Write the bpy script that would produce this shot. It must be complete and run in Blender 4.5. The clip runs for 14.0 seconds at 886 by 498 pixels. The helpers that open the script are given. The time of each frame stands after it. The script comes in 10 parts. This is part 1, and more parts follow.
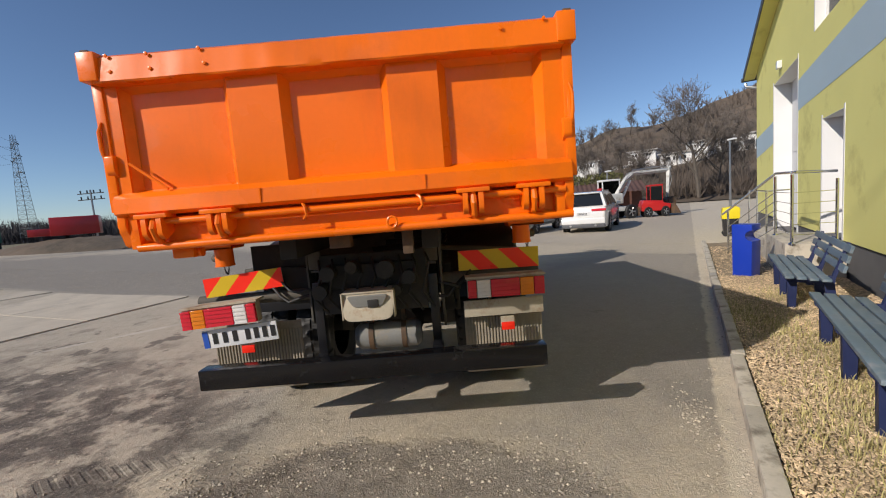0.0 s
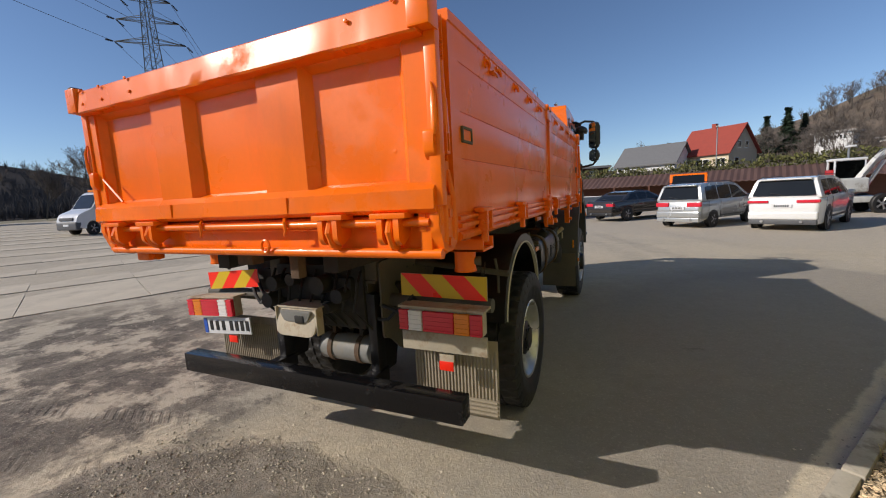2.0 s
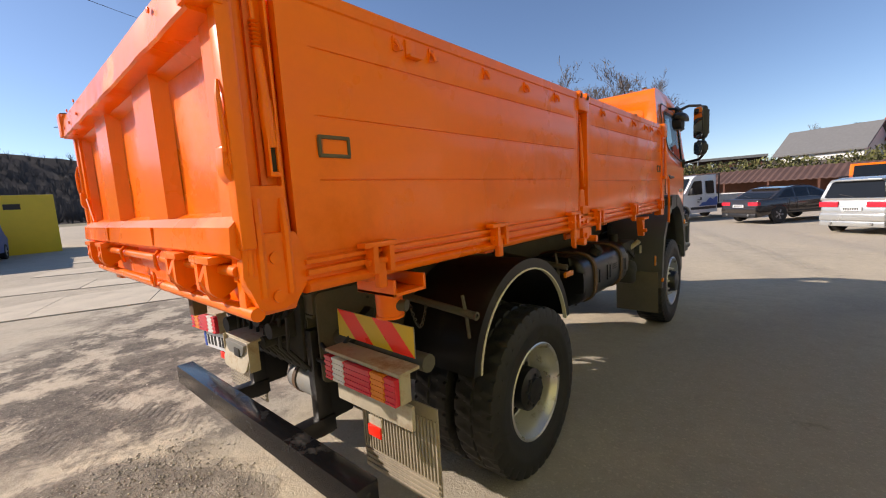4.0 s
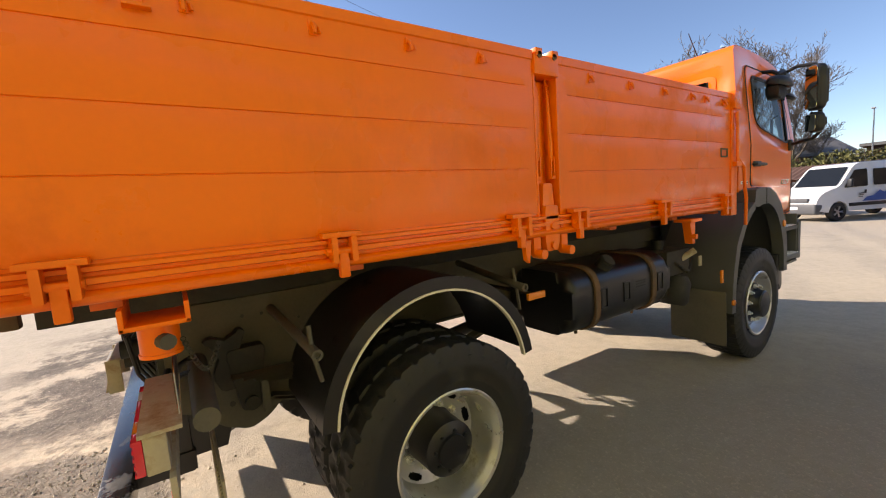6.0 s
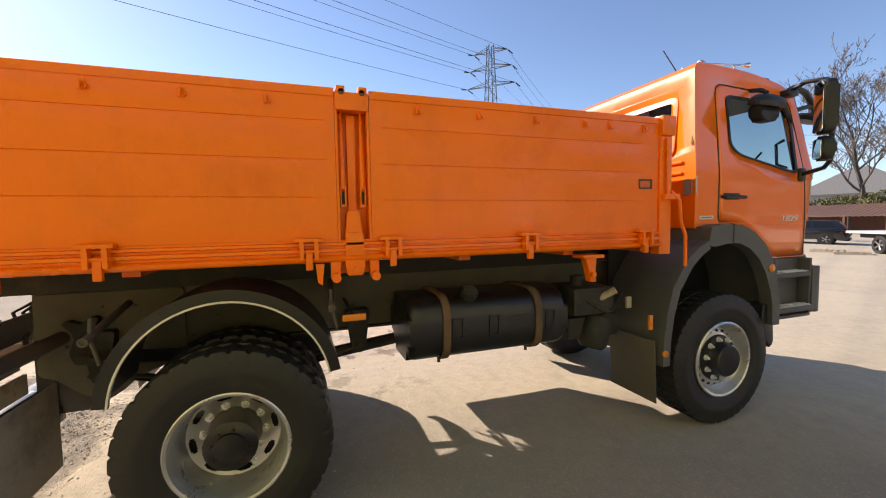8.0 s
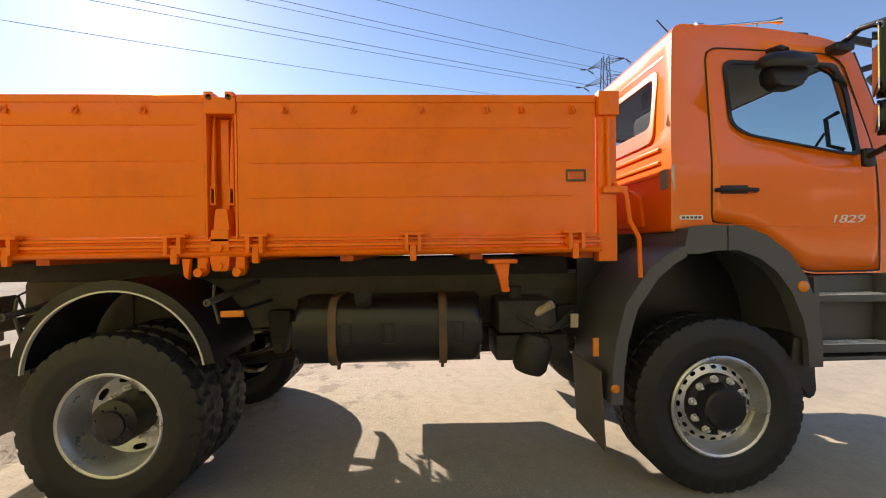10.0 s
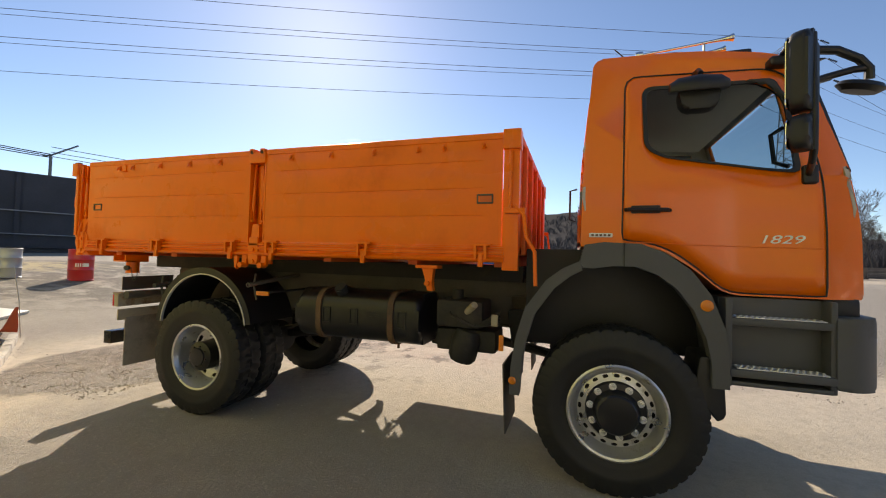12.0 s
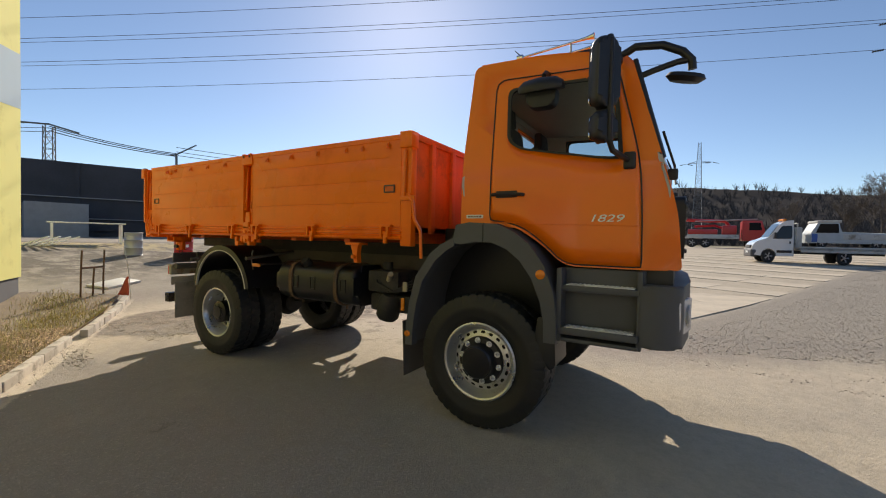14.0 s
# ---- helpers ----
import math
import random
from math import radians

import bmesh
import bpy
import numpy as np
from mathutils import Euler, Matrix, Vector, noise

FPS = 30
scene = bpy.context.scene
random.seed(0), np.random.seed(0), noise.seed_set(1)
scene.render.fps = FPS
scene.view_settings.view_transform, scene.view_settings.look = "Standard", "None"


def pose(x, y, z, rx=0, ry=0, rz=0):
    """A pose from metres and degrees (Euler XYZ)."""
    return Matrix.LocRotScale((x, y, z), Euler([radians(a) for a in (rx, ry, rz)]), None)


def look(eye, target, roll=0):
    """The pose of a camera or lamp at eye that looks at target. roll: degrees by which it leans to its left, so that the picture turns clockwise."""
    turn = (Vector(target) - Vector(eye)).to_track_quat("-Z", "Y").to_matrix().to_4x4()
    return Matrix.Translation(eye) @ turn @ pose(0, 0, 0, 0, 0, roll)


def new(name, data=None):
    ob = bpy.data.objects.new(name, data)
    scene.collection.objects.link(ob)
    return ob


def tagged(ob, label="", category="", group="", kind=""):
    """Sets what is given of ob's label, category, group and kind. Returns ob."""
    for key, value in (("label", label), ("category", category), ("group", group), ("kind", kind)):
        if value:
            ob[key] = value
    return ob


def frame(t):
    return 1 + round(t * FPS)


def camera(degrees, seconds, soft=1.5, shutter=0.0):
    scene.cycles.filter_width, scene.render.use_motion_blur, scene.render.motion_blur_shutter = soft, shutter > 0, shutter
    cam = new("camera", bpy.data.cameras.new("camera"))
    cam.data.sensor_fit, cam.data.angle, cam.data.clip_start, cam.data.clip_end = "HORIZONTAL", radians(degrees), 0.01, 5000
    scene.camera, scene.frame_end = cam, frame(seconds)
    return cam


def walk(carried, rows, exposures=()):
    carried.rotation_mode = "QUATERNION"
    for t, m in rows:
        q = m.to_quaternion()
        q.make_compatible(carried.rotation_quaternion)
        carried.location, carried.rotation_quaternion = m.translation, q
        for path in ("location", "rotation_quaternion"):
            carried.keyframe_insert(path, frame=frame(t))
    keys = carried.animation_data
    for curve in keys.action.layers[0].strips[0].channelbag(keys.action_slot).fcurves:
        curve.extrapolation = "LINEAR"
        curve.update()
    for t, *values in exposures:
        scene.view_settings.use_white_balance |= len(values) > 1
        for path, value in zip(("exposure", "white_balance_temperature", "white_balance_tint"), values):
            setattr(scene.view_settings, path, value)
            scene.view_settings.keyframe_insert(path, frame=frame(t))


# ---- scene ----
cam = camera(95.5, 14.0, soft=1.1)
PATH = [
    (0, (0.515, -3.854, 1.586), (0.494, -1.864, 1.384), -4.7),
    (0.5, (0.949, -3.711, 1.676), (0.626, -1.752, 1.432), -4.6),
    (1, (1.271, -3.487, 1.672), (0.767, -1.572, 1.394), -3.6),
    (1.5, (1.547, -3.288, 1.707), (0.881, -1.421, 1.44), -2.8),
    (2, (1.865, -3.175, 1.734), (1.03, -1.376, 1.475), -3.0),
    (2.5, (2.093, -2.98, 1.748), (1.125, -1.248, 1.497), -3.3),
    (2.7, (2.16, -2.874, 1.753), (1.146, -1.168, 1.509), -3.5),
    (4.8, (2.411, -1.833, 1.826), (0.947, -0.492, 1.583), -3.3),
    (5, (2.434, -1.731, 1.819), (0.938, -0.424, 1.581), -3.4),
    (5.5, (2.569, -1.375, 1.808), (0.986, -0.175, 1.575), -4.0),
    (6, (2.679, -1.006, 1.749), (1.024, 0.094, 1.526), -4.0),
    (6.5, (2.9, -0.668, 1.709), (1.194, 0.35, 1.48), -3.8),
    (7, (3.148, -0.344, 1.744), (1.378, 0.557, 1.511), -2.3),
    (7.5, (3.301, 0.016, 1.748), (1.459, 0.775, 1.573), -1.3),
    (8, (3.502, 0.403, 1.743), (1.62, 1.068, 1.614), -1.0),
    (8.5, (3.604, 0.754, 1.729), (1.697, 1.351, 1.658), -0.8),
    (8.7, (3.569, 0.907, 1.635), (1.651, 1.473, 1.608), -0.9),
    (10.8, (3.688, 2.54, 1.574), (1.713, 2.222, 1.567), 0.2),
    (11, (3.76, 2.707, 1.574), (1.802, 2.301, 1.589), 0.6),
    (11.5, (3.977, 3.053, 1.569), (2.05, 2.517, 1.6), 1.0),
    (12, (4.094, 3.451, 1.549), (2.197, 2.819, 1.6), 1.6),
    (12.5, (4.157, 3.831, 1.588), (2.287, 3.121, 1.601), 1.5),
    (13, (4.228, 4.248, 1.583), (2.401, 3.434, 1.574), 1.5),
    (13.5, (4.197, 4.652, 1.563), (2.414, 3.747, 1.539), 1.5),
    (14, (4.145, 5.099, 1.556), (2.416, 4.094, 1.505), 1.3),
]
walk(cam, [(t, look(eye, target, roll)) for t, eye, target, roll in PATH],
     ((0.0, -0.14, 6500, 13), (2.7, -0.06, 6500, 13), (4.8, 0.76, 7200, 18), (8.7, 0.93, 7300, 18), (11.0, 0.84, 7300, 15), (12.5, 0.38, 7250, 13), (14.0, 0.25, 7250, 12)))

# ---- light ----
SUN_AZ, SUN_EL = radians(-144.0), radians(30.2)
world = bpy.data.worlds.new("sky_world")
scene.world = world
world.use_nodes = True
_wn = world.node_tree.nodes
_sky = _wn.new("ShaderNodeTexSky")
_sky.sky_type = "NISHITA"
_sky.sun_disc = False
_sky.sun_elevation = SUN_EL
_sky.sun_rotation = math.atan2(math.cos(SUN_AZ), math.sin(SUN_AZ))
_sky.air_density, _sky.dust_density, _sky.ozone_density = 0.85, 0.17, 4.2
world.node_tree.links.new(_sky.outputs["Color"], _wn["Background"].inputs["Color"])
_wn["Background"].inputs["Strength"].default_value = 0.115
sun_data = bpy.data.lights.new("sun", "SUN")
sun_data.energy, sun_data.angle, sun_data.color = 4.5, radians(0.55), (1.0, 0.93, 0.82)
sun = new("sun", sun_data)
sun.matrix_world = look((0, 0, 0), (-math.cos(SUN_EL) * math.cos(SUN_AZ), -math.cos(SUN_EL) * math.sin(SUN_AZ), -math.sin(SUN_EL)))
scene.view_settings.exposure = 0.0


# ---- materials ----
def mat(name, color, rough=0.6, metal=0.0, vary=0.12, scale=3.0, fine=60.0, bump=0.15, dirt=None, dirt_amount=0.0,
        dirt_scale=2.0, coat=0.0, alpha=1.0, per_object=0.0, per_island=0.0, rough_vary=0.1, spec=0.5, bump_dist=0.003):
    """Painted or worn surface: two scales of noise in colour, noise in gloss, fine relief, optional dirt patches."""
    m = bpy.data.materials.new(name)
    m.use_nodes = True
    nt = m.node_tree
    n, l = nt.nodes, nt.links
    b = n["Principled BSDF"]
    co = n.new("ShaderNodeTexCoord")
    big, small = n.new("ShaderNodeTexNoise"), n.new("ShaderNodeTexNoise")
    big.inputs["Scale"].default_value, big.inputs["Detail"].default_value = scale, 5
    small.inputs["Scale"].default_value, small.inputs["Detail"].default_value = fine, 4
    for t in (big, small):
        l.new(co.outputs["Object"], t.inputs["Vector"])
    mix = n.new("ShaderNodeMath")
    mix.operation = "MULTIPLY_ADD"
    l.new(small.outputs["Fac"], mix.inputs[0])
    mix.inputs[1].default_value = 0.4
    l.new(big.outputs["Fac"], mix.inputs[2])
    ramp = n.new("ShaderNodeMapRange")
    ramp.inputs["From Min"].default_value, ramp.inputs["From Max"].default_value = 0.35, 1.05
    ramp.inputs["To Min"].default_value, ramp.inputs["To Max"].default_value = 1 - vary, 1 + vary
    l.new(mix.outputs[0], ramp.inputs["Value"])
    mul = n.new("ShaderNodeVectorMath")
    mul.operation = "SCALE"
    mul.inputs[0].default_value = color
    l.new(ramp.outputs[0], mul.inputs["Scale"])
    out = mul.outputs[0]
    if per_object or per_island:
        if per_object:
            rnd = n.new("ShaderNodeObjectInfo").outputs["Random"]
        else:
            rnd = n.new("ShaderNodeNewGeometry").outputs["Random Per Island"]
        k = max(per_object, per_island)
        mr = n.new("ShaderNodeMapRange")
        mr.inputs["To Min"].default_value, mr.inputs["To Max"].default_value = 1 - k, 1 + k
        l.new(rnd, mr.inputs["Value"])
        mul2 = n.new("ShaderNodeVectorMath")
        mul2.operation = "SCALE"
        l.new(out, mul2.inputs[0])
        l.new(mr.outputs[0], mul2.inputs["Scale"])
        out = mul2.outputs[0]
    rough_out = None
    rr = n.new("ShaderNodeMapRange")
    rr.inputs["To Min"].default_value, rr.inputs["To Max"].default_value = max(rough - rough_vary, 0.02), min(rough + rough_vary, 1.0)
    l.new(big.outputs["Fac"], rr.inputs["Value"])
    rough_out = rr.outputs[0]
    if dirt:
        dn = n.new("ShaderNodeTexNoise")
        dn.inputs["Scale"].default_value, dn.inputs["Detail"].default_value, dn.inputs["Roughness"].default_value = dirt_scale, 8, 0.7
        l.new(co.outputs["Object"], dn.inputs["Vector"])
        dm = n.new("ShaderNodeMapRange")
        dm.inputs["From Min"].default_value, dm.inputs["From Max"].default_value = 0.62 - 0.3 * dirt_amount, 0.72 - 0.1 * dirt_amount
        l.new(dn.outputs["Fac"], dm.inputs["Value"])
        mc = n.new("ShaderNodeMix")
        mc.data_type = "RGBA"
        l.new(dm.outputs[0], mc.inputs["Factor"])
        l.new(out, mc.inputs["A"])
        mc.inputs["B"].default_value = (*dirt, 1)
        out = mc.outputs["Result"]
        mrf = n.new("ShaderNodeMix")
        mrf.data_type = "FLOAT"
        l.new(dm.outputs[0], mrf.inputs["Factor"])
        l.new(rough_out, mrf.inputs["A"])
        mrf.inputs["B"].default_value = 0.9
        rough_out = mrf.outputs["Result"]
    l.new(out, b.inputs["Base Color"])
    l.new(rough_out, b.inputs["Roughness"])
    b.inputs["Metallic"].default_value = metal
    b.inputs["Coat Weight"].default_value = coat
    b.inputs["Coat Roughness"].default_value = 0.08
    b.inputs["Specular IOR Level"].default_value = spec
    b.inputs["Alpha"].default_value = alpha
    if bump:
        bp = n.new("ShaderNodeBump")
        bp.inputs["Strength"].default_value, bp.inputs["Distance"].default_value = bump, bump_dist
        l.new(mix.outputs[0], bp.inputs["Height"])
        l.new(bp.outputs[0], b.inputs["Normal"])
    return m


def glass_mat(name, tint, rough=0.02, clear=0.85):
    m = bpy.data.materials.new(name)
    m.use_nodes = True
    n, l = m.node_tree.nodes, m.node_tree.links
    b = n["Principled BSDF"]
    tr, mx, fr = n.new("ShaderNodeBsdfTransparent"), n.new("ShaderNodeMixShader"), n.new("ShaderNodeLayerWeight")
    tr.inputs["Color"].default_value = (*tint, 1)
    b.inputs["Base Color"].default_value = (0.01, 0.012, 0.012, 1)
    b.inputs["Roughness"].default_value = rough
    pw = n.new("ShaderNodeMath")
    pw.operation = "POWER"
    pw.inputs[1].default_value = 4.0
    l.new(fr.outputs["Facing"], pw.inputs[0])
    mr = n.new("ShaderNodeMapRange")
    mr.inputs["To Min"].default_value, mr.inputs["To Max"].default_value = 1 - clear, 1.0
    l.new(pw.outputs[0], mr.inputs["Value"])
    l.new(mr.outputs[0], mx.inputs["Fac"])
    l.new(tr.outputs[0], mx.inputs[1])
    l.new(b.outputs[0], mx.inputs[2])
    l.new(mx.outputs[0], n["Material Output"].inputs["Surface"])
    return m


ORANGE = mat("orange_paint", (0.94, 0.174, 0.002), 0.29, vary=0.05, scale=1.6, fine=45, bump=0.10, coat=0.15, spec=0.35,
             dirt=(0.80, 0.145, 0.004), dirt_amount=0.25, dirt_scale=1.3, rough_vary=0.10)


def weather(m, amount, stain):
    """Faint runs of grime down a painted panel, and a slow ripple in the sheet."""
    n, l = m.node_tree.nodes, m.node_tree.links
    b = n["Principled BSDF"]
    co, mp, tx = n.new("ShaderNodeTexCoord"), n.new("ShaderNodeMapping"), n.new("ShaderNodeTexNoise")
    mp.inputs["Scale"].default_value = (3.2, 3.2, 0.8)
    tx.inputs["Scale"].default_value, tx.inputs["Detail"].default_value, tx.inputs["Roughness"].default_value = 1.0, 9, 0.72
    l.new(co.outputs["Object"], mp.inputs["Vector"])
    l.new(mp.outputs[0], tx.inputs["Vector"])
    r, mx = n.new("ShaderNodeMapRange"), n.new("ShaderNodeMix")
    r.inputs["From Min"].default_value, r.inputs["From Max"].default_value = 0.50, 0.78
    r.inputs["To Max"].default_value = amount
    l.new(tx.outputs["Fac"], r.inputs["Value"])
    mx.data_type = "RGBA"
    l.new(r.outputs[0], mx.inputs["Factor"])
    l.new(b.inputs["Base Color"].links[0].from_socket, mx.inputs["A"])
    mx.inputs["B"].default_value = (*stain, 1)
    l.new(mx.outputs["Result"], b.inputs["Base Color"])
    wv, bp = n.new("ShaderNodeTexNoise"), n.new("ShaderNodeBump")
    wv.inputs["Scale"].default_value, wv.inputs["Detail"].default_value = 1.6, 1
    l.new(co.outputs["Object"], wv.inputs["Vector"])
    bp.inputs["Strength"].default_value, bp.inputs["Distance"].default_value = 0.25, 0.03
    l.new(wv.outputs["Fac"], bp.inputs["Height"])
    l.new(b.inputs["Normal"].links[0].from_socket, bp.inputs["Normal"])
    l.new(bp.outputs[0], b.inputs["Normal"])


weather(ORANGE, 0.30, (0.50, 0.105, 0.012))
ORANGE_IN = mat("orange_worn_inside", (0.72, 0.13, 0.015), 0.5, vary=0.12, scale=2, fine=30, bump=0.2, dirt=(0.35, 0.12, 0.05), dirt_amount=0.3)
ORANGE_CAB = mat("orange_cab_paint", (0.93, 0.178, 0.002), 0.30, vary=0.03, scale=1.0, fine=20, bump=0.012, coat=0.55, spec=0.4, rough_vary=0.04)
BLACK = mat("black_paint", (0.010, 0.010, 0.012), 0.33, vary=0.3, bump=0.08, dirt=(0.040, 0.037, 0.034), dirt_amount=0.15, dirt_scale=3)
GLOSS_BLACK = mat("glossy_black_paint", (0.006, 0.006, 0.007), 0.24, vary=0.3, bump=0.05, coat=0.15, spec=0.35, dirt=(0.030, 0.028, 0.026), dirt_amount=0.05, dirt_scale=5)
CHASSIS = mat("chassis_grime", (0.020, 0.019, 0.018), 0.7, vary=0.35, scale=5, fine=50, bump=0.4, dirt=(0.065, 0.055, 0.045), dirt_amount=0.4, dirt_scale=4)
OLIVE = mat("dusty_olive_steel", (0.085, 0.078, 0.064), 0.75, vary=0.3, scale=5, bump=0.3, dirt=(0.12, 0.10, 0.076), dirt_amount=0.45)
RUBBER = mat("tyre_rubber", (0.013, 0.0128, 0.013), 0.58, vary=0.25, scale=8, fine=90, bump=0.25, dirt=(0.040, 0.037, 0.033), dirt_amount=0.16, dirt_scale=5)
PLASTIC = mat("dark_grey_plastic", (0.080, 0.083, 0.090), 0.55, vary=0.12, scale=4, fine=200, bump=0.15, dirt=(0.10, 0.095, 0.085), dirt_amount=0.2)
BLACK_PLASTIC = mat("black_plastic", (0.014, 0.014, 0.016), 0.45, vary=0.2, fine=150, bump=0.1)
SILVER = mat("silver_rim_paint", (0.60, 0.60, 0.60), 0.30, metal=0.75, vary=0.1, scale=6, bump=0.1, dirt=(0.36, 0.33, 0.27), dirt_amount=0.15, dirt_scale=6)
NUT_STEEL = mat("bright_nut_steel", (0.74, 0.74, 0.73), 0.28, metal=0.4, vary=0.08, bump=0.05)
CHROME = mat("chrome", (0.8, 0.8, 0.8), 0.12, metal=1.0, vary=0.03, bump=0.02)
STEEL = mat("bare_steel", (0.45, 0.45, 0.44), 0.35, metal=0.9, vary=0.12, bump=0.1)
DUSTY = mat("dusty_flap_rubber", (0.30, 0.26, 0.20), 0.9, vary=0.2, scale=6, fine=60, bump=0.3, dirt=(0.14, 0.12, 0.10), dirt_amount=0.4)
RUST = mat("rusty_strap", (0.13, 0.075, 0.04), 0.8, vary=0.3, scale=12, bump=0.4, dirt=(0.05, 0.045, 0.04), dirt_amount=0.4)
BEIGE = mat("dusty_beige_steel", (0.42, 0.37, 0.28), 0.75, vary=0.15, scale=6, bump=0.2, dirt=(0.25, 0.15, 0.08), dirt_amount=0.4, dirt_scale=6)
RED_LENS = mat("red_lens", (0.62, 0.02, 0.04), 0.22, vary=0.1, fine=120, bump=0.3, coat=0.4)
WHITE_LENS = mat("white_lens", (0.72, 0.70, 0.68), 0.25, vary=0.05, fine=120, bump=0.2, coat=0.4)
AMBER = mat("amber_lens", (0.75, 0.22, 0.01), 0.25, vary=0.08, fine=120, bump=0.2, coat=0.4)
REFLEX_RED = mat("reflective_red", (0.97, 0.03, 0.012), 0.3, vary=0.06, fine=200, bump=0.05)
REFLEX_YELLOW = mat("reflective_yellow", (0.66, 0.46, 0.02), 0.35, vary=0.08, fine=200, bump=0.05)
WHITE_PAINT = mat("white_paint", (0.78, 0.78, 0.76), 0.3, vary=0.04, bump=0.03, coat=0.5)
PLATE_WHITE = mat("plate_white", (0.70, 0.71, 0.72), 0.4, vary=0.05, bump=0.05)
PLATE_BLUE = mat("plate_blue", (0.02, 0.09, 0.45), 0.4, vary=0.05, bump=0.05)
LETTER_SILVER = mat("silver_lettering", (0.78, 0.78, 0.76), 0.3, metal=0.2, vary=0.03, bump=0.0)
INK = mat("black_ink", (0.015, 0.015, 0.015), 0.5, vary=0.1, bump=0.0)
TRIM_CREAM = mat("cream_edge_trim", (0.66, 0.63, 0.54), 0.5, vary=0.1, bump=0.1)
GREY_TANK = mat("grey_air_tank", (0.22, 0.22, 0.21), 0.6, vary=0.2, bump=0.2, dirt=(0.3, 0.25, 0.18), dirt_amount=0.3)
MACHINE_VENT = mat("pale_grey_vent_plastic", (0.30, 0.29, 0.27), 0.6, vary=0.1, bump=0.1)
SEAT = mat("seat_fabric", (0.06, 0.06, 0.065), 0.9, vary=0.2, fine=200, bump=0.3)
HEADLINER = mat("grey_headliner", (0.50, 0.48, 0.45), 0.9, vary=0.08, fine=200, bump=0.2)
CAB_GLASS = glass_mat("cab_glass", (0.72, 0.80, 0.80), clear=0.88)
CAR_GLASS = glass_mat("tinted_car_glass", (0.10, 0.12, 0.12), clear=0.80)
MIRROR_GLASS = mat("mirror_glass", (0.85, 0.86, 0.87), 0.03, metal=1.0, vary=0.0, bump=0.0, rough_vary=0.01)


# ---- mesh tools ----
def bm_new():
    return bmesh.new()


def box(bm, x0, x1, y0, y1, z0, z1, bevel=0.0, seg=2, mi=0, m=None):
    vs = [bm.verts.new((x, y, z)) for x in (x0, x1) for y in (y0, y1) for z in (z0, z1)]
    if m is not None:
        for v in vs:
            v.co = m @ v.co
    fs = [bm.faces.new([vs[i] for i in q]) for q in ((0, 1, 3, 2), (4, 6, 7, 5), (0, 4, 5, 1), (2, 3, 7, 6), (0, 2, 6, 4), (1, 5, 7, 3))]
    for f in fs:
        f.material_index = mi
    if bevel > 0:
        es = list({e for f in fs for e in f.edges})
        r = bmesh.ops.bevel(bm, geom=es, offset=bevel, segments=seg, affect="EDGES", profile=0.6, clamp_overlap=True)
        for f in r["faces"]:
            f.material_index = mi
    return vs


def basis(axis):
    a = Vector(axis).normalized()
    h = Vector((0, 0, 1)) if abs(a.z) < 0.9 else Vector((1, 0, 0))
    u = a.cross(h).normalized()
    return a, u, a.cross(u).normalized()


def cyl(bm, p0, p1, r, seg=16, r2=None, caps=True, mi=0):
    p0, p1 = Vector(p0), Vector(p1)
    r2 = r if r2 is None else r2
    _, u, w = basis(p1 - p0)
    a, b = [], []
    for i in range(seg):
        t = 2 * math.pi * i / seg
        d = u * math.cos(t) + w * math.sin(t)
        a.append(bm.verts.new(p0 + d * r))
        b.append(bm.verts.new(p1 + d * r2))
    for i in range(seg):
        j = (i + 1) % seg
        bm.faces.new((a[i], b[i], b[j], a[j])).material_index = mi
    if caps:
        bm.faces.new(a).material_index = mi
        bm.faces.new(b[::-1]).material_index = mi


def tube(bm, pts, r, seg=8, mi=0, radii=None):
    pts = [Vector(p) for p in pts]
    rings = []
    up = None
    for i, p in enumerate(pts):
        d = (pts[min(i + 1, len(pts) - 1)] - pts[max(i - 1, 0)]).normalized()
        if up is None:
            _, u, w = basis(d)
        else:
            u = (up - d * up.dot(d)).normalized()
            w = d.cross(u)
        up = u
        rr = radii[i] if radii else r
        rings.append([bm.verts.new(p + (u * math.cos(2 * math.pi * k / seg) + w * math.sin(2 * math.pi * k / seg)) * rr) for k in range(seg)])
    for a, b in zip(rings, rings[1:]):
        for k in range(seg):
            j = (k + 1) % seg
            bm.faces.new((a[k], a[j], b[j], b[k])).material_index = mi
    bm.faces.new(rings[0][::-1]).material_index = mi
    bm.faces.new(rings[-1]).material_index = mi


def lathe(bm, profile, centre, axis=(1, 0, 0), seg=40, mi=0, closed=False):
    """profile: (radius, distance along axis)."""
    a, u, w = basis(axis)
    c = Vector(centre)
    rings = []
    for r, d in profile:
        if r < 1e-5:
            rings.append([bm.verts.new(c + a * d)])
        else:
            rings.append([bm.verts.new(c + a * d + (u * math.cos(2 * math.pi * k / seg) + w * math.sin(2 * math.pi * k / seg)) * r) for k in range(seg)])
    pairs = list(zip(rings, rings[1:])) + ([(rings[-1], rings[0])] if closed else [])
    for p, q in pairs:
        for k in range(seg):
            j = (k + 1) % seg
            if len(p) == 1:
                f = bm.faces.new((p[0], q[j], q[k]))
            elif len(q) == 1:
                f = bm.faces.new((p[k], p[j], q[0]))
            else:
                f = bm.faces.new((p[k], p[j], q[j], q[k]))
            f.material_index = mi


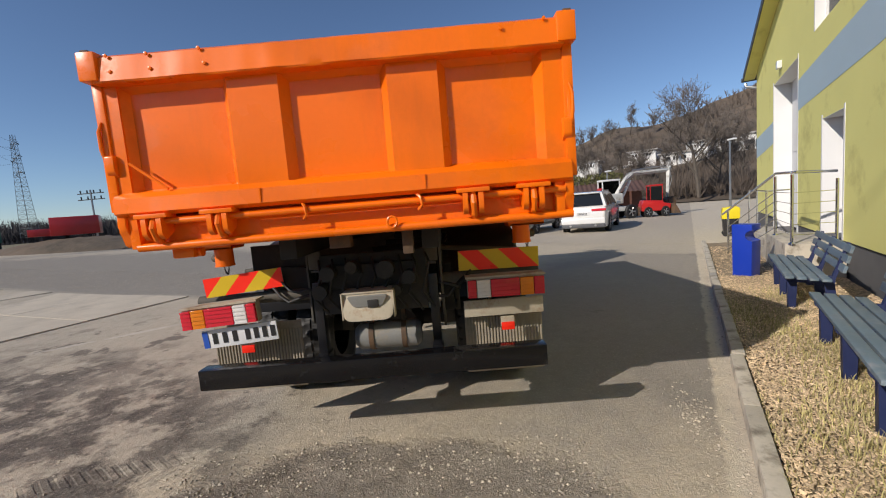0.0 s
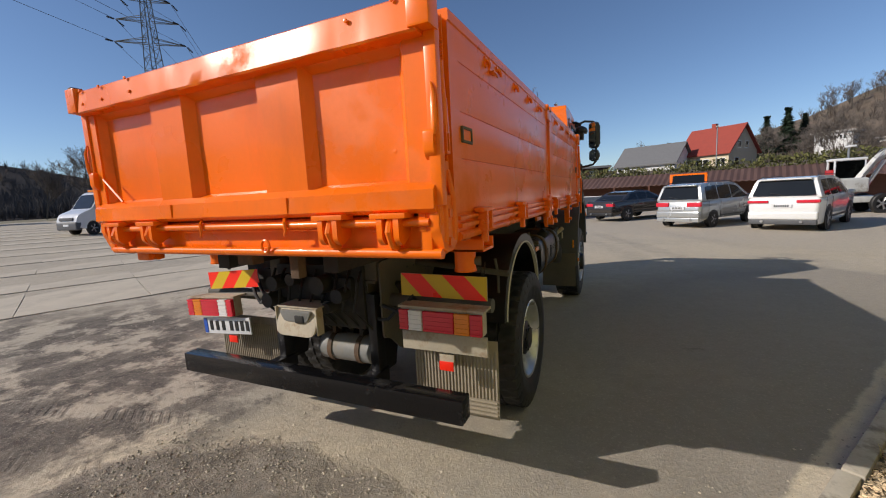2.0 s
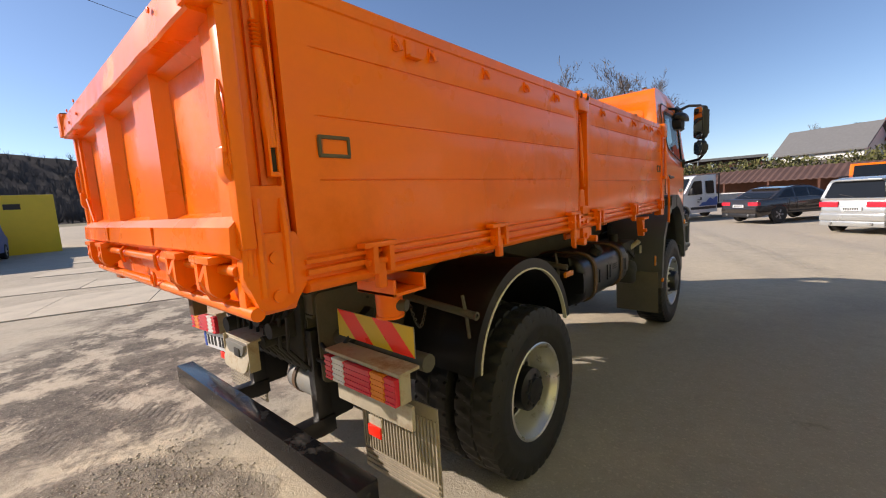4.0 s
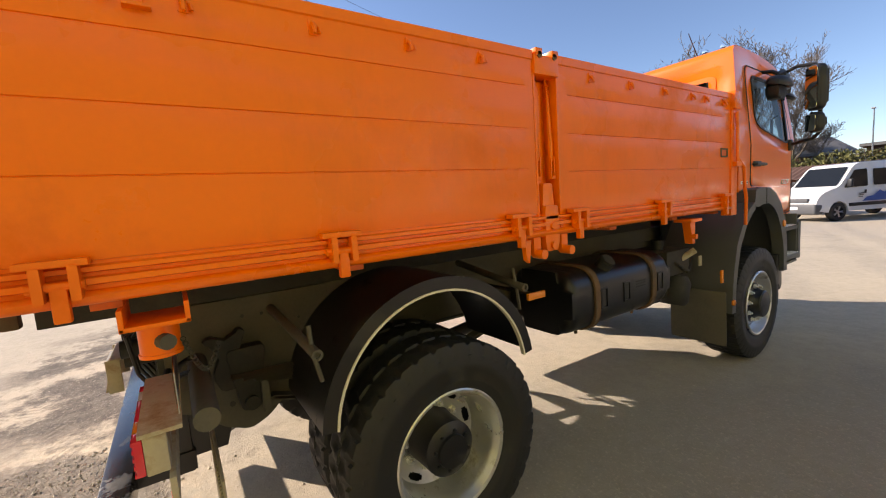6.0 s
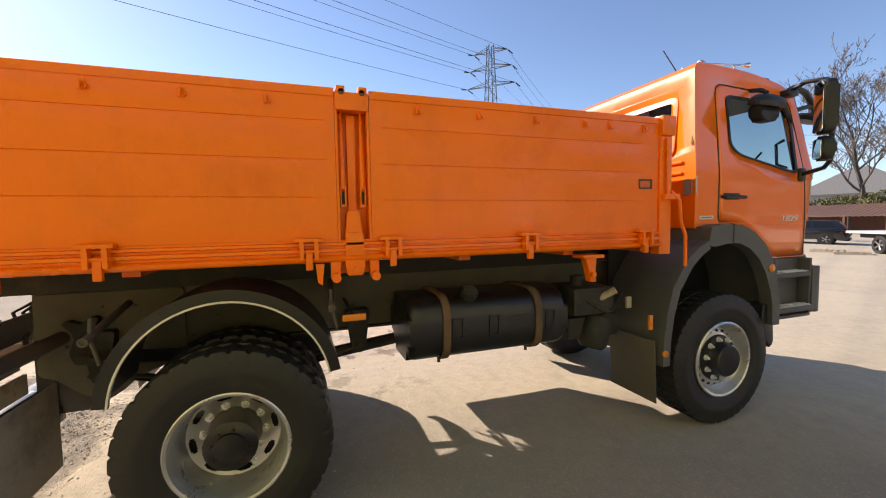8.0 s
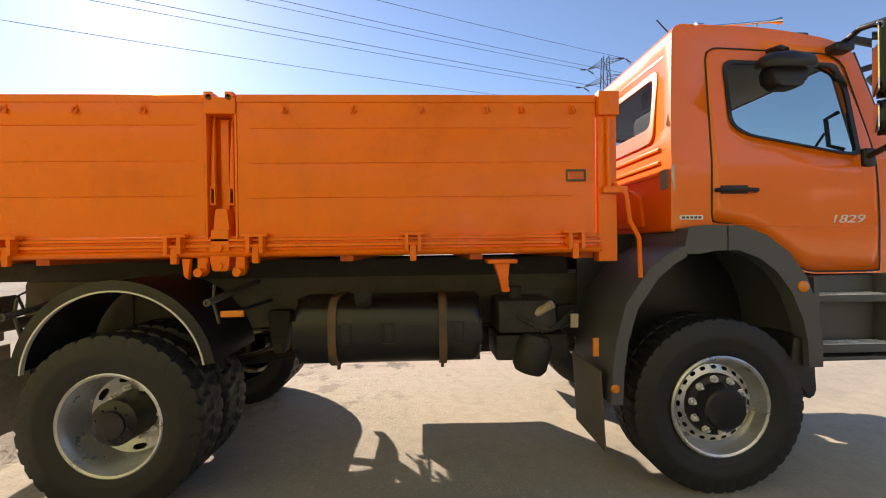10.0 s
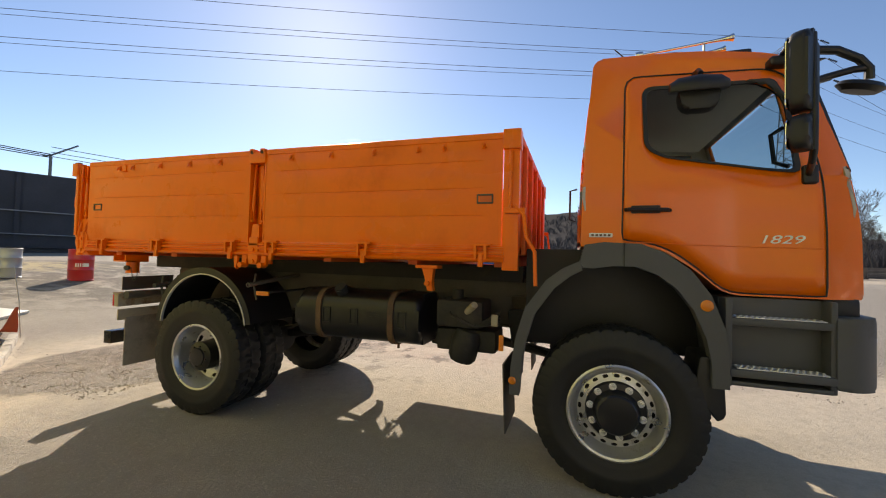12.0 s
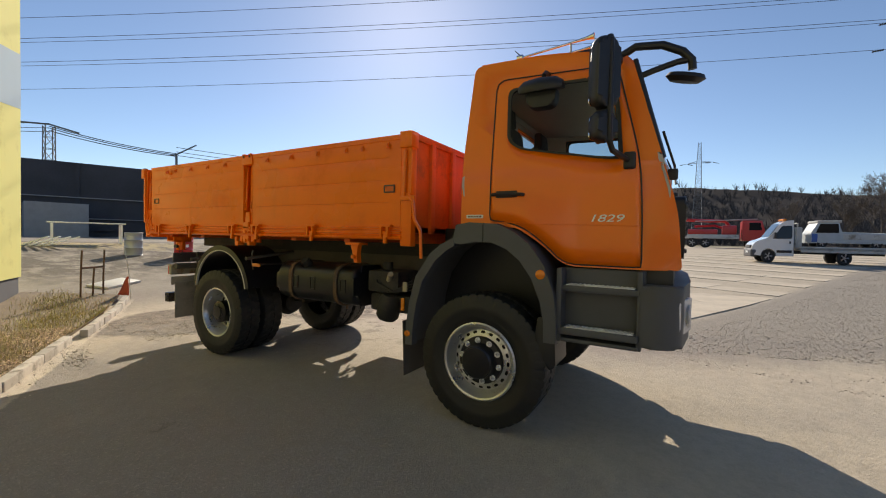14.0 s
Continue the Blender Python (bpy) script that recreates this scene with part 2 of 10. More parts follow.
def prism(bm, outline, lo, hi, axis="x", bevel=0.0, seg=2, mi=0):
    """Polygon in the two other axes (in xyz order), extruded along axis from lo to hi."""
    def place(p, d):
        if axis == "x":
            return (d, p[0], p[1])
        if axis == "y":
            return (p[0], d, p[1])
        return (p[0], p[1], d)
    a = [bm.verts.new(place(p, lo)) for p in outline]
    b = [bm.verts.new(place(p, hi)) for p in outline]
    n = len(outline)
    fs = [bm.faces.new(a[::-1]), bm.faces.new(b)]
    for i in range(n):
        j = (i + 1) % n
        fs.append(bm.faces.new((a[i], a[j], b[j], b[i])))
    for f in fs:
        f.material_index = mi
    if bevel > 0:
        es = list({e for f in fs[:2] for e in f.edges})
        r = bmesh.ops.bevel(bm, geom=es, offset=bevel, segments=seg, affect="EDGES", profile=0.6, clamp_overlap=True)
        for f in r["faces"]:
            f.material_index = mi
    return fs


def rounded(pts, r, seg=4):
    """Polygon with its corners rounded; r may be one radius or a list."""
    out = []
    n = len(pts)
    for i in range(n):
        p, a, b = Vector(pts[i]), Vector(pts[i - 1]), Vector(pts[(i + 1) % n])
        rr = r[i] if isinstance(r, (list, tuple)) else r
        rr = min(rr, (a - p).length * 0.48, (b - p).length * 0.48)
        if rr <= 0:
            out.append(tuple(p))
            continue
        q0, q1 = p + (a - p).normalized() * rr, p + (b - p).normalized() * rr
        for k in range(seg + 1):
            t = k / seg
            out.append(tuple(q0 * (1 - t) ** 2 + p * 2 * t * (1 - t) + q1 * t ** 2))
    return out


def arc(cy, cz, r, a0, a1, n):
    return [(cy + r * math.cos(radians(a0 + (a1 - a0) * i / n)), cz + r * math.sin(radians(a0 + (a1 - a0) * i / n))) for i in range(n + 1)]


def band(bm, inner, outer, x0, x1, mi=0):
    """A strip between two outlines of equal length in y, z, with thickness from x0 to x1."""
    rows = [[bm.verts.new((x, *p)) for p in line] for x, line in ((x0, inner), (x0, outer), (x1, outer), (x1, inner))]
    for a, b in zip(rows, rows[1:] + rows[:1]):
        for i in range(len(inner) - 1):
            bm.faces.new((a[i], a[i + 1], b[i + 1], b[i])).material_index = mi
    bm.faces.new([r[0] for r in rows]).material_index = mi
    bm.faces.new([r[-1] for r in rows][::-1]).material_index = mi


def mesh_of(name, bm, mats, smooth=35):
    bmesh.ops.recalc_face_normals(bm, faces=bm.faces)
    me = bpy.data.meshes.new(name)
    for f in bm.faces:
        f.smooth = smooth > 0
    bm.to_mesh(me)
    bm.free()
    for m in (mats if isinstance(mats, (list, tuple)) else [mats]):
        me.materials.append(m)
    if smooth > 0:
        me.set_sharp_from_angle(angle=radians(smooth))
    return me


def part(name, bm, mats, parent, label="", smooth=35):
    ob = new(name, mesh_of(name, bm, mats, smooth))
    ob.parent = parent
    if label:
        tagged(ob, label=label)
    return ob


def shared(name, me, parent, m=None, label=""):
    ob = new(name, me)
    ob.parent = parent
    if m is not None:
        ob.matrix_local = m
    if label:
        tagged(ob, label=label)
    return ob


def thing(name, label, category, group="", m=None, kind=""):
    ob = new(name)
    ob.empty_display_size = 0.2
    if m is not None:
        ob.matrix_world = m
    return tagged(ob, label, category, group, kind)


def solo(name, bm, mats, label, category="", group="", kind="", smooth=35, m=None):
    ob = new(name, mesh_of(name, bm, mats, smooth))
    if m is not None:
        ob.matrix_world = m
    return tagged(ob, label, category, group, kind)


def text_mesh(body, size, depth=0.002, shear=0.0):
    cu = bpy.data.curves.new("lettering", "FONT")
    cu.body, cu.size, cu.extrude, cu.shear = body, size, depth, shear
    cu.align_x = "LEFT"
    tmp = bpy.data.objects.new("lettering_tmp", cu)
    scene.collection.objects.link(tmp)
    me = bpy.data.meshes.new_from_object(tmp.evaluated_get(bpy.context.evaluated_depsgraph_get()))
    bpy.data.objects.remove(tmp)
    bpy.data.curves.remove(cu)
    return me


# ---- the tipper truck ----
truck = thing("tipper_truck", "orange four-wheel-drive tipper truck with drop sides, parked on the yard", "truck")
XS, ZT, ZB = 1.19, 2.49, 1.66      # side plane, top and bottom of the drop sides
YR, YF = -1.74, 3.03               # tailgate plane and front wall of the bed


def side_panel(y0, y1, seams, mirror):
    """A drop side of hollow planks: shallow grooves that end short of its edges, a folded rim above."""
    bm = bm_new()

    def profile(k):
        prof = [(XS - 0.035, ZB), (XS - 0.003, ZB)]
        last = ZB
        for z in (*sorted(seams), ZT - 0.05):
            for q in range(1, 6):
                prof.append((XS - 0.001 + k * 0.006 * math.sin(math.pi * q / 6), last + (z - last) * q / 6))
            if z < ZT - 0.06:
                prof += [(XS - 0.001, z - 0.003), (XS - 0.001 - 0.005 * k, z - 0.001), (XS - 0.001 - 0.005 * k, z + 0.001), (XS - 0.001, z + 0.003)]
            last = z
        prof += [(XS, ZT - 0.05), (XS + 0.006, ZT - 0.045), (XS + 0.006, ZT - 0.004), (XS, ZT), (XS - 0.045, ZT), (XS - 0.045, ZT - 0.05), (XS - 0.035, ZT - 0.055)]
        return prof

    rows = []
    a, b = (0.10, 0.05) if y0 < 0 else (0.07, 0.14)
    for y, k in ((y0, 0), (y0 + a, 0), (y0 + a + 0.03, 1), ((y0 + y1) / 2, 1), (y1 - b - 0.03, 1), (y1 - b, 0), (y1, 0)):
        rows.append([bm.verts.new((-x if mirror else x, y, z)) for x, z in profile(k)])
    n = len(rows[0])
    for p, q in zip(rows, rows[1:]):
        for i in range(n):
            j = (i + 1) % n
            bm.faces.new((p[i], p[j], q[j], q[i]))
    bm.faces.new(rows[0][::-1])
    bm.faces.new(rows[-1])
    return bm


for mirror in (False, True):
    sx = -1 if mirror else 1
    for y0, y1, seams in ((-1.572, 0.600, (1.895, 2.10, 2.31)), (0.792, 2.925, (1.88, 2.085, 2.29))):
        panel = part("drop_side", side_panel(y0, y1, seams, mirror), ORANGE, truck)
        # grab frame let into the panel
        yc = -1.41 if y0 < 0 else 2.80
        bm = bm_new()
        for a in (-1, 1):
            box(bm, sx * XS - 0.002, sx * XS + sx * 0.012, yc - 0.060, yc + 0.060, 2.003 + a * 0.030 - 0.006, 2.003 + a * 0.030 + 0.006, 0.003)
            box(bm, sx * XS - 0.002, sx * XS + sx * 0.012, yc + a * 0.056 - 0.005, yc + a * 0.056 + 0.005, 1.973, 2.033, 0.003)
        part("grab_frame", bm, OLIVE, panel, "worn olive grab frame")
        bm = bm_new()
        box(bm, sx * XS - 0.002, sx * XS + sx * 0.003, yc - 0.05, yc + 0.05, 1.977, 2.03)
        part("grab_plate", bm, ORANGE_IN, panel)
        # rope hooks under the rim
        for yh in ((-1.10, -0.90, -0.51, -0.12, 0.26) if y0 < 0 else (1.065, 1.465, 1.87, 2.26, 2.47, 2.78)):
            bm = bm_new()
            x = sx * XS
            prism(bm, rounded([(yh - 0.016, 2.375), (yh + 0.016, 2.375), (yh + 0.012, 2.432), (yh - 0.012, 2.432)], 0.008, 3), min(x, x + sx * 0.010), max(x, x + sx * 0.010), "x")
            tube(bm, [(x + sx * 0.004, yh, 2.412), (x + sx * 0.022, yh, 2.404), (x + sx * 0.030, yh, 2.388), (x + sx * 0.032, yh, 2.372)], 0.008, 6, radii=[0.012, 0.010, 0.008, 0.006])
            tube(bm, [(x + sx * 0.004, yh + 0.016, 2.402), (x + sx * 0.018, yh + 0.020, 2.396), (x + sx * 0.020, yh + 0.021, 2.380)], 0.006, 6)
            part("rope_hook", bm, ORANGE, panel)
    for yh in (-1.02,):
        bm = bm_new()
        x = sx * XS
        box(bm, min(x, x + sx * 0.012), max(x, x + sx * 0.012), yh - 0.028, yh + 0.022, 2.372, 2.432, 0.003)
        box(bm, min(x, x + sx * 0.035), max(x, x + sx * 0.035), yh - 0.030, yh + 0.040, 2.362, 2.372, 0.002)
        part("latch_bracket", bm, ORANGE, truck)
    # hinge rail below the drop sides
    bm = bm_new()
    prof = [(1.10, 1.535), (1.19, 1.535), (1.205, 1.540), (1.214, 1.550), (1.216, 1.562), (1.206, 1.573), (1.190, 1.577), (1.190, 1.590), (1.214, 1.595), (1.214, 1.611), (1.188, 1.615), (1.188, 1.626), (1.208, 1.630), (1.208, 1.643), (1.182, 1.648), (1.182, 1.659), (1.10, 1.659)]
    prof = [(sx * x, z) for x, z in prof]
    prism(bm, prof if not mirror else prof[::-1], -1.56, 2.95, "y")
    part("side_rail", bm, ORANGE, truck)
    for yh in (-1.28, -0.49, 0.44, 0.90, 1.81, 2.78):
        bm = bm_new()
        X = lambda v: sx * v
        box(bm, min(X(1.195), X(1.245)), max(X(1.195), X(1.245)), yh - 0.075, yh + 0.075, 1.652, 1.672, 0.004)
        for d in (-0.045, 0.03):
            prism(bm, rounded([(yh + d, 1.655), (yh + d + 0.022, 1.655), (yh + d + 0.022, 1.56), (yh + d, 1.56)], 0.006, 2), min(X(1.20), X(1.25)), max(X(1.20), X(1.25)), "x")
        cyl(bm, (X(1.225), yh - 0.06, 1.60), (X(1.225), yh + 0.06, 1.60), 0.013, 10)
        box(bm, min(X(1.205), X(1.235)), max(X(1.205), X(1.235)), yh - 0.016, yh + 0.022, 1.50, 1.60, 0.006)
        part("hinge_bracket", bm, ORANGE, truck)
    # middle post: an open channel with two latch levers in it
    bm = bm_new()
    box(bm, min(X(1.075), X(1.095)), max(X(1.075), X(1.095)), 0.59, 0.80, 1.46, 2.47, 0.003)
    post = part("middle_post", bm, ORANGE, truck)
    for a in (0.602, 0.776):
        bm = bm_new()
        box(bm, min(X(1.08), X(1.192)), max(X(1.08), X(1.192)), a, a + 0.014, 1.50, 2.47, 0.003)
        part("post_flange", bm, ORANGE, post)
    bm = bm_new()
    prism(bm, rounded([(0.655, 1.82), (0.725, 1.82), (0.735, 1.70), (0.735, 1.50), (0.645, 1.50), (0.645, 1.70)], 0.015, 3), min(X(1.09), X(1.185)), max(X(1.09), X(1.185)), "x", 0.006)
    part("post_guide", bm, ORANGE, post)
    bm = bm_new()
    box(bm, min(X(1.09), X(1.135)), max(X(1.09), X(1.135)), 0.668, 0.716, 1.80, 2.36, 0.006)
    part("post_bar", bm, ORANGE, post)
    bm = bm_new()
    box(bm, min(X(1.10), X(1.205)), max(X(1.10), X(1.205)), 0.604, 0.788, 2.372, 2.47, 0.008)
    for a in (0.612, 0.732):
        box(bm, min(X(1.13), X(1.212)), max(X(1.13), X(1.212)), a, a + 0.048, 2.462, 2.500, 0.006)
    cap = part("post_cap", bm, ORANGE, post)
    for a in (0.640, 0.752):
        bm = bm_new()
        cyl(bm, (X(1.200), a, 2.468), (X(1.212), a, 2.468), 0.016, 10)
        part("cap_bolt", bm, RUST, cap)
    for a in (0.638, 0.748):
        bm = bm_new()
        tube(bm, [(X(1.140), a, 2.372), (X(1.150), a, 2.30), (X(1.155), a, 2.16), (X(1.160), a, 2.02), (X(1.160), a, 1.94)], 0.012, 8, radii=[0.007, 0.008, 0.013, 0.015, 0.016])
        for k in range(7):
            lathe(bm, [(0.008, -0.004), (0.015, 0.0), (0.008, 0.004)], (X(1.147), a, 2.27 + 0.011 * k), (0, 0, 1), 10)
        for d in (-0.016, 0.009):
            box(bm, min(X(1.150), X(1.178)), max(X(1.150), X(1.178)), a + d, a + d + 0.007, 1.85, 1.96, 0.002)
        box(bm, min(X(1.150), X(1.178)), max(X(1.150), X(1.178)), a - 0.016, a + 0.016, 1.842, 1.856, 0.003)
        part("latch_lever", bm, ORANGE, post)
        # dark filler between the cheeks gives the slot its shade by colour
        bm = bm_new()
        box(bm, min(X(1.152), X(1.160)), max(X(1.152), X(1.160)), a - 0.009, a + 0.009, 1.856, 1.93, 0.002)
        part("latch_slot_shade", bm, CHASSIS, post)
    bm = bm_new()
    prism(bm, rounded([(0.640, 1.70), (0.740, 1.70), (0.745, 1.52), (0.735, 1.455), (0.645, 1.455), (0.635, 1.52)], 0.016, 3), min(X(1.165), X(1.208)), max(X(1.165), X(1.208)), "x", 0.006)
    for zb in (1.59, 1.485):
        cyl(bm, (X(1.20), 0.69, zb), (X(1.222), 0.69, zb), 0.019, 14)
    part("post_foot", bm, ORANGE, post)
    for yb in (0.582, 0.800):
        bm = bm_new()
        prism(bm, rounded([(yb - 0.026, 1.62), (yb + 0.026, 1.62), (yb + 0.026, 1.44), (yb - 0.026, 1.44)], 0.012, 3), min(X(1.16), X(1.195)), max(X(1.16), X(1.195)), "x", 0.003)
        cyl(bm, (X(1.17), yb, 1.45), (X(1.245), yb, 1.45), 0.025, 14)
        part("hinge_peg", bm, ORANGE, post)
    bm = bm_new()
    prism(bm, [(0.475, 1.53), (0.522, 1.53), (0.508, 1.41), (0.485, 1.43)], min(X(1.18), X(1.21)), max(X(1.18), X(1.21)), "x", 0.004)
    part("post_tab", bm, ORANGE, post)
    # rear corner post: recessed web between two flanges, two spring levers, rounded hinge plate at the foot
    bm = bm_new()
    box(bm, min(X(1.10), X(1.150)), max(X(1.10), X(1.150)), -1.735, -1.585, 1.50, 2.47, 0.004)
    box(bm, min(X(1.098), X(1.128)), max(X(1.098), X(1.128)), -1.74, -1.40, 1.60, 2.44)
    tube(bm, [(X(1.182), -1.702, 2.46), (X(1.184), -1.706, 2.10), (X(1.188), -1.716, 1.80), (X(1.192), -1.728, 1.62)], 0.011, 8)
    box(bm, min(X(1.12), X(1.186)), max(X(1.12), X(1.186)), -1.716, -1.702, 1.60, 2.46, 0.003)
    prism(bm, [(-1.700, 1.88), (-1.594, 1.88), (-1.588, 1.60), (-1.712, 1.60)], min(X(1.148), X(1.176)), max(X(1.148), X(1.176)), "x", 0.006)
    box(bm, min(X(1.12), X(1.176)), max(X(1.12), X(1.176)), -1.598, -1.588, 1.62, 2.46, 0.003)
    rear = part("corner_post", bm, ORANGE, truck)
    bm = bm_new()
    box(bm, min(X(1.13), X(1.222)), max(X(1.13), X(1.222)), -1.812, -1.725, 2.345, 2.485, 0.010)
    part("post_cap", bm, ORANGE, rear)
    bm = bm_new()
    box(bm, min(X(1.165), X(1.205)), max(X(1.165), X(1.205)), -1.800, -1.742, 2.484, 2.497, 0.004)
    part("cap_plate", bm, RUST, rear)
    for yl, x0, z_end in ((-1.630, 1.172, 1.915), (-1.728, 1.188, 1.945)):
        drift = 0.012 if yl > -1.7 else -0.012
        bm = bm_new()
        px = lambda z: X(x0 + 0.012 * (2.46 - z))
        py = lambda z: yl + drift * (2.30 - z) / 0.35
        tube(bm, [(px(z), py(z), z) for z in (2.46, 2.345, 2.275, 2.27, 2.13, 2.125, 1.99)], 0.010, 10, radii=[0.007, 0.007, 0.007, 0.014, 0.017, 0.020, 0.020])
        for k in range(7):
            lathe(bm, [(0.008, -0.0045), (0.0165, 0.0), (0.008, 0.0045)], (px(2.31), py(2.31), 2.276 + 0.0115 * k), (0, 0, 1), 12)
        w = 0.017
        for d in (-w, w - 0.008):
            box(bm, px(2.0) - 0.012, px(2.0) + 0.016, py(2.0) + d, py(2.0) + d + 0.008, z_end, 2.02, 0.003)
        box(bm, px(2.0) - 0.012, px(2.0) + 0.016, py(2.0) - w, py(2.0) + w, z_end - 0.010, z_end + 0.004, 0.003)
        part("spring_lever", bm, ORANGE, rear)
        # solid dark box coloured as the shaded inside of the fork
        bm = bm_new()
        box(bm, px(2.0) - 0.010, px(2.0) + 0.006, py(2.0) - 0.009, py(2.0) + 0.009, z_end + 0.005, 1.99, 0.002)
        part("lever_slot_shade", bm, CHASSIS, rear)
    bm = bm_new()
    prism(bm, rounded([(-1.768, 1.99), (-1.735, 1.99), (-1.732, 1.945), (-1.708, 1.945), (-1.706, 1.875), (-1.730, 1.868), (-1.768, 1.905)], 0.012, 3), min(X(1.15), X(1.196)), max(X(1.15), X(1.196)), "x", 0.005)
    cyl(bm, (X(1.19), -1.750, 1.945), (X(1.203), -1.750, 1.945), 0.012, 12)
    part("gate_catch", bm, ORANGE, rear)
    bm = bm_new()
    tube(bm, [(X(1.19), -1.756, 2.16), (X(1.203), -1.764, 2.11), (X(1.203), -1.762, 2.02), (X(1.196), -1.758, 1.97)], 0.008, 8, radii=[0.004, 0.009, 0.010, 0.008])
    part("catch_handle", bm, ORANGE, rear)
    bm = bm_new()
    prism(bm, rounded([(-1.745, 1.74), (-1.578, 1.74), (-1.555, 1.66), (-1.535, 1.605), (-1.56, 1.568), (-1.585, 1.535), (-1.62, 1.505), (-1.712, 1.511), (-1.735, 1.578), (-1.75, 1.605)], 0.014, 3), min(X(1.15), X(1.196)), max(X(1.15), X(1.196)), "x", 0.010)
    for yk in (-1.695, -1.612):
        tube(bm, [(X(1.172), yk + 0.01, 1.84), (X(1.198), yk, 1.72), (X(1.194), yk, 1.55)], 0.014, 8)
    for zb in (1.548, 1.665):
        cyl(bm, (X(1.19), -1.655, zb), (X(1.206), -1.655, zb), 0.019, 16)
    part("hinge_plate", bm, ORANGE, rear)
    # front post
    bm = bm_new()
    box(bm, min(X(1.12), X(1.20)), max(X(1.12), X(1.20)), 2.935, 3.05, 1.48, 2.47, 0.006)
    fp = part("front_post", bm, ORANGE, truck)
    bm = bm_new()
    box(bm, min(X(1.11), X(1.225)), max(X(1.11), X(1.225)), 2.93, 3.06, 2.36, 2.505, 0.010)
    part("post_cap", bm, ORANGE, fp)
    bm = bm_new()
    tube(bm, [(X(1.215), 2.99, 2.34), (X(1.222), 2.99, 2.05), (X(1.225), 2.99, 1.92)], 0.014, 8)
    tube(bm, [(X(1.22), 3.02, 1.95), (X(1.235), 3.09, 1.88), (X(1.235), 3.11, 1.72), (X(1.225), 3.17, 1.62), (X(1.22), 3.18, 1.38)], 0.014, 8)
    box(bm, min(X(1.20), X(1.235)), max(X(1.20), X(1.235)), 2.95, 3.10, 1.89, 1.93, 0.006)
    part("front_lever", bm, ORANGE, fp)
    # supports below the rail
    bm = bm_new()
    box(bm, min(X(1.06), X(1.19)), max(X(1.06), X(1.19)), 2.26, 2.44, 1.475, 1.50, 0.004)
    prism(bm, rounded([(2.30, 1.48), (2.40, 1.48), (2.385, 1.36), (2.40, 1.30), (2.35, 1.30), (2.335, 1.38)], 0.01, 2), min(X(1.10), X(1.16)), max(X(1.10), X(1.16)), "x", 0.006)
    cyl(bm, (X(1.14), 2.355, 1.36), (X(1.19), 2.355, 1.36), 0.02, 10)
    part("rail_support", bm, ORANGE, truck)
    bm = bm_new()
    box(bm, min(X(0.93), X(1.17)), max(X(0.93), X(1.17)), -1.175, -1.16, 1.43, 1.50, 0.003)
    box(bm, min(X(0.93), X(1.17)), max(X(0.93), X(1.17)), -1.005, -0.99, 1.43, 1.50, 0.003)
    box(bm, min(X(0.93), X(1.17)), max(X(0.93), X(1.17)), -1.175, -0.99, 1.43, 1.445, 0.003)
    cyl(bm, (X(1.03), -1.085, 1.44), (X(1.03), -1.085, 1.315), 0.060, 20)
    lathe(bm, [(0.045, 0), (0.064, 0), (0.064, 0.012), (0.045, 0.012)], (X(1.03), -1.085, 1.31), (0, 0, 1), 20, closed=True)
    soc = part("support_socket", bm, ORANGE, truck, "orange tubular socket under the bed")
    bm = bm_new()
    cyl(bm, (X(1.02), -1.10, 1.365), (X(1.115), -1.06, 1.365), 0.026, 12)
    part("socket_pin", bm, OLIVE, soc)
    bm = bm_new()
    for k in range(20):
        t = k / 19
        p = Vector((X(1.09), -1.02 + 0.10 * t, 1.36 - 0.12 * math.sin(math.pi * t * 0.9)))
        lathe(bm, [(0.006, -0.0025), (0.0095, 0), (0.006, 0.0025)], p, (1, 0.3 * (-1) ** k, 0.4), 8, closed=True)
    part("socket_chain", bm, CHASSIS, soc)

# tailgate: three pressed recesses under a folded lip
def tailgate():
    bm = bm_new()
    y0, y1 = YR, YR + 0.052
    xs = [-1.165, -1.108, -0.538, -0.276, 0.278, 0.536, 1.066, 1.165]
    z0, z1 = 1.785, 2.345
    def quad(*p):
        bm.faces.new([bm.verts.new(q) for q in p])
    for i in range(len(xs) - 1):
        a, b = xs[i], xs[i + 1]
        if i % 2 == 0:
            quad((a, y0, z0), (b, y0, z0), (b, y0, z1), (a, y0, z1))
        else:
            e, g = 0.040, 0.025
            ia, ib, iz0, iz1 = a + e, b - e, z0 + g, z1 - e * 1.05
            quad((a, y0, z0), (b, y0, z0), (ib, y1, iz0), (ia, y1, iz0))
            quad((b, y0, z0), (b, y0, z1), (ib, y1, iz1), (ib, y1, iz0))
            quad((b, y0, z1), (a, y0, z1), (ia, y1, iz1), (ib, y1, iz1))
            quad((a, y0, z1), (a, y0, z0), (ia, y1, iz0), (ia, y1, iz1))
            n = 8
            for k in range(n):
                for j in range(4):
                    xa, xb = ia + (ib - ia) * k / n, ia + (ib - ia) * (k + 1) / n
                    za, zb = iz0 + (iz1 - iz0) * j / 4, iz0 + (iz1 - iz0) * (j + 1) / 4
                    quad((xa, y1, za), (xb, y1, za), (xb, y1, zb), (xa, y1, zb))
    bmesh.ops.remove_doubles(bm, verts=bm.verts, dist=1e-4)
    for v in bm.verts:
        if v.co.y > y0 + 0.045:
            v.co.y += 0.005 * noise.noise(v.co * 4.0)
        v.co.y += 0.0012 * noise.noise(v.co * 2.3)
    return bm


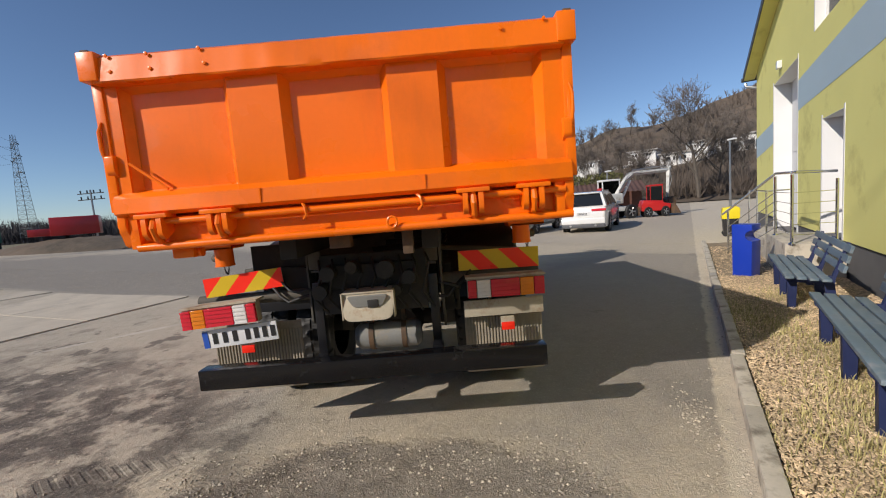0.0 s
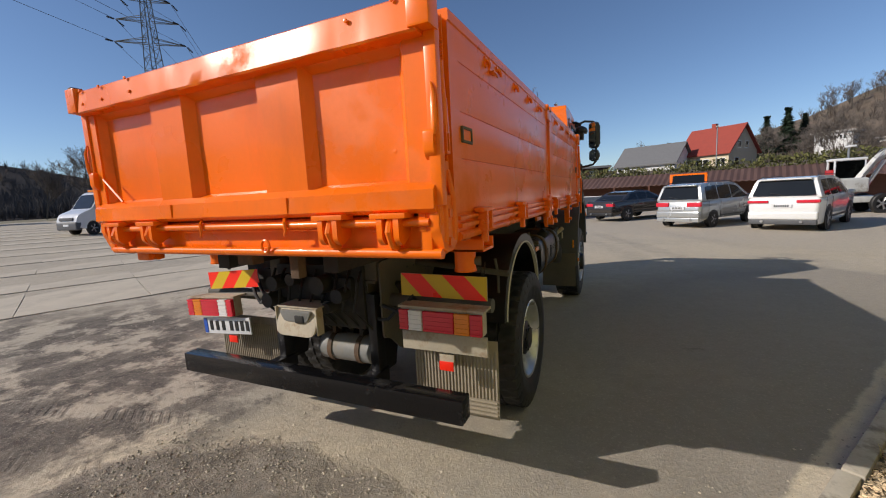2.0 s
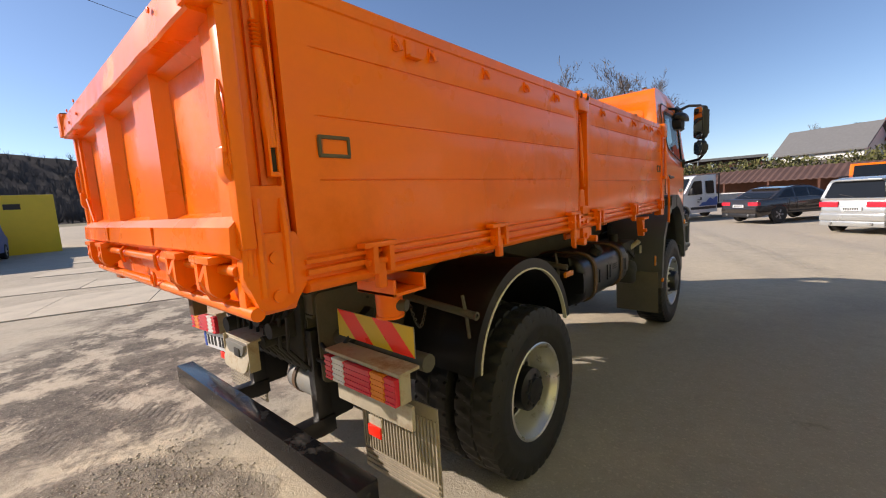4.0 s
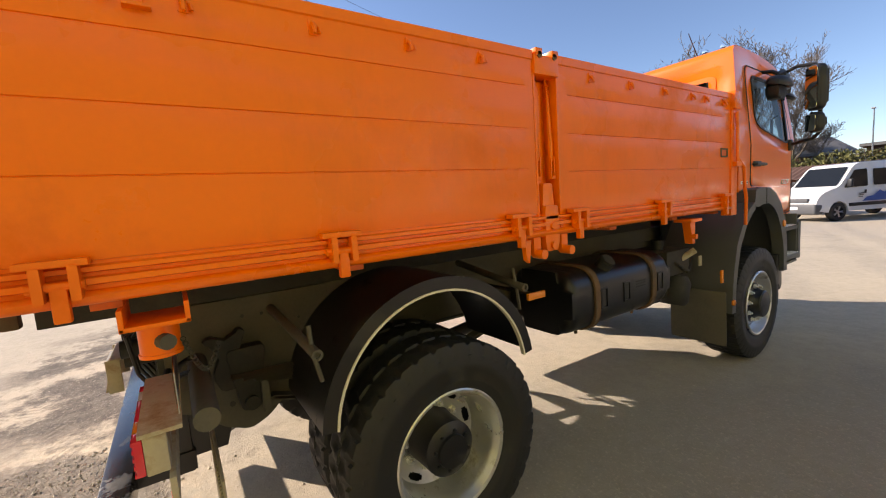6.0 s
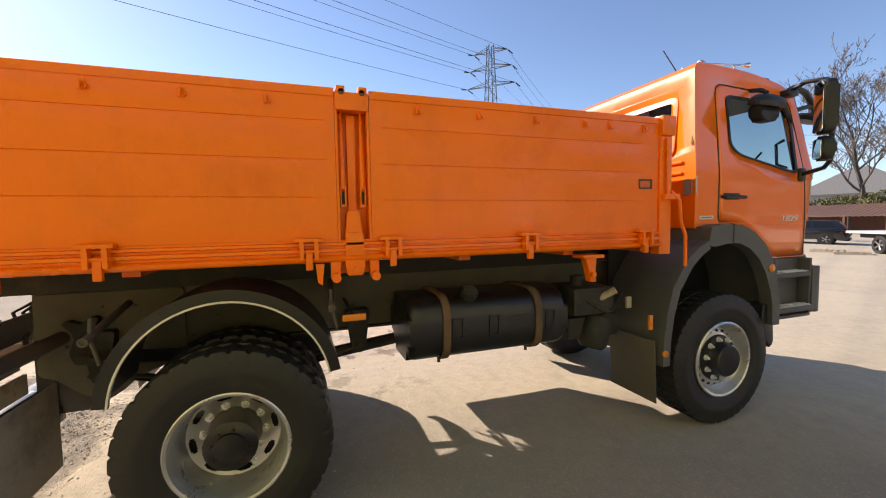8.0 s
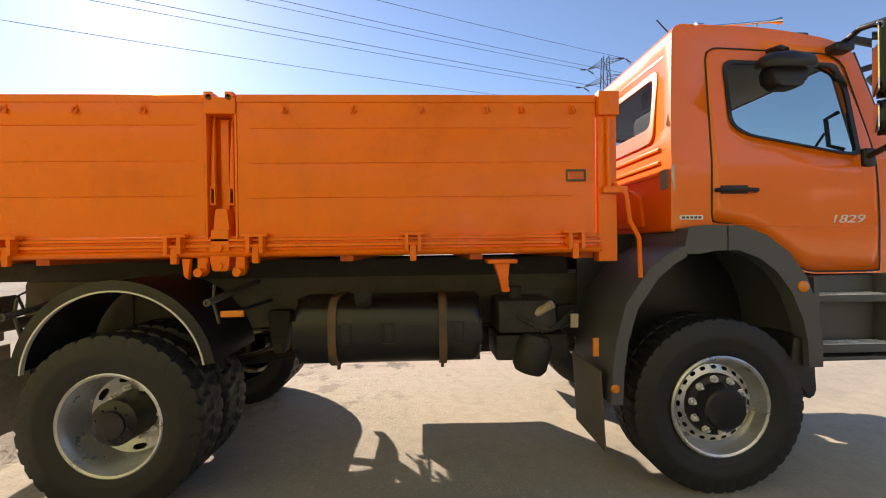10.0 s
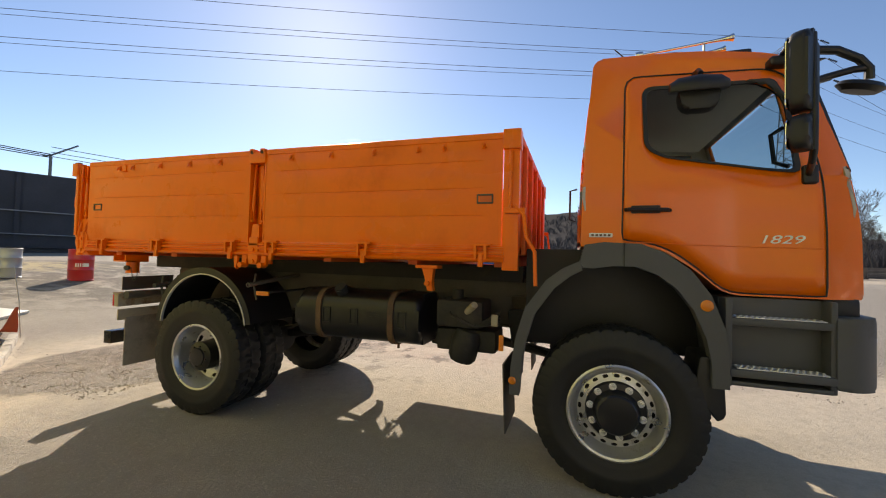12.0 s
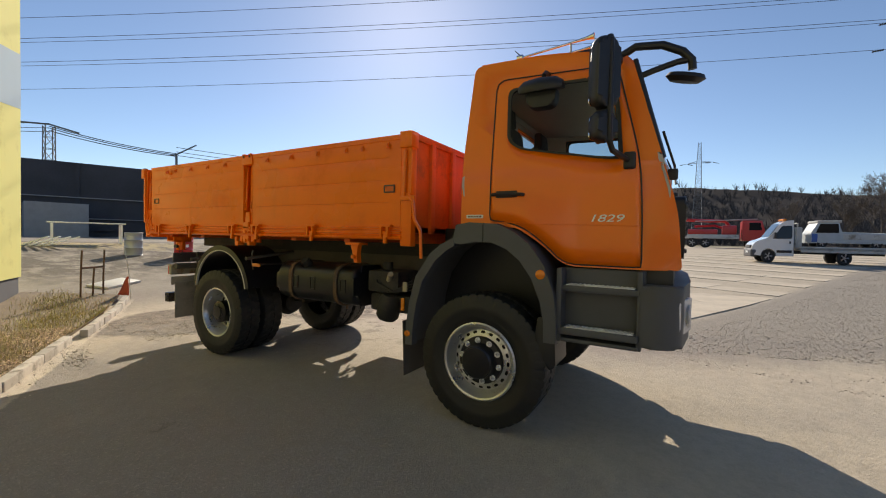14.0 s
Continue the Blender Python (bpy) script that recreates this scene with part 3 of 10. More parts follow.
gate = part("tailgate", tailgate(), ORANGE, truck, "orange pressed-steel tailgate with three recessed panels", smooth=22)
bm = bm_new()
n = 60
rows = []
for k in range(n + 1):
    x = -1.165 + 2.33 * k / n
    d = 0.0040 * noise.noise(Vector((x * 5, 0, 0))) + 0.0030 * noise.noise(Vector((x * 13, 3, 0)))
    rows.append([bm.verts.new((x, y, z)) for y, z in ((YR + 0.02, 2.332), (YR - 0.055, 2.334 + d), (YR - 0.062 - d, 2.342), (YR - 0.056 - d * 1.5, 2.40), (YR - 0.05, 2.458 + d * 0.4), (YR - 0.03, 2.472 + d * 0.3), (YR + 0.05, 2.472), (YR + 0.05, 2.332))])
for a, b in zip(rows, rows[1:]):
    for i in range(8):
        j = (i + 1) % 8
        bm.faces.new((a[i], b[i], b[j], a[j]))
bm.faces.new(rows[0])
bm.faces.new(rows[-1][::-1])
part("gate_lip", bm, ORANGE, gate, "dented folded lip")
bm = bm_new()
prism(bm, [(YR, 1.795), (YR - 0.03, 1.765), (YR - 0.035, 1.69), (YR - 0.01, 1.672), (YR + 0.06, 1.672), (YR + 0.06, 1.795)], -1.185, 1.185, "x", 0.003)
for x in (-0.42, 0.43):
    box(bm, x - 0.004, x + 0.004, YR - 0.039, YR - 0.02, 1.695, 1.765)
part("gate_sill", bm, ORANGE, gate)
for a in (-1, 1):
    bm = bm_new()
    box(bm, a * 1.19 - 0.025, a * 1.19 + 0.025, YR - 0.012, YR + 0.03, 1.70, 2.36, 0.006)
    part("gate_edge", bm, ORANGE, gate)
bm = bm_new()
box(bm, -1.165, 1.165, YR + 0.085, YR + 0.10, 1.60, 2.45)
part("gate_skin", bm, ORANGE_IN, gate)
bm = bm_new()
tube(bm, [(-1.085, YR - 0.006, 1.945), (-0.90, YR - 0.012, 1.80)], 0.008, 6)
part("prop_rod", bm, ORANGE, gate)
for x, z in ((-1.08, 2.46), (-0.88, 2.455), (-0.62, 2.46), (-1.07, 2.385), (-0.87, 2.385), (-0.60, 2.388), (0.86, 2.43), (0.98, 1.93), (1.07, 2.46)):
    bm = bm_new()
    lathe(bm, [(0.009, 0), (0.009, 0.006), (0, 0.008)], (x, YR - 0.058 if z > 2.3 else YR + 0.055, z), (0, -1, 0), 8)
    part("rivet", bm, ORANGE, gate)
# rear beam with hinge brackets and bars
bm = bm_new()
prism(bm, rounded([(-1.17, 1.66), (1.19, 1.66), (1.19, 1.54), (1.15, 1.485), (-1.12, 1.485), (-1.17, 1.56)], 0.01, 2), YR + 0.05, YR + 0.16, "y", 0.004)
for x in (-0.83, -0.45, 0.05, 0.45):
    cyl(bm, (x, YR + 0.051, 1.575), (x, YR + 0.049, 1.575), 0.02, 12)
rb = part("rear_beam", bm, ORANGE, truck)
bm = bm_new()
cyl(bm, (-1.12, YR + 0.02, 1.505), (1.19, YR + 0.02, 1.505), 0.022, 14)
part("lower_bar", bm, ORANGE, rb)
bm = bm_new()
cyl(bm, (-1.0, YR - 0.005, 1.635), (1.15, YR - 0.005, 1.635), 0.017, 12)
part("hinge_bar", bm, ORANGE, rb)
for x in (-0.99, -0.65, 0.67, 0.98):
    bm = bm_new()
    box(bm, x - 0.085, x + 0.085, YR - 0.055, YR + 0.03, 1.655, 1.678, 0.005)
    for d in (-0.055, 0.025):
        prism(bm, rounded([(YR - 0.05, 1.66), (YR + 0.05, 1.66), (YR + 0.05, 1.58), (YR - 0.02, 1.54), (YR - 0.05, 1.57)], 0.012, 2), x + d, x + d + 0.026, "x")
    tube(bm, [(x, YR - 0.02, 1.66), (x, YR - 0.045, 1.60), (x, YR - 0.02, 1.545), (x, YR + 0.02, 1.53)], 0.017, 8)
    part("gate_hinge", bm, ORANGE, rb)
for x in (-0.22, 0.38):
    bm = bm_new()
    tube(bm, [(x, YR - 0.005, 1.67), (x + 0.02, YR - 0.03, 1.65), (x + 0.025, YR - 0.03, 1.61), (x + 0.005, YR - 0.02, 1.59)], 0.008, 6)
    part("chain_hook", bm, ORANGE, rb)
bm = bm_new()
tube(bm, [(0.24 + 0.026 * math.cos(t * math.pi / 6), YR - 0.01, 1.535 + 0.030 * math.sin(t * math.pi / 6)) for t in range(13)], 0.007, 6)
part("tow_ring", bm, ORANGE, rb)
bm = bm_new()
box(bm, -0.98, -0.86, YR + 0.06, YR + 0.16, 1.43, 1.49, 0.01)
cyl(bm, (-0.97, YR + 0.11, 1.455), (-0.84, YR + 0.11, 1.455), 0.026, 10)
part("beam_lug", bm, ORANGE, rb)
for xa, xb, ya, yb2, za in ((0.27, 0.33, 0.10, 0.16, 1.35), (-0.14, -0.02, 0.12, 0.20, 1.41)):
    bm = bm_new()
    box(bm, xa, xb, YR + ya, YR + yb2, za, 1.49, 0.01)
    part("beam_lug", bm, RUST, rb)

# floor and front wall of the bed
bm = bm_new()
box(bm, -1.15, 1.15, -1.66, 3.03, 1.60, 1.655)
part("bed_floor", bm, ORANGE_IN, truck)
bm = bm_new()
box(bm, -1.14, 1.14, 3.0, 3.03, 1.60, 2.49, 0.004)
box(bm, -1.14, 1.14, 2.985, 3.05, 2.44, 2.50, 0.006)
for x in (-0.85, -0.45, 0.0, 0.45, 0.85):
    box(bm, x - 0.035, x + 0.035, 3.03, 3.065, 1.60, 2.45, 0.005)
part("front_wall", bm, ORANGE_IN, truck)
for y in (-1.2, -0.4, 0.68, 1.4, 2.2, 2.9):
    bm = bm_new()
    box(bm, -1.10, 1.10, y - 0.04, y + 0.04, 1.50, 1.60, 0.004)
    part("bed_crossmember", bm, ORANGE_IN, truck)
for a in (-1, 1):
    bm = bm_new()
    box(bm, a * 0.42 - 0.05, a * 0.42 + 0.05, -1.5, 3.0, 1.36, 1.50, 0.005)
    part("bed_runner", bm, CHASSIS, truck)

# chassis
for a in (-1, 1):
    bm = bm_new()
    prism(bm, [(a * 0.36, 0.95), (a * 0.43, 0.95), (a * 0.43, 0.965), (a * 0.375, 0.965), (a * 0.375, 1.215), (a * 0.43, 1.215), (a * 0.43, 1.23), (a * 0.36, 1.23)], -1.12, 5.0, "y")
    box(bm, a * 0.44 - 0.004, a * 0.44 + 0.004, -1.0, 2.9, 0.98, 1.35)
    for i in range(26):
        y = -0.9 + 0.15 * i
        cyl(bm, (a * 0.444, y, 1.02 + 0.12 * (i % 2)), (a * 0.455, y, 1.02 + 0.12 * (i % 2)), 0.012, 8)
    part("chassis_rail", bm, OLIVE, truck)
    bm = bm_new()
    box(bm, a * 0.40 - 0.045, a * 0.40 + 0.045, -1.12, 3.2, 1.235, 1.36, 0.004)
    part("subframe", bm, OLIVE, truck)
    # deep rear frame plate with black discs for its holes, a spring hanger and the mudguard stay
    bm = bm_new()
    prism(bm, rounded([(-1.11, 1.355), (-0.33, 1.355), (-0.33, 0.90), (-0.60, 0.80), (-0.70, 0.71), (-0.79, 0.672), (-0.90, 0.72), (-1.03, 0.835), (-1.11, 0.86)], 0.03, 3), min(a * 0.452, a * 0.466), max(a * 0.452, a * 0.466), "x", 0.002)
    plate_ = part("frame_plate", bm, OLIVE, truck, "dusty punched frame plate")
    # the plate is uncut: black discs carry the shade of its holes
    for yh, zh, rh in ((-0.77, 1.262, 0.009), (-0.68, 1.258, 0.009), (-0.64, 1.257, 0.009), (-0.60, 1.255, 0.008), (-0.50, 1.20, 0.007), (-0.92, 1.18, 0.016), (-0.96, 1.03, 0.012), (-0.86, 0.83, 0.014)):
        bm = bm_new()
        cyl(bm, (a * 0.460, yh, zh), (a * 0.469, yh, zh), rh, 12)
        part("hole_shade_disc", bm, INK, plate_)
    bm = bm_new()
    prism(bm, rounded([(-0.93, 1.20), (-0.86, 1.16), (-0.80, 1.22), (-0.77, 1.20), (-0.82, 1.08), (-0.80, 0.98), (-0.72, 0.97), (-0.72, 0.925), (-0.90, 0.925), (-0.93, 1.0), (-0.89, 1.10), (-0.96, 1.18)], 0.015, 3), min(a * 0.47, a * 0.53), max(a * 0.47, a * 0.53), "x", 0.008)
    part("spring_hanger", bm, CHASSIS, truck, "dusty cast spring hanger")
    bm = bm_new()
    box(bm, min(a * 0.545, a * 0.585), max(a * 0.545, a * 0.585), -0.735, -0.70, 0.78, 0.95, 0.006)
    part("shackle", bm, OLIVE, truck)
    for k in range(4):
        bm = bm_new()
        tube(bm, [(a * 0.56, -0.86 + 0.05 * k, 0.995 - 0.017 * k), (a * 0.56, -0.60, 0.985 - 0.020 * k), (a * 0.56, -0.30, 0.965 - 0.020 * k)], 0.009, 4)
        for v in bm.verts:
            v.co.x = a * 0.56 + (v.co.x - a * 0.56) * 4.2
        part("spring_leaf", bm, OLIVE, truck)
for y in (-1.08, -0.3, 0.9, 2.0, 3.0):
    bm = bm_new()
    box(bm, -0.37, 0.37, y - 0.05, y + 0.05, 1.0, 1.2, 0.006)
    part("crossmember", bm, CHASSIS, truck)
bm = bm_new()
box(bm, -0.36, 0.36, -1.15, -1.10, 0.92, 1.33, 0.01)
box(bm, -0.30, 0.30, -1.19, -1.13, 1.10, 1.26, 0.02)
tow = part("tow_crossbeam", bm, CHASSIS, truck, "greasy black tow beam with couplings and hoses")
for x, z, r in ((-0.28, 1.22, 0.05), (-0.12, 1.25, 0.04), (0.10, 1.22, 0.06), (0.25, 1.16, 0.045), (0.16, 1.08, 0.035), (-0.34, 1.10, 0.05)):
    bm = bm_new()
    cyl(bm, (x, -1.28, z), (x, -1.13, z), r, 12)
    part("coupling_head", bm, CHASSIS, tow)
for k in range(9):
    x = -0.36 + 0.09 * k
    bm = bm_new()
    tube(bm, [(x, -1.16, 1.30), (x + 0.03, -1.24, 1.20 + 0.05 * math.sin(k)), (x - 0.03, -1.22, 1.05), (x + 0.05, -1.12, 0.9)], 0.010, 6)
    part("hose", bm, RUBBER, tow)
bm = bm_new()
prism(bm, rounded([(-0.21, 1.11), (0.18, 1.11), (0.165, 0.915), (0.12, 0.89), (-0.15, 0.89), (-0.195, 0.915)], 0.025, 4), -1.335, -1.32, "y", 0.003)
for v in bm.verts:
    v.co.y -= (1.11 - v.co.z) * 0.20
box(bm, -0.205, 0.175, -1.345, -1.18, 1.10, 1.115, 0.004)
box(bm, -0.212, -0.200, -1.36, -1.30, 0.90, 1.11, 0.003)
box(bm, 0.170, 0.182, -1.36, -1.30, 0.90, 1.11, 0.003)
HM = Matrix.Translation((-0.015, 0, 1.008)) @ Matrix.Diagonal((0.86, 1, 0.80, 1)) @ Matrix.Translation((0.015, 0, -1.0))
bm.transform(HM)
hitch = part("hitch_plate", bm, BEIGE, truck, "dusty rust-stained hitch plate")
# raised grey panel: the recess's shade put into its colour
bm = bm_new()
prism(bm, rounded([(-0.165, 1.085), (0.135, 1.085), (0.09, 1.0), (-0.12, 1.0)], 0.02, 4), -1.365, -1.335, "y", 0.003)
bm.transform(HM)
part("recess_shade_panel", bm, GREY_TANK, hitch, "raised grey panel coloured like the shaded recess of the hitch plate")
# dark block in place of the open notch, whose shade it paints
bm = bm_new()
box(bm, -0.015, 0.055, -1.372, -1.34, 1.0, 1.05, 0.008)
part("notch_shade_block", bm, CHASSIS, hitch)
bm = bm_new()
lathe(bm, [(0, -0.25), (0.07, -0.245), (0.098, -0.21), (0.10, 0.21), (0.07, 0.245), (0, 0.25)], (0.03, -0.90, 0.68), (1, 0, 0), 24)
tank_air = part("air_tank", bm, GREY_TANK, truck)
for x in (-0.09, 0.15):
    bm = bm_new()
    lathe(bm, [(0.102, -0.018), (0.107, -0.018), (0.107, 0.018), (0.102, 0.018)], (x, -0.90, 0.68), (1, 0, 0), 24, closed=True)
    box(bm, x - 0.015, x + 0.015, -0.93, -0.87, 0.77, 0.98)
    part("tank_strap", bm, RUST, tank_air)

# underrun bumper
bm = bm_new()
box(bm, -1.135, 1.095, -1.385, -1.275, 0.545, 0.678, 0.006)
bump_bar = part("underrun_bar", bm, GLOSS_BLACK, truck, "black square underrun bar")
for a in (-1, 1):
    bm = bm_new()
    box(bm, a * 0.40 - 0.03, a * 0.40 + 0.03, -1.14, -1.05, 0.54, 1.15, 0.004)
    box(bm, a * 0.40 - 0.04, a * 0.40 + 0.04, -1.28, -1.04, 0.55, 0.645, 0.004)
    prism(bm, [(-1.05, 1.1), (-0.75, 1.1), (-0.90, 0.60), (-1.05, 0.60)], a * 0.40 - 0.006, a * 0.40 + 0.006, "x")
    part("underrun_bracket", bm, BLACK, bump_bar)


def reflex_board(x0, x1, z0, z1, y, lean, tilt):
    bm = bm_new()
    w, h = x1 - x0, z1 - z0
    m = pose((x0 + x1) / 2, y, (z0 + z1) / 2, 0, tilt, 0)
    box(bm, -w / 2, w / 2, 0.0, 0.004, -h / 2, h / 2, m=m)
    # diagonal stripes, clipped to the board
    s = h
    k, i = -w / 2 - s, 0
    while k < w / 2:
        pts = [(k, -h / 2), (k + s, -h / 2), (k + s + lean * h, h / 2), (k + lean * h, h / 2)]
        poly = pts
        for side, keep in ((-w / 2, 1), (w / 2, -1)):
            res = []
            for a, b in zip(poly, poly[1:] + poly[:1]):
                ina, inb = keep * (a[0] - side) >= 0, keep * (b[0] - side) >= 0
                if ina:
                    res.append(a)
                if ina != inb:
                    t = (side - a[0]) / (b[0] - a[0])
                    res.append((side, a[1] + (b[1] - a[1]) * t))
            poly = res
            if not poly:
                break
        if len(poly) > 2:
            f = bm.faces.new([bm.verts.new(m @ Vector((p[0], -0.002, p[1]))) for p in poly])
            f.material_index = 1 + i % 2
        k += s
        i += 1
    return bm


for (x0, x1, z0, z1, lean, tilt) in ((-1.215, -0.655, 1.11, 1.245, 1.0, -4.5), (0.585, 1.145, 1.135, 1.275, -1.0, 0.8)):
    part("warning_board", reflex_board(x0, x1, z0, z1, -1.06, lean, tilt), [STEEL, REFLEX_RED, REFLEX_YELLOW], truck, "red and yellow striped reflective board", smooth=0)


def tail_lamp(x0, x1, z0, z1, outer, tilt):
    """outer: +1 if the amber end lies at +x."""
    w, h = x1 - x0, z1 - z0
    m = pose((x0 + x1) / 2, -1.145, (z0 + z1) / 2, 0, tilt, 0)
    bm = bm_new()
    box(bm, -w / 2, w / 2, -0.02, 0.045, -h / 2, h / 2, 0.008, m=m)
    box(bm, -w / 2 - 0.01, w / 2 + 0.01, -0.03, 0.09, h / 2 + 0.002, h / 2 + 0.016, m=m)
    lamp = part("tail_lamp", bm, BEIGE, truck, "red, white and amber tail lamp in a dusty housing")
    segs = ((0.0, 0.12, RED_LENS), (0.12, 0.30, WHITE_LENS), (0.30, 0.68, RED_LENS), (0.68, 0.86, AMBER), (0.86, 1.0, RED_LENS))
    for a, b, mt in segs:
        if outer < 0:
            a, b = 1 - b, 1 - a
        bm = bm_new()
        box(bm, -w / 2 + a * w + 0.002, -w / 2 + b * w - 0.002, -0.045, -0.02, -h / 2 + 0.006, h / 2 - 0.006, 0.005, m=m)
        for k in range(5):
            z = -h / 2 + h * (k + 0.5) / 5
            box(bm, -w / 2 + a * w + 0.004, -w / 2 + b * w - 0.004, -0.049, -0.044, z - 0.006, z + 0.006, m=m)
        part("lens", bm, mt, lamp)
    return lamp


tail_lamp(0.63, 1.15, 0.958, 1.09, 1, 0.5)
tail_lamp(-1.33, -0.815, 0.905, 1.045, -1, -3.0)
bm = bm_new()
box(bm, 0.60, 1.15, -1.11, -1.09, 0.815, 0.93, 0.004)
part("lamp_backplate", bm, BEIGE, truck)
for a, b, z in ((0.44, 1.15, 1.085), (-1.3, -0.44, 1.05)):
    bm = bm_new()
    cyl(bm, (a, -0.985, z), (b, -0.985, z), 0.042, 16)
    part("lamp_tube", bm, OLIVE, truck)
for a in (-1,):
    bm = bm_new()
    prism(bm, rounded([(a * 0.50, 0.98), (a * 0.50, 1.24), (a * 0.70, 1.26), (a * 0.84, 1.16), (a * 0.84, 1.05), (a * 0.66, 0.98)][::a], 0.03, 3), -0.975, -0.955, "y", 0.004)
    for q in (0.56, 0.76):
        cyl(bm, (a * q, -0.985, 1.12), (a * q, -0.955, 1.12), 0.014, 10)
    part("carrier_bracket", bm, CHASSIS, truck, "greasy bracket plate of the lamp carrier")
    # dark sheet added behind the bracket so the open gap reads as shade
    bm = bm_new()
    box(bm, min(a * 0.46, a * 0.92), max(a * 0.46, a * 0.92), -0.93, -0.91, 1.12, 1.42, 0.006)
    part("dark_gap_blind", bm, CHASSIS, truck)
for k, (xa, xb, dz) in enumerate(((-0.80, -0.30, 0.0), (-0.74, -0.20, 0.05), (0.32, 0.72, 0.02), (0.22, 0.66, -0.04))):
    bm = bm_new()
    tube(bm, [(xa + (xb - xa) * q / 8, -1.01 - 0.10 * math.sin(math.pi * q / 8), 1.16 + dz - 0.13 * math.sin(math.pi * q / 8) + 0.02 * math.sin(q * 1.7 + k)) for q in range(9)], 0.012, 8)
    part("brake_hose", bm, RUBBER, truck)
# number plate, its characters as plain bars
m = pose(-0.965, -1.14, 0.825, 0, -4.0, 0)
bm = bm_new()
box(bm, -0.262, 0.262, 0.0, 0.012, -0.065, 0.065, 0.004, m=m)
plate = part("number_plate", bm, PLATE_WHITE, truck, "white number plate with a blue strip")
bm = bm_new()
box(bm, -0.26, -0.222, -0.004, 0.0, -0.057, 0.057, m=m)
part("blue_strip", bm, PLATE_BLUE, plate)
for x in (-0.175, -0.105, -0.035, 0.055, 0.115, 0.175, 0.232):
    bm = bm_new()
    box(bm, x - 0.016, x + 0.016, -0.004, 0.0, -0.036, 0.040, m=m)
    part("plate_bar", bm, INK, plate)
for x, z in ((-0.93, 0.725), (0.895, 0.745)):
    bm = bm_new()
    box(bm, x - 0.045, x + 0.045, -1.125, -1.115, z - 0.035, z + 0.02, 0.003)
    part("rear_reflector", bm, REFLEX_RED, truck)
    bm = bm_new()
    box(bm, x - 0.047, x + 0.047, -1.115, -1.105, z - 0.01, z + 0.06, 0.003)
    part("reflector_tab", bm, BEIGE, truck)


def mud_flap(x0, x1, z0, z1, y, lean=0.0):
    bm = bm_new()
    box(bm, x0, x1, y, y + 0.010, z0, z1, 0.003)
    for v in bm.verts:
        v.co.y += lean * (z1 - v.co.z)
    return bm


for x0, x1 in ((0.60, 1.165), (-1.25, -0.60)):
    z0, z1, y = 0.36, 0.86, -0.97
    flap = part("mud_flap", mud_flap(x0, x1, z0, z1, y), DUSTY, truck, "dusty ribbed mud flap")
    bm = bm_new()
    box(bm, -0.006, 0.006, -0.008, 0.001, z0 + 0.13, z1 - 0.06, 0.002, 1)
    up_rib = mesh_of("rib", bm, DUSTY)
    bm = bm_new()
    box(bm, x0 + 0.01, x1 - 0.01, -0.008, 0.001, -0.007, 0.007, 0.002, 1)
    cross_rib = mesh_of("rib", bm, DUSTY)
    n = int((x1 - x0) / 0.022)
    for i in range(n):
        shared("rib", up_rib, flap, pose(x0 + (x1 - x0) * (i + 0.5) / n, y, 0))
    for i in range(4):
        shared("rib", cross_rib, flap, pose(0, y, z0 + 0.027 + 0.027 * i))
for a in (-1, 1):
    part("mud_flap", mud_flap(a * 0.92 - 0.24, a * 0.92 + 0.24, 0.30, 0.80, 2.95, 0.05), OLIVE, truck, "plain dusty mud flap")


# ---- wheels ----
def tyre_mesh(r, w, rim_r, lugs, deep):
    """Tyre about the x axis, outer face at +w/2: one moulded body with the tread grooves let into it."""
    bm = bm_new()
    h = w / 2
    side = r - rim_r
    wall = [(rim_r - 0.01, 0.80), (rim_r + 0.012, 0.87), (rim_r + side * 0.22, 0.955), (rim_r + side * 0.25, 0.972), (rim_r + side * 0.44, 0.985), (rim_r + side * 0.46, 1.0), (rim_r + side * 0.60, 1.0), (rim_r + side * 0.62, 0.99), (rim_r + side * 0.74, 0.985)]
    tread = [(r - 0.050, 0.955), (r - 0.022, 0.93), (r - 0.006, 0.88), (r, 0.72), (r, 0.42), (r, 0.30), (r, 0.08), (r, 0.04)]
    prof = [(a, -b, False) for a, b in wall] + [(a, -b, True) for a, b in tread] + [(a, b, True) for a, b in tread[::-1]] + [(a, b, False) for a, b in wall[::-1]]
    n = lugs * 8
    rings = []
    for k in range(n):
        ring = []
        for rr, b, cutting in prof:
            q = rr
            if cutting:
                phase = (k / 8 + 0.55 * abs(b) + (0.5 if b > 0 else 0.0)) % 1.0
                if abs(b) < 0.05 or phase < 0.24 or (0.29 < abs(b) < 0.43 and phase < 0.6):
                    q = rr - deep
            t = 2 * math.pi * k / n
            ring.append(bm.verts.new((b * h, q * math.cos(t), q * math.sin(t))))
        rings.append(ring)
    for k in range(n):
        a, c = rings[k], rings[(k + 1) % n]
        for i in range(len(prof) - 1):
            bm.faces.new((a[i], c[i], c[i + 1], a[i + 1]))
    return mesh_of("tyre", bm, RUBBER, 30)


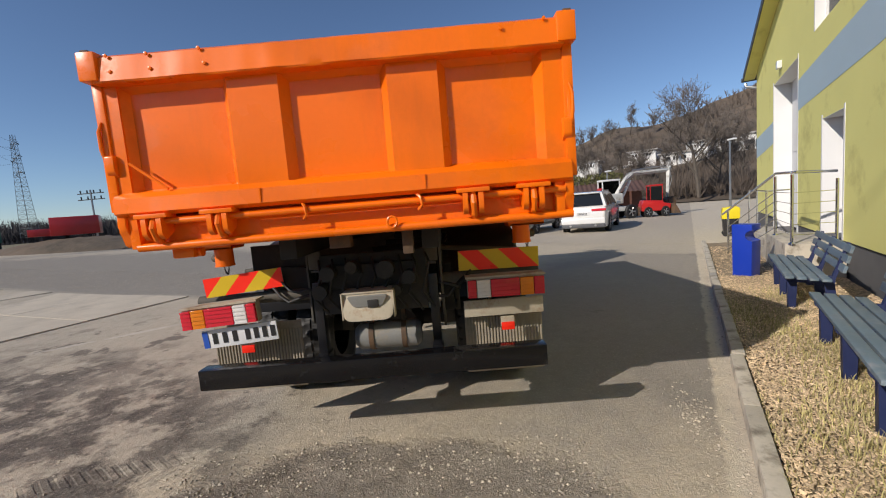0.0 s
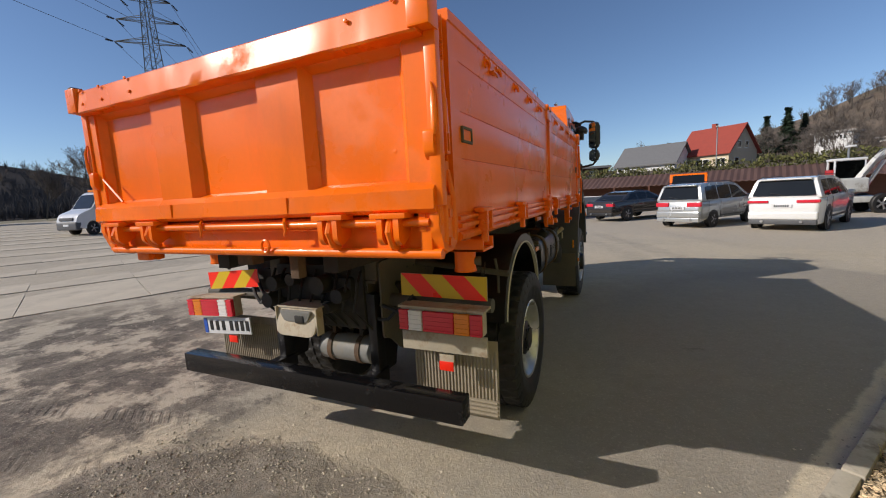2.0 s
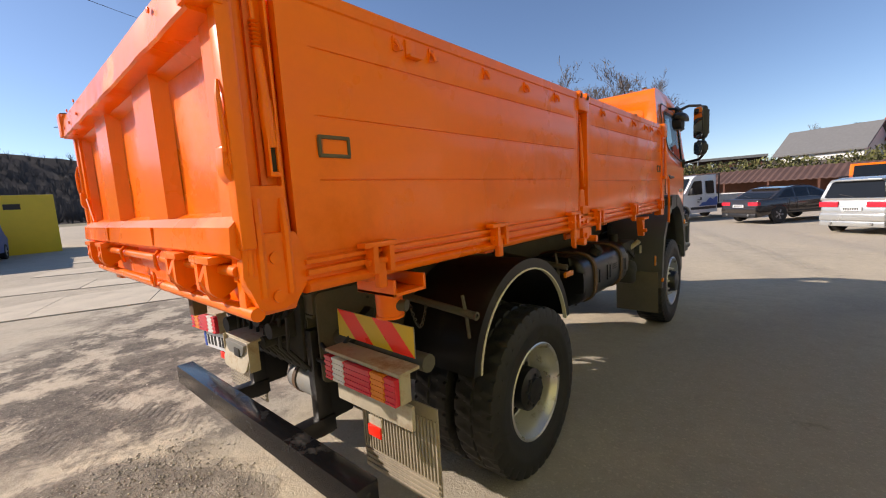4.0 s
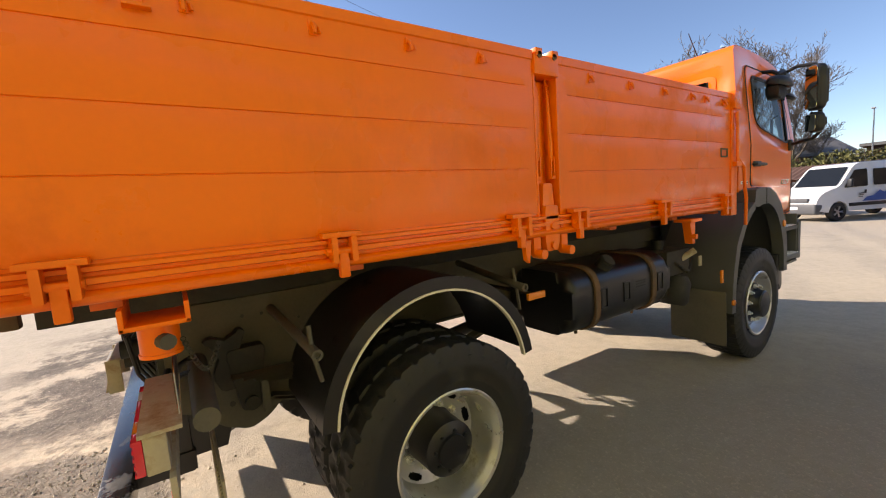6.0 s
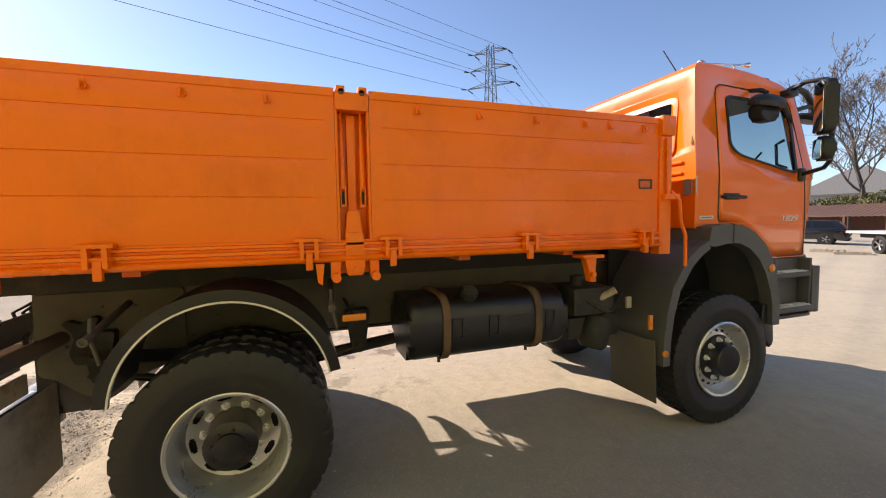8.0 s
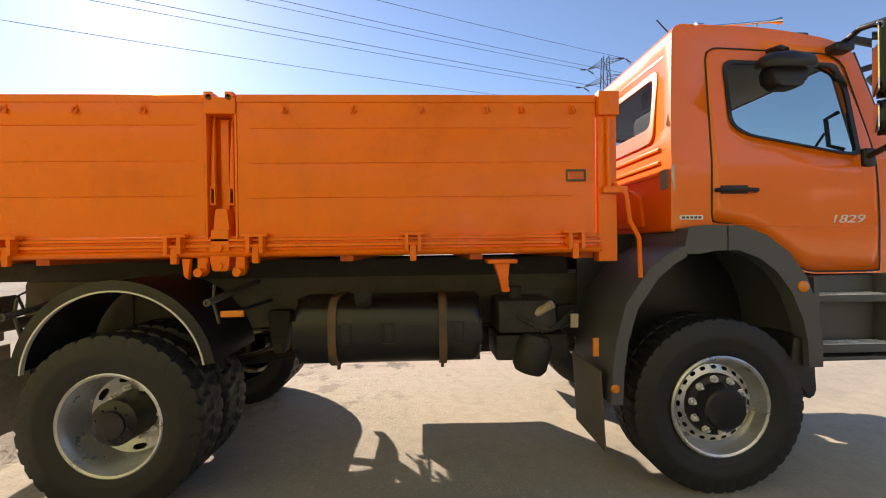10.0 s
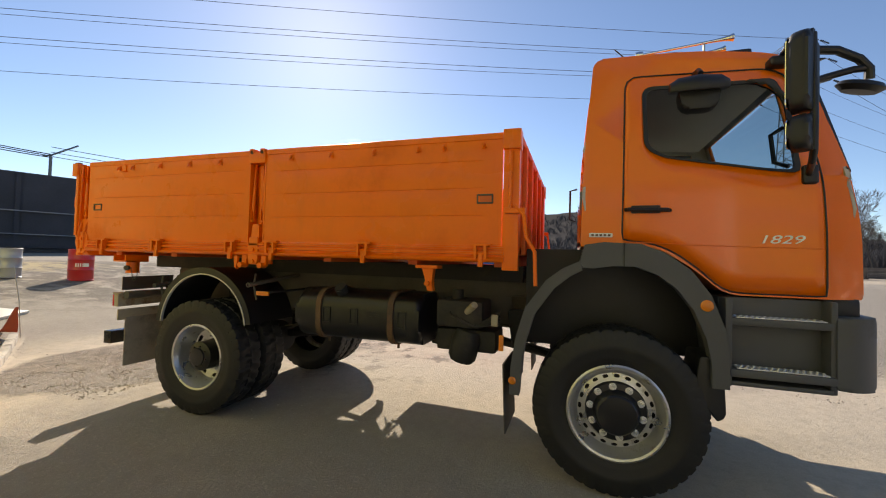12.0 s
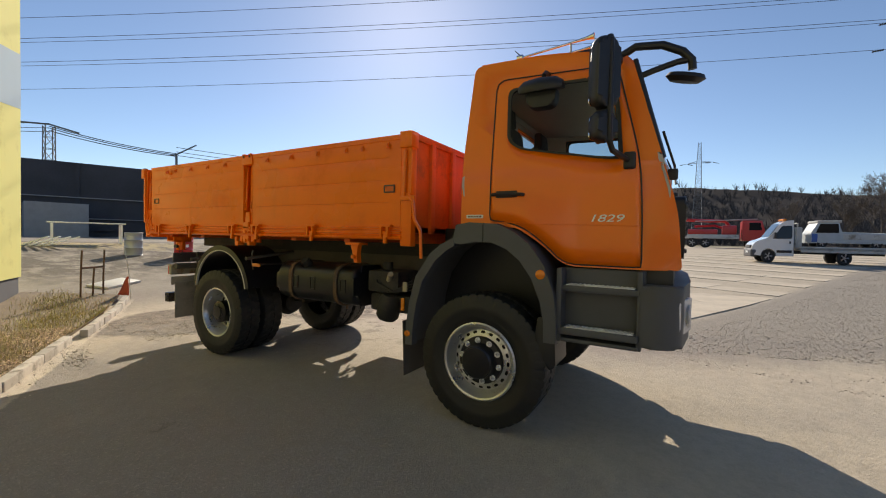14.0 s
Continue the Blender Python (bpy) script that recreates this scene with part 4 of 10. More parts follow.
def rim_mesh(r, depth, dish, holes, hole_r):
    """Steel disc wheel: outer lip at x=0, disc face at x=-depth; dish > 0 bulges it outwards."""
    bm = bm_new()
    prof = [(r + 0.018, -0.012), (r + 0.022, 0.004), (r + 0.010, 0.012), (r - 0.004, 0.006), (r - 0.016, -0.025), (r - 0.028, -0.05), (r - 0.034, -depth * 0.75), (r - 0.05, -depth)]
    lathe(bm, prof, (0, 0, 0), (1, 0, 0), 56)
    lathe(bm, [(r - 0.032, -depth * 0.9), (r - 0.032, -0.30), (r + 0.01, -0.31)], (0, 0, 0), (1, 0, 0), 40)
    # disc with hand holes
    seg = holes * 12
    r0, r1, r2 = r - 0.05, r - 0.05 - hole_r * 2.9, 0.12
    def ring(rr, x):
        return [bm.verts.new((x, rr * math.cos(2 * math.pi * k / seg), rr * math.sin(2 * math.pi * k / seg))) for k in range(seg)]
    rows = [ring(r0 + (r1 - r0) * q / 10, -depth + dish * 0.6 * q / 10) for q in range(11)]
    rb = rows[-1]
    rc, rd = ring(r2 + 0.045, -depth + dish), ring(r2 - 0.02, -depth + dish)
    for k in range(seg):
        j = (k + 1) % seg
        for q in range(10):
            if ((k % 12 - 5.5) / 3.0) ** 2 + ((q - 4.5) / 3.3) ** 2 > 1:
                bm.faces.new((rows[q][k], rows[q][j], rows[q + 1][j], rows[q + 1][k]))
        bm.faces.new((rb[k], rb[j], rc[j], rc[k]))
        bm.faces.new((rc[k], rc[j], rd[j], rd[k]))
    return mesh_of("rim", bm, SILVER, 30)


TYRE_R = tyre_mesh(0.545, 0.29, 0.300, 34, 0.012)
TYRE_F = tyre_mesh(0.555, 0.36, 0.305, 44, 0.009)
RIM_R = rim_mesh(0.298, 0.185, -0.03, 8, 0.0195)
RIM_F = rim_mesh(0.300, 0.075, 0.02, 20, 0.0125)


def nut_mesh():
    bm = bm_new()
    cyl(bm, (0, 0, 0), (0.018, 0, 0), 0.020, 6)
    cyl(bm, (0.018, 0, 0), (0.034, 0, 0), 0.011, 10)
    lathe(bm, [(0.025, 0.0), (0.025, 0.004), (0.018, 0.005)], (0, 0, 0), (1, 0, 0), 12)
    return mesh_of("wheel_nut", bm, NUT_STEEL, 30)


NUT = nut_mesh()


def hub_mesh(kind):
    bm = bm_new()
    # outermost rings: a black backing added to darken the rim's hand holes
    if kind == "rear":
        lathe(bm, [(0.282, -0.252), (0.190, -0.262), (0.150, -0.258), (0.146, -0.235), (0.142, -0.20), (0.140, -0.16), (0.138, -0.06), (0.108, -0.045), (0.085, -0.04), (0.082, -0.025), (0.03, -0.02), (0, -0.02)], (0, 0, 0), (1, 0, 0), 28)
        for k in range(8):
            a = 2 * math.pi * k / 8
            cyl(bm, (-0.045, 0.097 * math.cos(a), 0.097 * math.sin(a)), (-0.033, 0.097 * math.cos(a), 0.097 * math.sin(a)), 0.010, 6)
    else:
        lathe(bm, [(0.275, -0.135), (0.200, -0.13), (0.198, -0.060), (0.190, -0.045), (0.150, -0.040), (0.135, -0.012), (0.132, 0.030), (0.120, 0.042), (0.05, 0.048), (0, 0.048)], (0, 0, 0), (1, 0, 0), 36)
    return mesh_of("wheel", bm, BLACK, 30)


HUB = {"rear": hub_mesh("rear"), "front": hub_mesh("front")}


def wheel(y, side, kind):
    r = 0.545 if kind == "rear" else 0.555
    xo = 1.165 if kind == "rear" else 1.165
    m = pose(side * xo, y, r, 0, 0, 0 if side > 0 else 180)
    hub = shared("wheel", HUB[kind], truck, m @ pose(0, 0, 0, 13 * (1 + side) + (7 if kind == "rear" else 0)), "dual rear wheel" if kind == "rear" else "front wheel")
    if kind == "rear":
        shared("tyre", TYRE_R, hub, pose(-0.145, 0, 0))
        shared("tyre", TYRE_R, hub, pose(-0.475, 0, 0, 9))
        shared("rim", RIM_R, hub, pose(-0.025, 0, 0))
        count, ring_r, x = 10, 0.165, -0.236
    else:
        shared("tyre", TYRE_F, hub, pose(-0.18, 0, 0))
        shared("rim", RIM_F, hub, pose(-0.012, 0, 0))
        count, ring_r, x = 10, 0.168, -0.044
    for k in range(count):
        a = 2 * math.pi * k / count
        shared("wheel_nut", NUT, hub, pose(x, ring_r * math.cos(a), ring_r * math.sin(a)))


for side in (1, -1):
    wheel(0.0, side, "rear")
    wheel(3.72, side, "front")
for y in (0.0, 3.72):
    bm = bm_new()
    cyl(bm, (-0.9, y, 0.555), (0.9, y, 0.555), 0.075, 14)
    lathe(bm, [(0, -0.2), (0.13, -0.18), (0.19, -0.08), (0.20, 0.05), (0.15, 0.16), (0, 0.2)], (0.05, y, 0.56), (0, 1, 0), 20)
    part("axle", bm, CHASSIS, truck)
bm = bm_new()
cyl(bm, (0.05, 0.2, 0.62), (0.0, 2.2, 0.85), 0.05, 12)
cyl(bm, (0.05, 3.5, 0.62), (0.0, 2.4, 0.8), 0.045, 12)
box(bm, -0.22, 0.22, 2.05, 2.55, 0.68, 1.0, 0.05)
box(bm, -0.35, 0.35, 2.9, 4.6, 0.85, 1.35, 0.08)
box(bm, -0.30, 0.30, 4.4, 4.9, 0.75, 1.1, 0.06)
part("drivetrain", bm, CHASSIS, truck)
for a in (-1, 1):
    for yc, half in ((0.0, 0.78), (3.72, 0.75)):
        bm = bm_new()
        for k in range(6):
            ln = half * (1 - 0.13 * k)
            top = [(yc - ln + 2 * ln * t / 10, 0.86 - 0.024 * k - 0.13 * (1 - ((t - 5) / 5) ** 2) * (ln / half)) for t in range(11)]
            band(bm, top, [(p[0], p[1] - 0.018) for p in top], a * 0.49 - 0.04, a * 0.49 + 0.04)
        for d in (-0.09, 0.09):
            box(bm, a * 0.49 - 0.05, a * 0.49 + 0.05, yc + d - 0.012, yc + d + 0.012, 0.50, 0.80, 0.004)
        part("leaf_spring", bm, OLIVE, truck, "stacked dusty leaf spring")
        for d in (-1, 1):
            bm = bm_new()
            prism(bm, rounded([(yc + d * half - 0.09, 1.12), (yc + d * half + 0.09, 1.12), (yc + d * half + 0.045, 0.80), (yc + d * half - 0.045, 0.80)], 0.03, 3), a * 0.45 - 0.01, a * 0.54, "x", 0.008)
            cyl(bm, (a * 0.43, yc + d * half, 0.84), (a * 0.56, yc + d * half, 0.84), 0.035, 12)
            part("spring_hanger", bm, CHASSIS, truck)

# rear mudguards
for a in (-1, 1):
    bm = bm_new()
    A0, A1, N = 9, 175, 28
    X = lambda v: a * v
    band(bm, arc(0, 0.80, 0.592, A0, A1, N), arc(0, 0.80, 0.604, A0, A1, N), X(0.52), X(1.10))
    band(bm, arc(0, 0.80, 0.545, A0, A1, N), arc(0, 0.80, 0.606, A0, A1, N), X(1.09), X(1.105))
    guard = part("rear_mudguard", bm, BLACK, truck, "black arched mudguard with a cream edge trim")
    bm = bm_new()
    band(bm, arc(0, 0.80, 0.536, A0, A1, N), arc(0, 0.80, 0.546, A0, A1, N), X(1.086), X(1.112))
    part("edge_trim", bm, TRIM_CREAM, guard)
    for yy, zz, x1 in ((-0.60, 1.20, 1.13), (0.56, 1.26, 1.10)):
        bm = bm_new()
        cyl(bm, (X(0.42), yy * 1.06, zz + 0.08), (X(x1), yy, zz), 0.021, 12)
        lathe(bm, [(0.013, 0.0), (0.023, 0.0), (0.023, 0.012), (0.013, 0.012)], (X(x1), yy, zz), (a, 0, 0), 12, closed=True)
        tube(bm, [(X(x1 - 0.08), yy, zz + 0.10), (X(x1 - 0.06), yy, zz), (X(x1 - 0.07), yy + 0.03, zz - 0.14)], 0.010, 6)
        part("guard_stay", bm, OLIVE, guard)
    bm = bm_new()
    box(bm, min(X(1.055), X(1.075)), max(X(1.055), X(1.075)), 0.62, 0.76, 1.165, 1.205, 0.006)
    part("side_reflector", bm, AMBER, truck)
    bm = bm_new()
    cyl(bm, (X(0.44), 0.69, 1.19), (X(1.058), 0.69, 1.19), 0.012, 8)
    part("reflector_stay", bm, CHASSIS, truck)

# fuel tank on the camera side, battery box opposite
bm = bm_new()
prof = rounded([(0.48, 0.82), (1.04, 0.82), (1.04, 1.25), (0.48, 1.25)], 0.17, 8)
prism(bm, prof, 1.04, 2.24, "y", 0.07, 5)
tank = part("fuel_tank", bm, BLACK, truck, "black plastic-coated fuel tank with rusty straps")
for ys in (1.29, 1.99):
    bm = bm_new()
    outer = rounded([(0.465, 0.805), (1.055, 0.805), (1.055, 1.265), (0.465, 1.265)], 0.18, 8)
    inner = rounded([(0.48, 0.82), (1.04, 0.82), (1.04, 1.25), (0.48, 1.25)], 0.17, 8)
    rows = [[bm.verts.new((p[0], y, p[1])) for p in line] for y, line in ((ys - 0.025, inner), (ys - 0.025, outer), (ys + 0.025, outer), (ys + 0.025, inner))]
    for ra, rb2 in zip(rows, rows[1:]):
        for i in range(len(inner)):
            j = (i + 1) % len(inner)
            bm.faces.new((ra[i], ra[j], rb2[j], rb2[i]))
    cyl(bm, (0.86, ys, 0.81), (0.86, ys, 0.765), 0.012, 8)
    part("tank_strap", bm, RUST, tank)
bm = bm_new()
cyl(bm, (0.93, 1.48, 1.20), (1.00, 1.48, 1.275), 0.055, 18)
cyl(bm, (1.00, 1.48, 1.275), (1.01, 1.48, 1.285), 0.046, 18)
part("tank_cap", bm, CHASSIS, tank)
for ys in (1.37, 1.64, 2.09):
    # black plate on the uncut tank paints the shade of a recess
    bm = bm_new()
    box(bm, 1.030, 1.043, ys - 0.026, ys + 0.026, 0.98, 1.09, 0.006)
    part("recess_shade_plate", bm, INK, tank)
    bm = bm_new()
    band(bm, [(ys - 0.030, 0.975), (ys - 0.030, 1.095), (ys + 0.030, 1.095), (ys + 0.030, 0.975), (ys - 0.030, 0.975)], [(ys - 0.040, 0.965), (ys - 0.040, 1.105), (ys + 0.040, 1.105), (ys + 0.040, 0.965), (ys - 0.040, 0.965)], 1.032, 1.048)
    part("recess_rim", bm, BLACK, tank)
bm = bm_new()
for z in (1.085, 1.065, 1.045):
    box(bm, 1.036, 1.043, 1.76, 1.88, z - 0.004, z + 0.004)
part("tank_marking", bm, CHASSIS, tank)
bm = bm_new()
lathe(bm, [(0, -0.14), (0.09, -0.135), (0.115, -0.10), (0.12, 0.06), (0.09, 0.12), (0, 0.13)], (0.90, 2.60, 0.86), (0, 0.25, 1), 22)
box(bm, 0.60, 0.96, 2.36, 2.75, 1.0, 1.22, 0.03)
cyl(bm, (0.80, 2.5, 1.2), (0.80, 2.5, 1.30), 0.05, 12)
box(bm, 0.55, 0.90, 2.35, 2.85, 0.80, 0.98, 0.03)
for k in range(4):
    tube(bm, [(0.85, 2.40 + 0.06 * k, 1.22), (0.98, 2.5 + 0.05 * k, 1.10 - 0.03 * k), (0.97, 2.7, 1.02), (0.90, 2.88, 1.05 + 0.03 * k)], 0.011, 6)
part("air_dryer", bm, CHASSIS, truck, "grimy air dryer and valves with hoses")
bm = bm_new()
cyl(bm, (0.94, 2.62, 1.13), (1.02, 2.70, 1.20), 0.028, 12)
part("air_coupling", bm, BEIGE, truck)
bm = bm_new()
box(bm, 0.985, 1.0, 2.83, 2.88, 1.04, 1.13, 0.003)
part("type_plate", bm, BEIGE, truck)
bm = bm_new()
box(bm, -1.0, -0.48, 1.1, 2.2, 0.72, 1.22, 0.03)
part("battery_box", bm, BLACK, truck)
for x, y, z, dy, dz in ((1.145, 2.935, 0.945, 0.018, 0.058),):
    for a in (-1, 1):
        bm = bm_new()
        box(bm, min(a * (x - 0.02), a * x), max(a * (x - 0.02), a * x), y - dy, y + dy, z - dz, z + dz, 0.006)
        part("side_marker", bm, AMBER, truck, "amber side marker lamp")
for y, z, r in ((3.03, 0.70, 0.028), (4.225, 1.305, 0.036)):
    for a in (-1, 1):
        bm = bm_new()
        lathe(bm, [(r, 0), (r, 0.012), (r * 0.7, 0.02), (0, 0.022)], (a * 1.185, y, z), (a, 0, 0), 18)
        part("side_marker", bm, AMBER, truck, "round amber marker lamp")

# front mudguards
WY, WZ = 3.72, 0.72
for a in (-1, 1):
    X = lambda v: a * v
    bm = bm_new()
    # rear quarter on the chassis
    out = [(3.008, 0.60), (3.016, 0.80), (3.045, 1.0), (3.104, 1.216), (3.249, 1.424), (3.36, 1.51), (3.475, 1.565)]
    inn = [(3.078, 0.60), (3.088, 0.80), (3.118, 0.985), (3.175, 1.180), (3.305, 1.368), (3.41, 1.455), (3.49, 1.50)]
    band(bm, inn, out, X(1.10), X(1.19))
    band(bm, [(p[0] + 0.02, p[1]) for p in out], out, X(0.55), X(1.11))
    part("front_mudguard", bm, PLASTIC, truck, "dark grey plastic mudguard quarter")
    bm = bm_new()
    # cab part
    out = [(3.475, 1.56), (3.50, 1.675), (3.62, 1.695), (3.85, 1.685), (4.00, 1.625), (4.14, 1.52), (4.25, 1.37), (4.325, 1.17), (4.35, 0.98), (4.352, 0.80)]
    inn = [(3.49, 1.52), (3.56, 1.515), (3.68, 1.535), (3.82, 1.535), (3.95, 1.485), (4.06, 1.40), (4.155, 1.27), (4.225, 1.10), (4.255, 0.96), (4.26, 0.80)]
    band(bm, inn, out, X(1.09), X(1.19))
    band(bm, [(p[0] - 0.01, p[1] - 0.025) for p in out], out, X(0.55), X(1.10))
    fg = part("cab_mudguard", bm, PLASTIC, truck, "dark grey plastic wheel arch of the cab")
    bm = bm_new()
    box(bm, min(X(1.188), X(1.194)), max(X(1.188), X(1.194)), 3.745, 3.751, 1.535, 1.69)
    part("guard_joint", bm, INK, fg)
    bm = bm_new()
    box(bm, min(X(0.545), X(0.56)), max(X(0.545), X(0.56)), 3.04, 4.34, 0.86, 1.66)
    part("arch_liner", bm, BLACK_PLASTIC, fg)
    bm = bm_new()
    prism(bm, rounded([(4.20, 0.98), (4.33, 0.98), (4.345, 0.62), (4.30, 0.58), (4.235, 0.68), (4.17, 0.72)], 0.02, 3), min(X(0.80), X(1.15)), max(X(0.80), X(1.15)), "x", 0.01)
    part("guard_apron", bm, BLACK_PLASTIC, fg)

# steps between wheel arch and bumper
for a in (-1, 1):
    X = lambda v: a * v
    bm = bm_new()
    lo, hi = min(X(0.62), X(1.02)), max(X(0.62), X(1.02))
    box(bm, lo, hi, 4.33, 4.92, 0.835, 1.36, 0.01)
    st = part("step_box", bm, PLASTIC, truck, "dark grey two-step entry box")
    for z0, z1, xo in ((1.19, 1.235, 1.13), (0.875, 0.925, 1.16), (0.815, 0.845, 1.13)):
        bm = bm_new()
        box(bm, min(X(0.95), X(xo)), max(X(0.95), X(xo)), 4.36, 4.89, z0, z1, 0.012)
        part("step", bm, PLASTIC, st)
    for ya, yb2, xo in ((4.335, 4.375, 1.15), (4.875, 4.91, 1.12)):
        bm = bm_new()
        box(bm, min(X(0.95), X(xo)), max(X(0.95), X(xo)), ya, yb2, 0.815, 1.36, 0.01)
        part("step_cheek", bm, PLASTIC, st)
    for z, xo in ((1.236, 1.12), (0.926, 1.15)):
        bm = bm_new()
        box(bm, min(X(xo - 0.10), X(xo)), max(X(xo - 0.10), X(xo)), 4.40, 4.86, z, z + 0.006, 0.002)
        for i in range(14):
            for j in range(3):
                cyl(bm, (X(xo - 0.085 + 0.033 * j), 4.42 + 0.032 * i + 0.016 * (j % 2), z + 0.004), (X(xo - 0.085 + 0.033 * j), 4.42 + 0.032 * i + 0.016 * (j % 2), z + 0.010), 0.010, 8, r2=0.007)
        part("step_tread", bm, NUT_STEEL, st, "studded aluminium step tread")

# bumper
bm = bm_new()
prism(bm, rounded([(-1.13, 4.90), (-1.13, 5.02), (-1.04, 5.145), (-0.5, 5.20), (0.5, 5.20), (1.04, 5.145), (1.13, 5.02), (1.13, 4.90)], [0, 0.08, 0.12, 0.1, 0.1, 0.12, 0.08, 0], 5), 0.845, 1.27, "z", 0.03, 3)
fb = part("front_bumper", bm, PLASTIC, truck, "dark grey plastic front bumper")
for a in (-1, 1):
    bm = bm_new()
    prism(bm, rounded([(a * 0.66, 0.93), (a * 1.03, 0.93), (a * 1.05, 1.17), (a * 0.68, 1.17)], 0.04, 3), 5.105, 5.205, "y", 0.012)
    for v in bm.verts:
        v.co.y -= max(0, abs(v.co.x) - 0.75) * 0.25
    hl = part("headlamp", bm, WHITE_LENS, fb, "clear headlamp let into the bumper")
    bm = bm_new()
    lathe(bm, [(0, 0.0), (0.05, 0.01), (0.075, 0.035), (0.08, 0.04)], (a * 0.80, 5.15, 1.05), (0, 1, 0), 18)
    part("reflector_bowl", bm, CHROME, hl)


# ---- cab ----
def cab_x(z):
    """Half width of the cab at a height."""
    if z < 2.12:
        return 1.055 - 0.02 * max(0.0, (1.75 - z))
    return 1.055 - 0.085 * (z - 2.12) / 0.93


CAB = [(3.475, 1.66), (3.480, 2.2), (3.540, 3.005), (3.585, 3.052), (4.20, 3.03), (4.62, 2.955), (4.78, 2.88), (5.01, 2.10), (5.10, 1.78), (5.135, 1.37), (4.36, 1.37), (4.20, 1.52), (3.98, 1.66)]
WIN = rounded([(3.87, 2.79), (4.625, 2.765), (4.70, 2.60), (4.745, 2.15), (4.60, 2.165), (3.99, 2.285), (3.885, 2.36)], [0.07, 0.04, 0.05, 0.04, 0.2, 0.12, 0.06], 4)


def inside(poly, y, z):
    c = False
    for (y0, z0), (y1, z1) in zip(poly, poly[1:] + poly[:1]):
        if (z0 > z) != (z1 > z) and y < (y1 - y0) * (z - z0) / (z1 - z0) + y0:
            c = not c
    return c


bm = bm_new()
prism(bm, rounded(CAB, [0.02, 0.3, 0.03, 0.03, 0.3, 0.1, 0.05, 0.15, 0.12, 0.03, 0.1, 0.1, 0.05], 5), -1.055, 1.055, "x", 0.035, 4)
bmesh.ops.recalc_face_normals(bm, faces=list(bm.faces))


def cut(test, planes):
    for co, no in planes:
        fs = [f for f in bm.faces if test(f)]
        geom = list({v for f in fs for v in f.verts}) + list({e for f in fs for e in f.edges}) + fs
        bmesh.ops.bisect_plane(bm, geom=geom, plane_co=co, plane_no=no, dist=1e-5)


side_face = lambda f: abs(f.normal.x) > 0.95
bm.normal_update()
WB = [(3.86, 2.80), (4.63, 2.775), (4.755, 2.14), (4.60, 2.155), (3.98, 2.275), (3.87, 2.35)]
cut(side_face, [((0, a[0], a[1]), (0, -(b[1] - a[1]), b[0] - a[0])) for a, b in zip(WB, WB[1:] + WB[:1])])
rear_face = lambda f: f.normal.y < -0.9 and f.calc_center_median().y < 3.6
cut(rear_face, [((x, 0, 0), (1, 0, 0)) for x in (-0.82, -0.10, 0.10, 0.82)] + [((0, 0, z), (0, 0, 1)) for z in (2.30, 2.79)])
front_face = lambda f: f.normal.y > 0.8 and 2.0 < f.calc_center_median().z < 2.95
cut(front_face, [((x, 0, 0), (1, 0, 0)) for x in (-0.93, 0.93)] + [((0, 0, z), (0, 0, 1)) for z in (2.14, 2.83)])
bm.normal_update()
gone = []
for f in bm.faces:
    c = f.calc_center_median()
    if side_face(f) and inside(WB, c.y, c.z):
        gone.append(f)
    elif rear_face(f) and 2.30 < c.z < 2.79 and 0.10 < abs(c.x) < 0.82:
        gone.append(f)
    elif f.normal.y > 0.8 and abs(c.x) < 0.93 and 2.14 < c.z < 2.83:
        gone.append(f)
bmesh.ops.delete(bm, geom=gone, context="FACES")
bmesh.ops.bisect_plane(bm, geom=list(bm.verts) + list(bm.edges) + list(bm.faces), plane_co=(0, 0, 2.12), plane_no=(0, 0, 1), dist=1e-5)
for v in bm.verts:
    v.co.x *= cab_x(v.co.z) / 1.055
    if v.co.z < 2.13 and v.co.y > 4.93:
        v.co.x *= 1 - 0.13 * ((v.co.y - 4.93) / 0.205) ** 2
shell = part("cab_shell", bm, [ORANGE_CAB, HEADLINER], truck, "glossy orange steel cab")
so = shell.modifiers.new("thickness", "SOLIDIFY")
so.thickness, so.offset, so.material_offset = 0.03, -1, 1

# rear wall pressings, windows, vents
bm = bm_new()
for z, h, w in ((2.92, 0.03, 0.90), (2.865, 0.018, 0.90), (2.22, 0.025, 0.93), (2.13, 0.025, 0.93), (2.05, 0.02, 0.93)):
    yb = 3.475 + max(0, (z - 2.2)) * 0.075 / 0.78
    box(bm, -w, w, yb - 0.010, yb + 0.01, z - h / 2, z + h / 2, 0.008)
prism(bm, rounded([(-0.75, 1.70), (0.75, 1.70), (0.70, 1.93), (0.55, 2.0), (-0.55, 2.0), (-0.70, 1.93)], 0.03, 3), 3.45, 3.48, "y", 0.012)
part("rear_pressing", bm, ORANGE_CAB, shell)
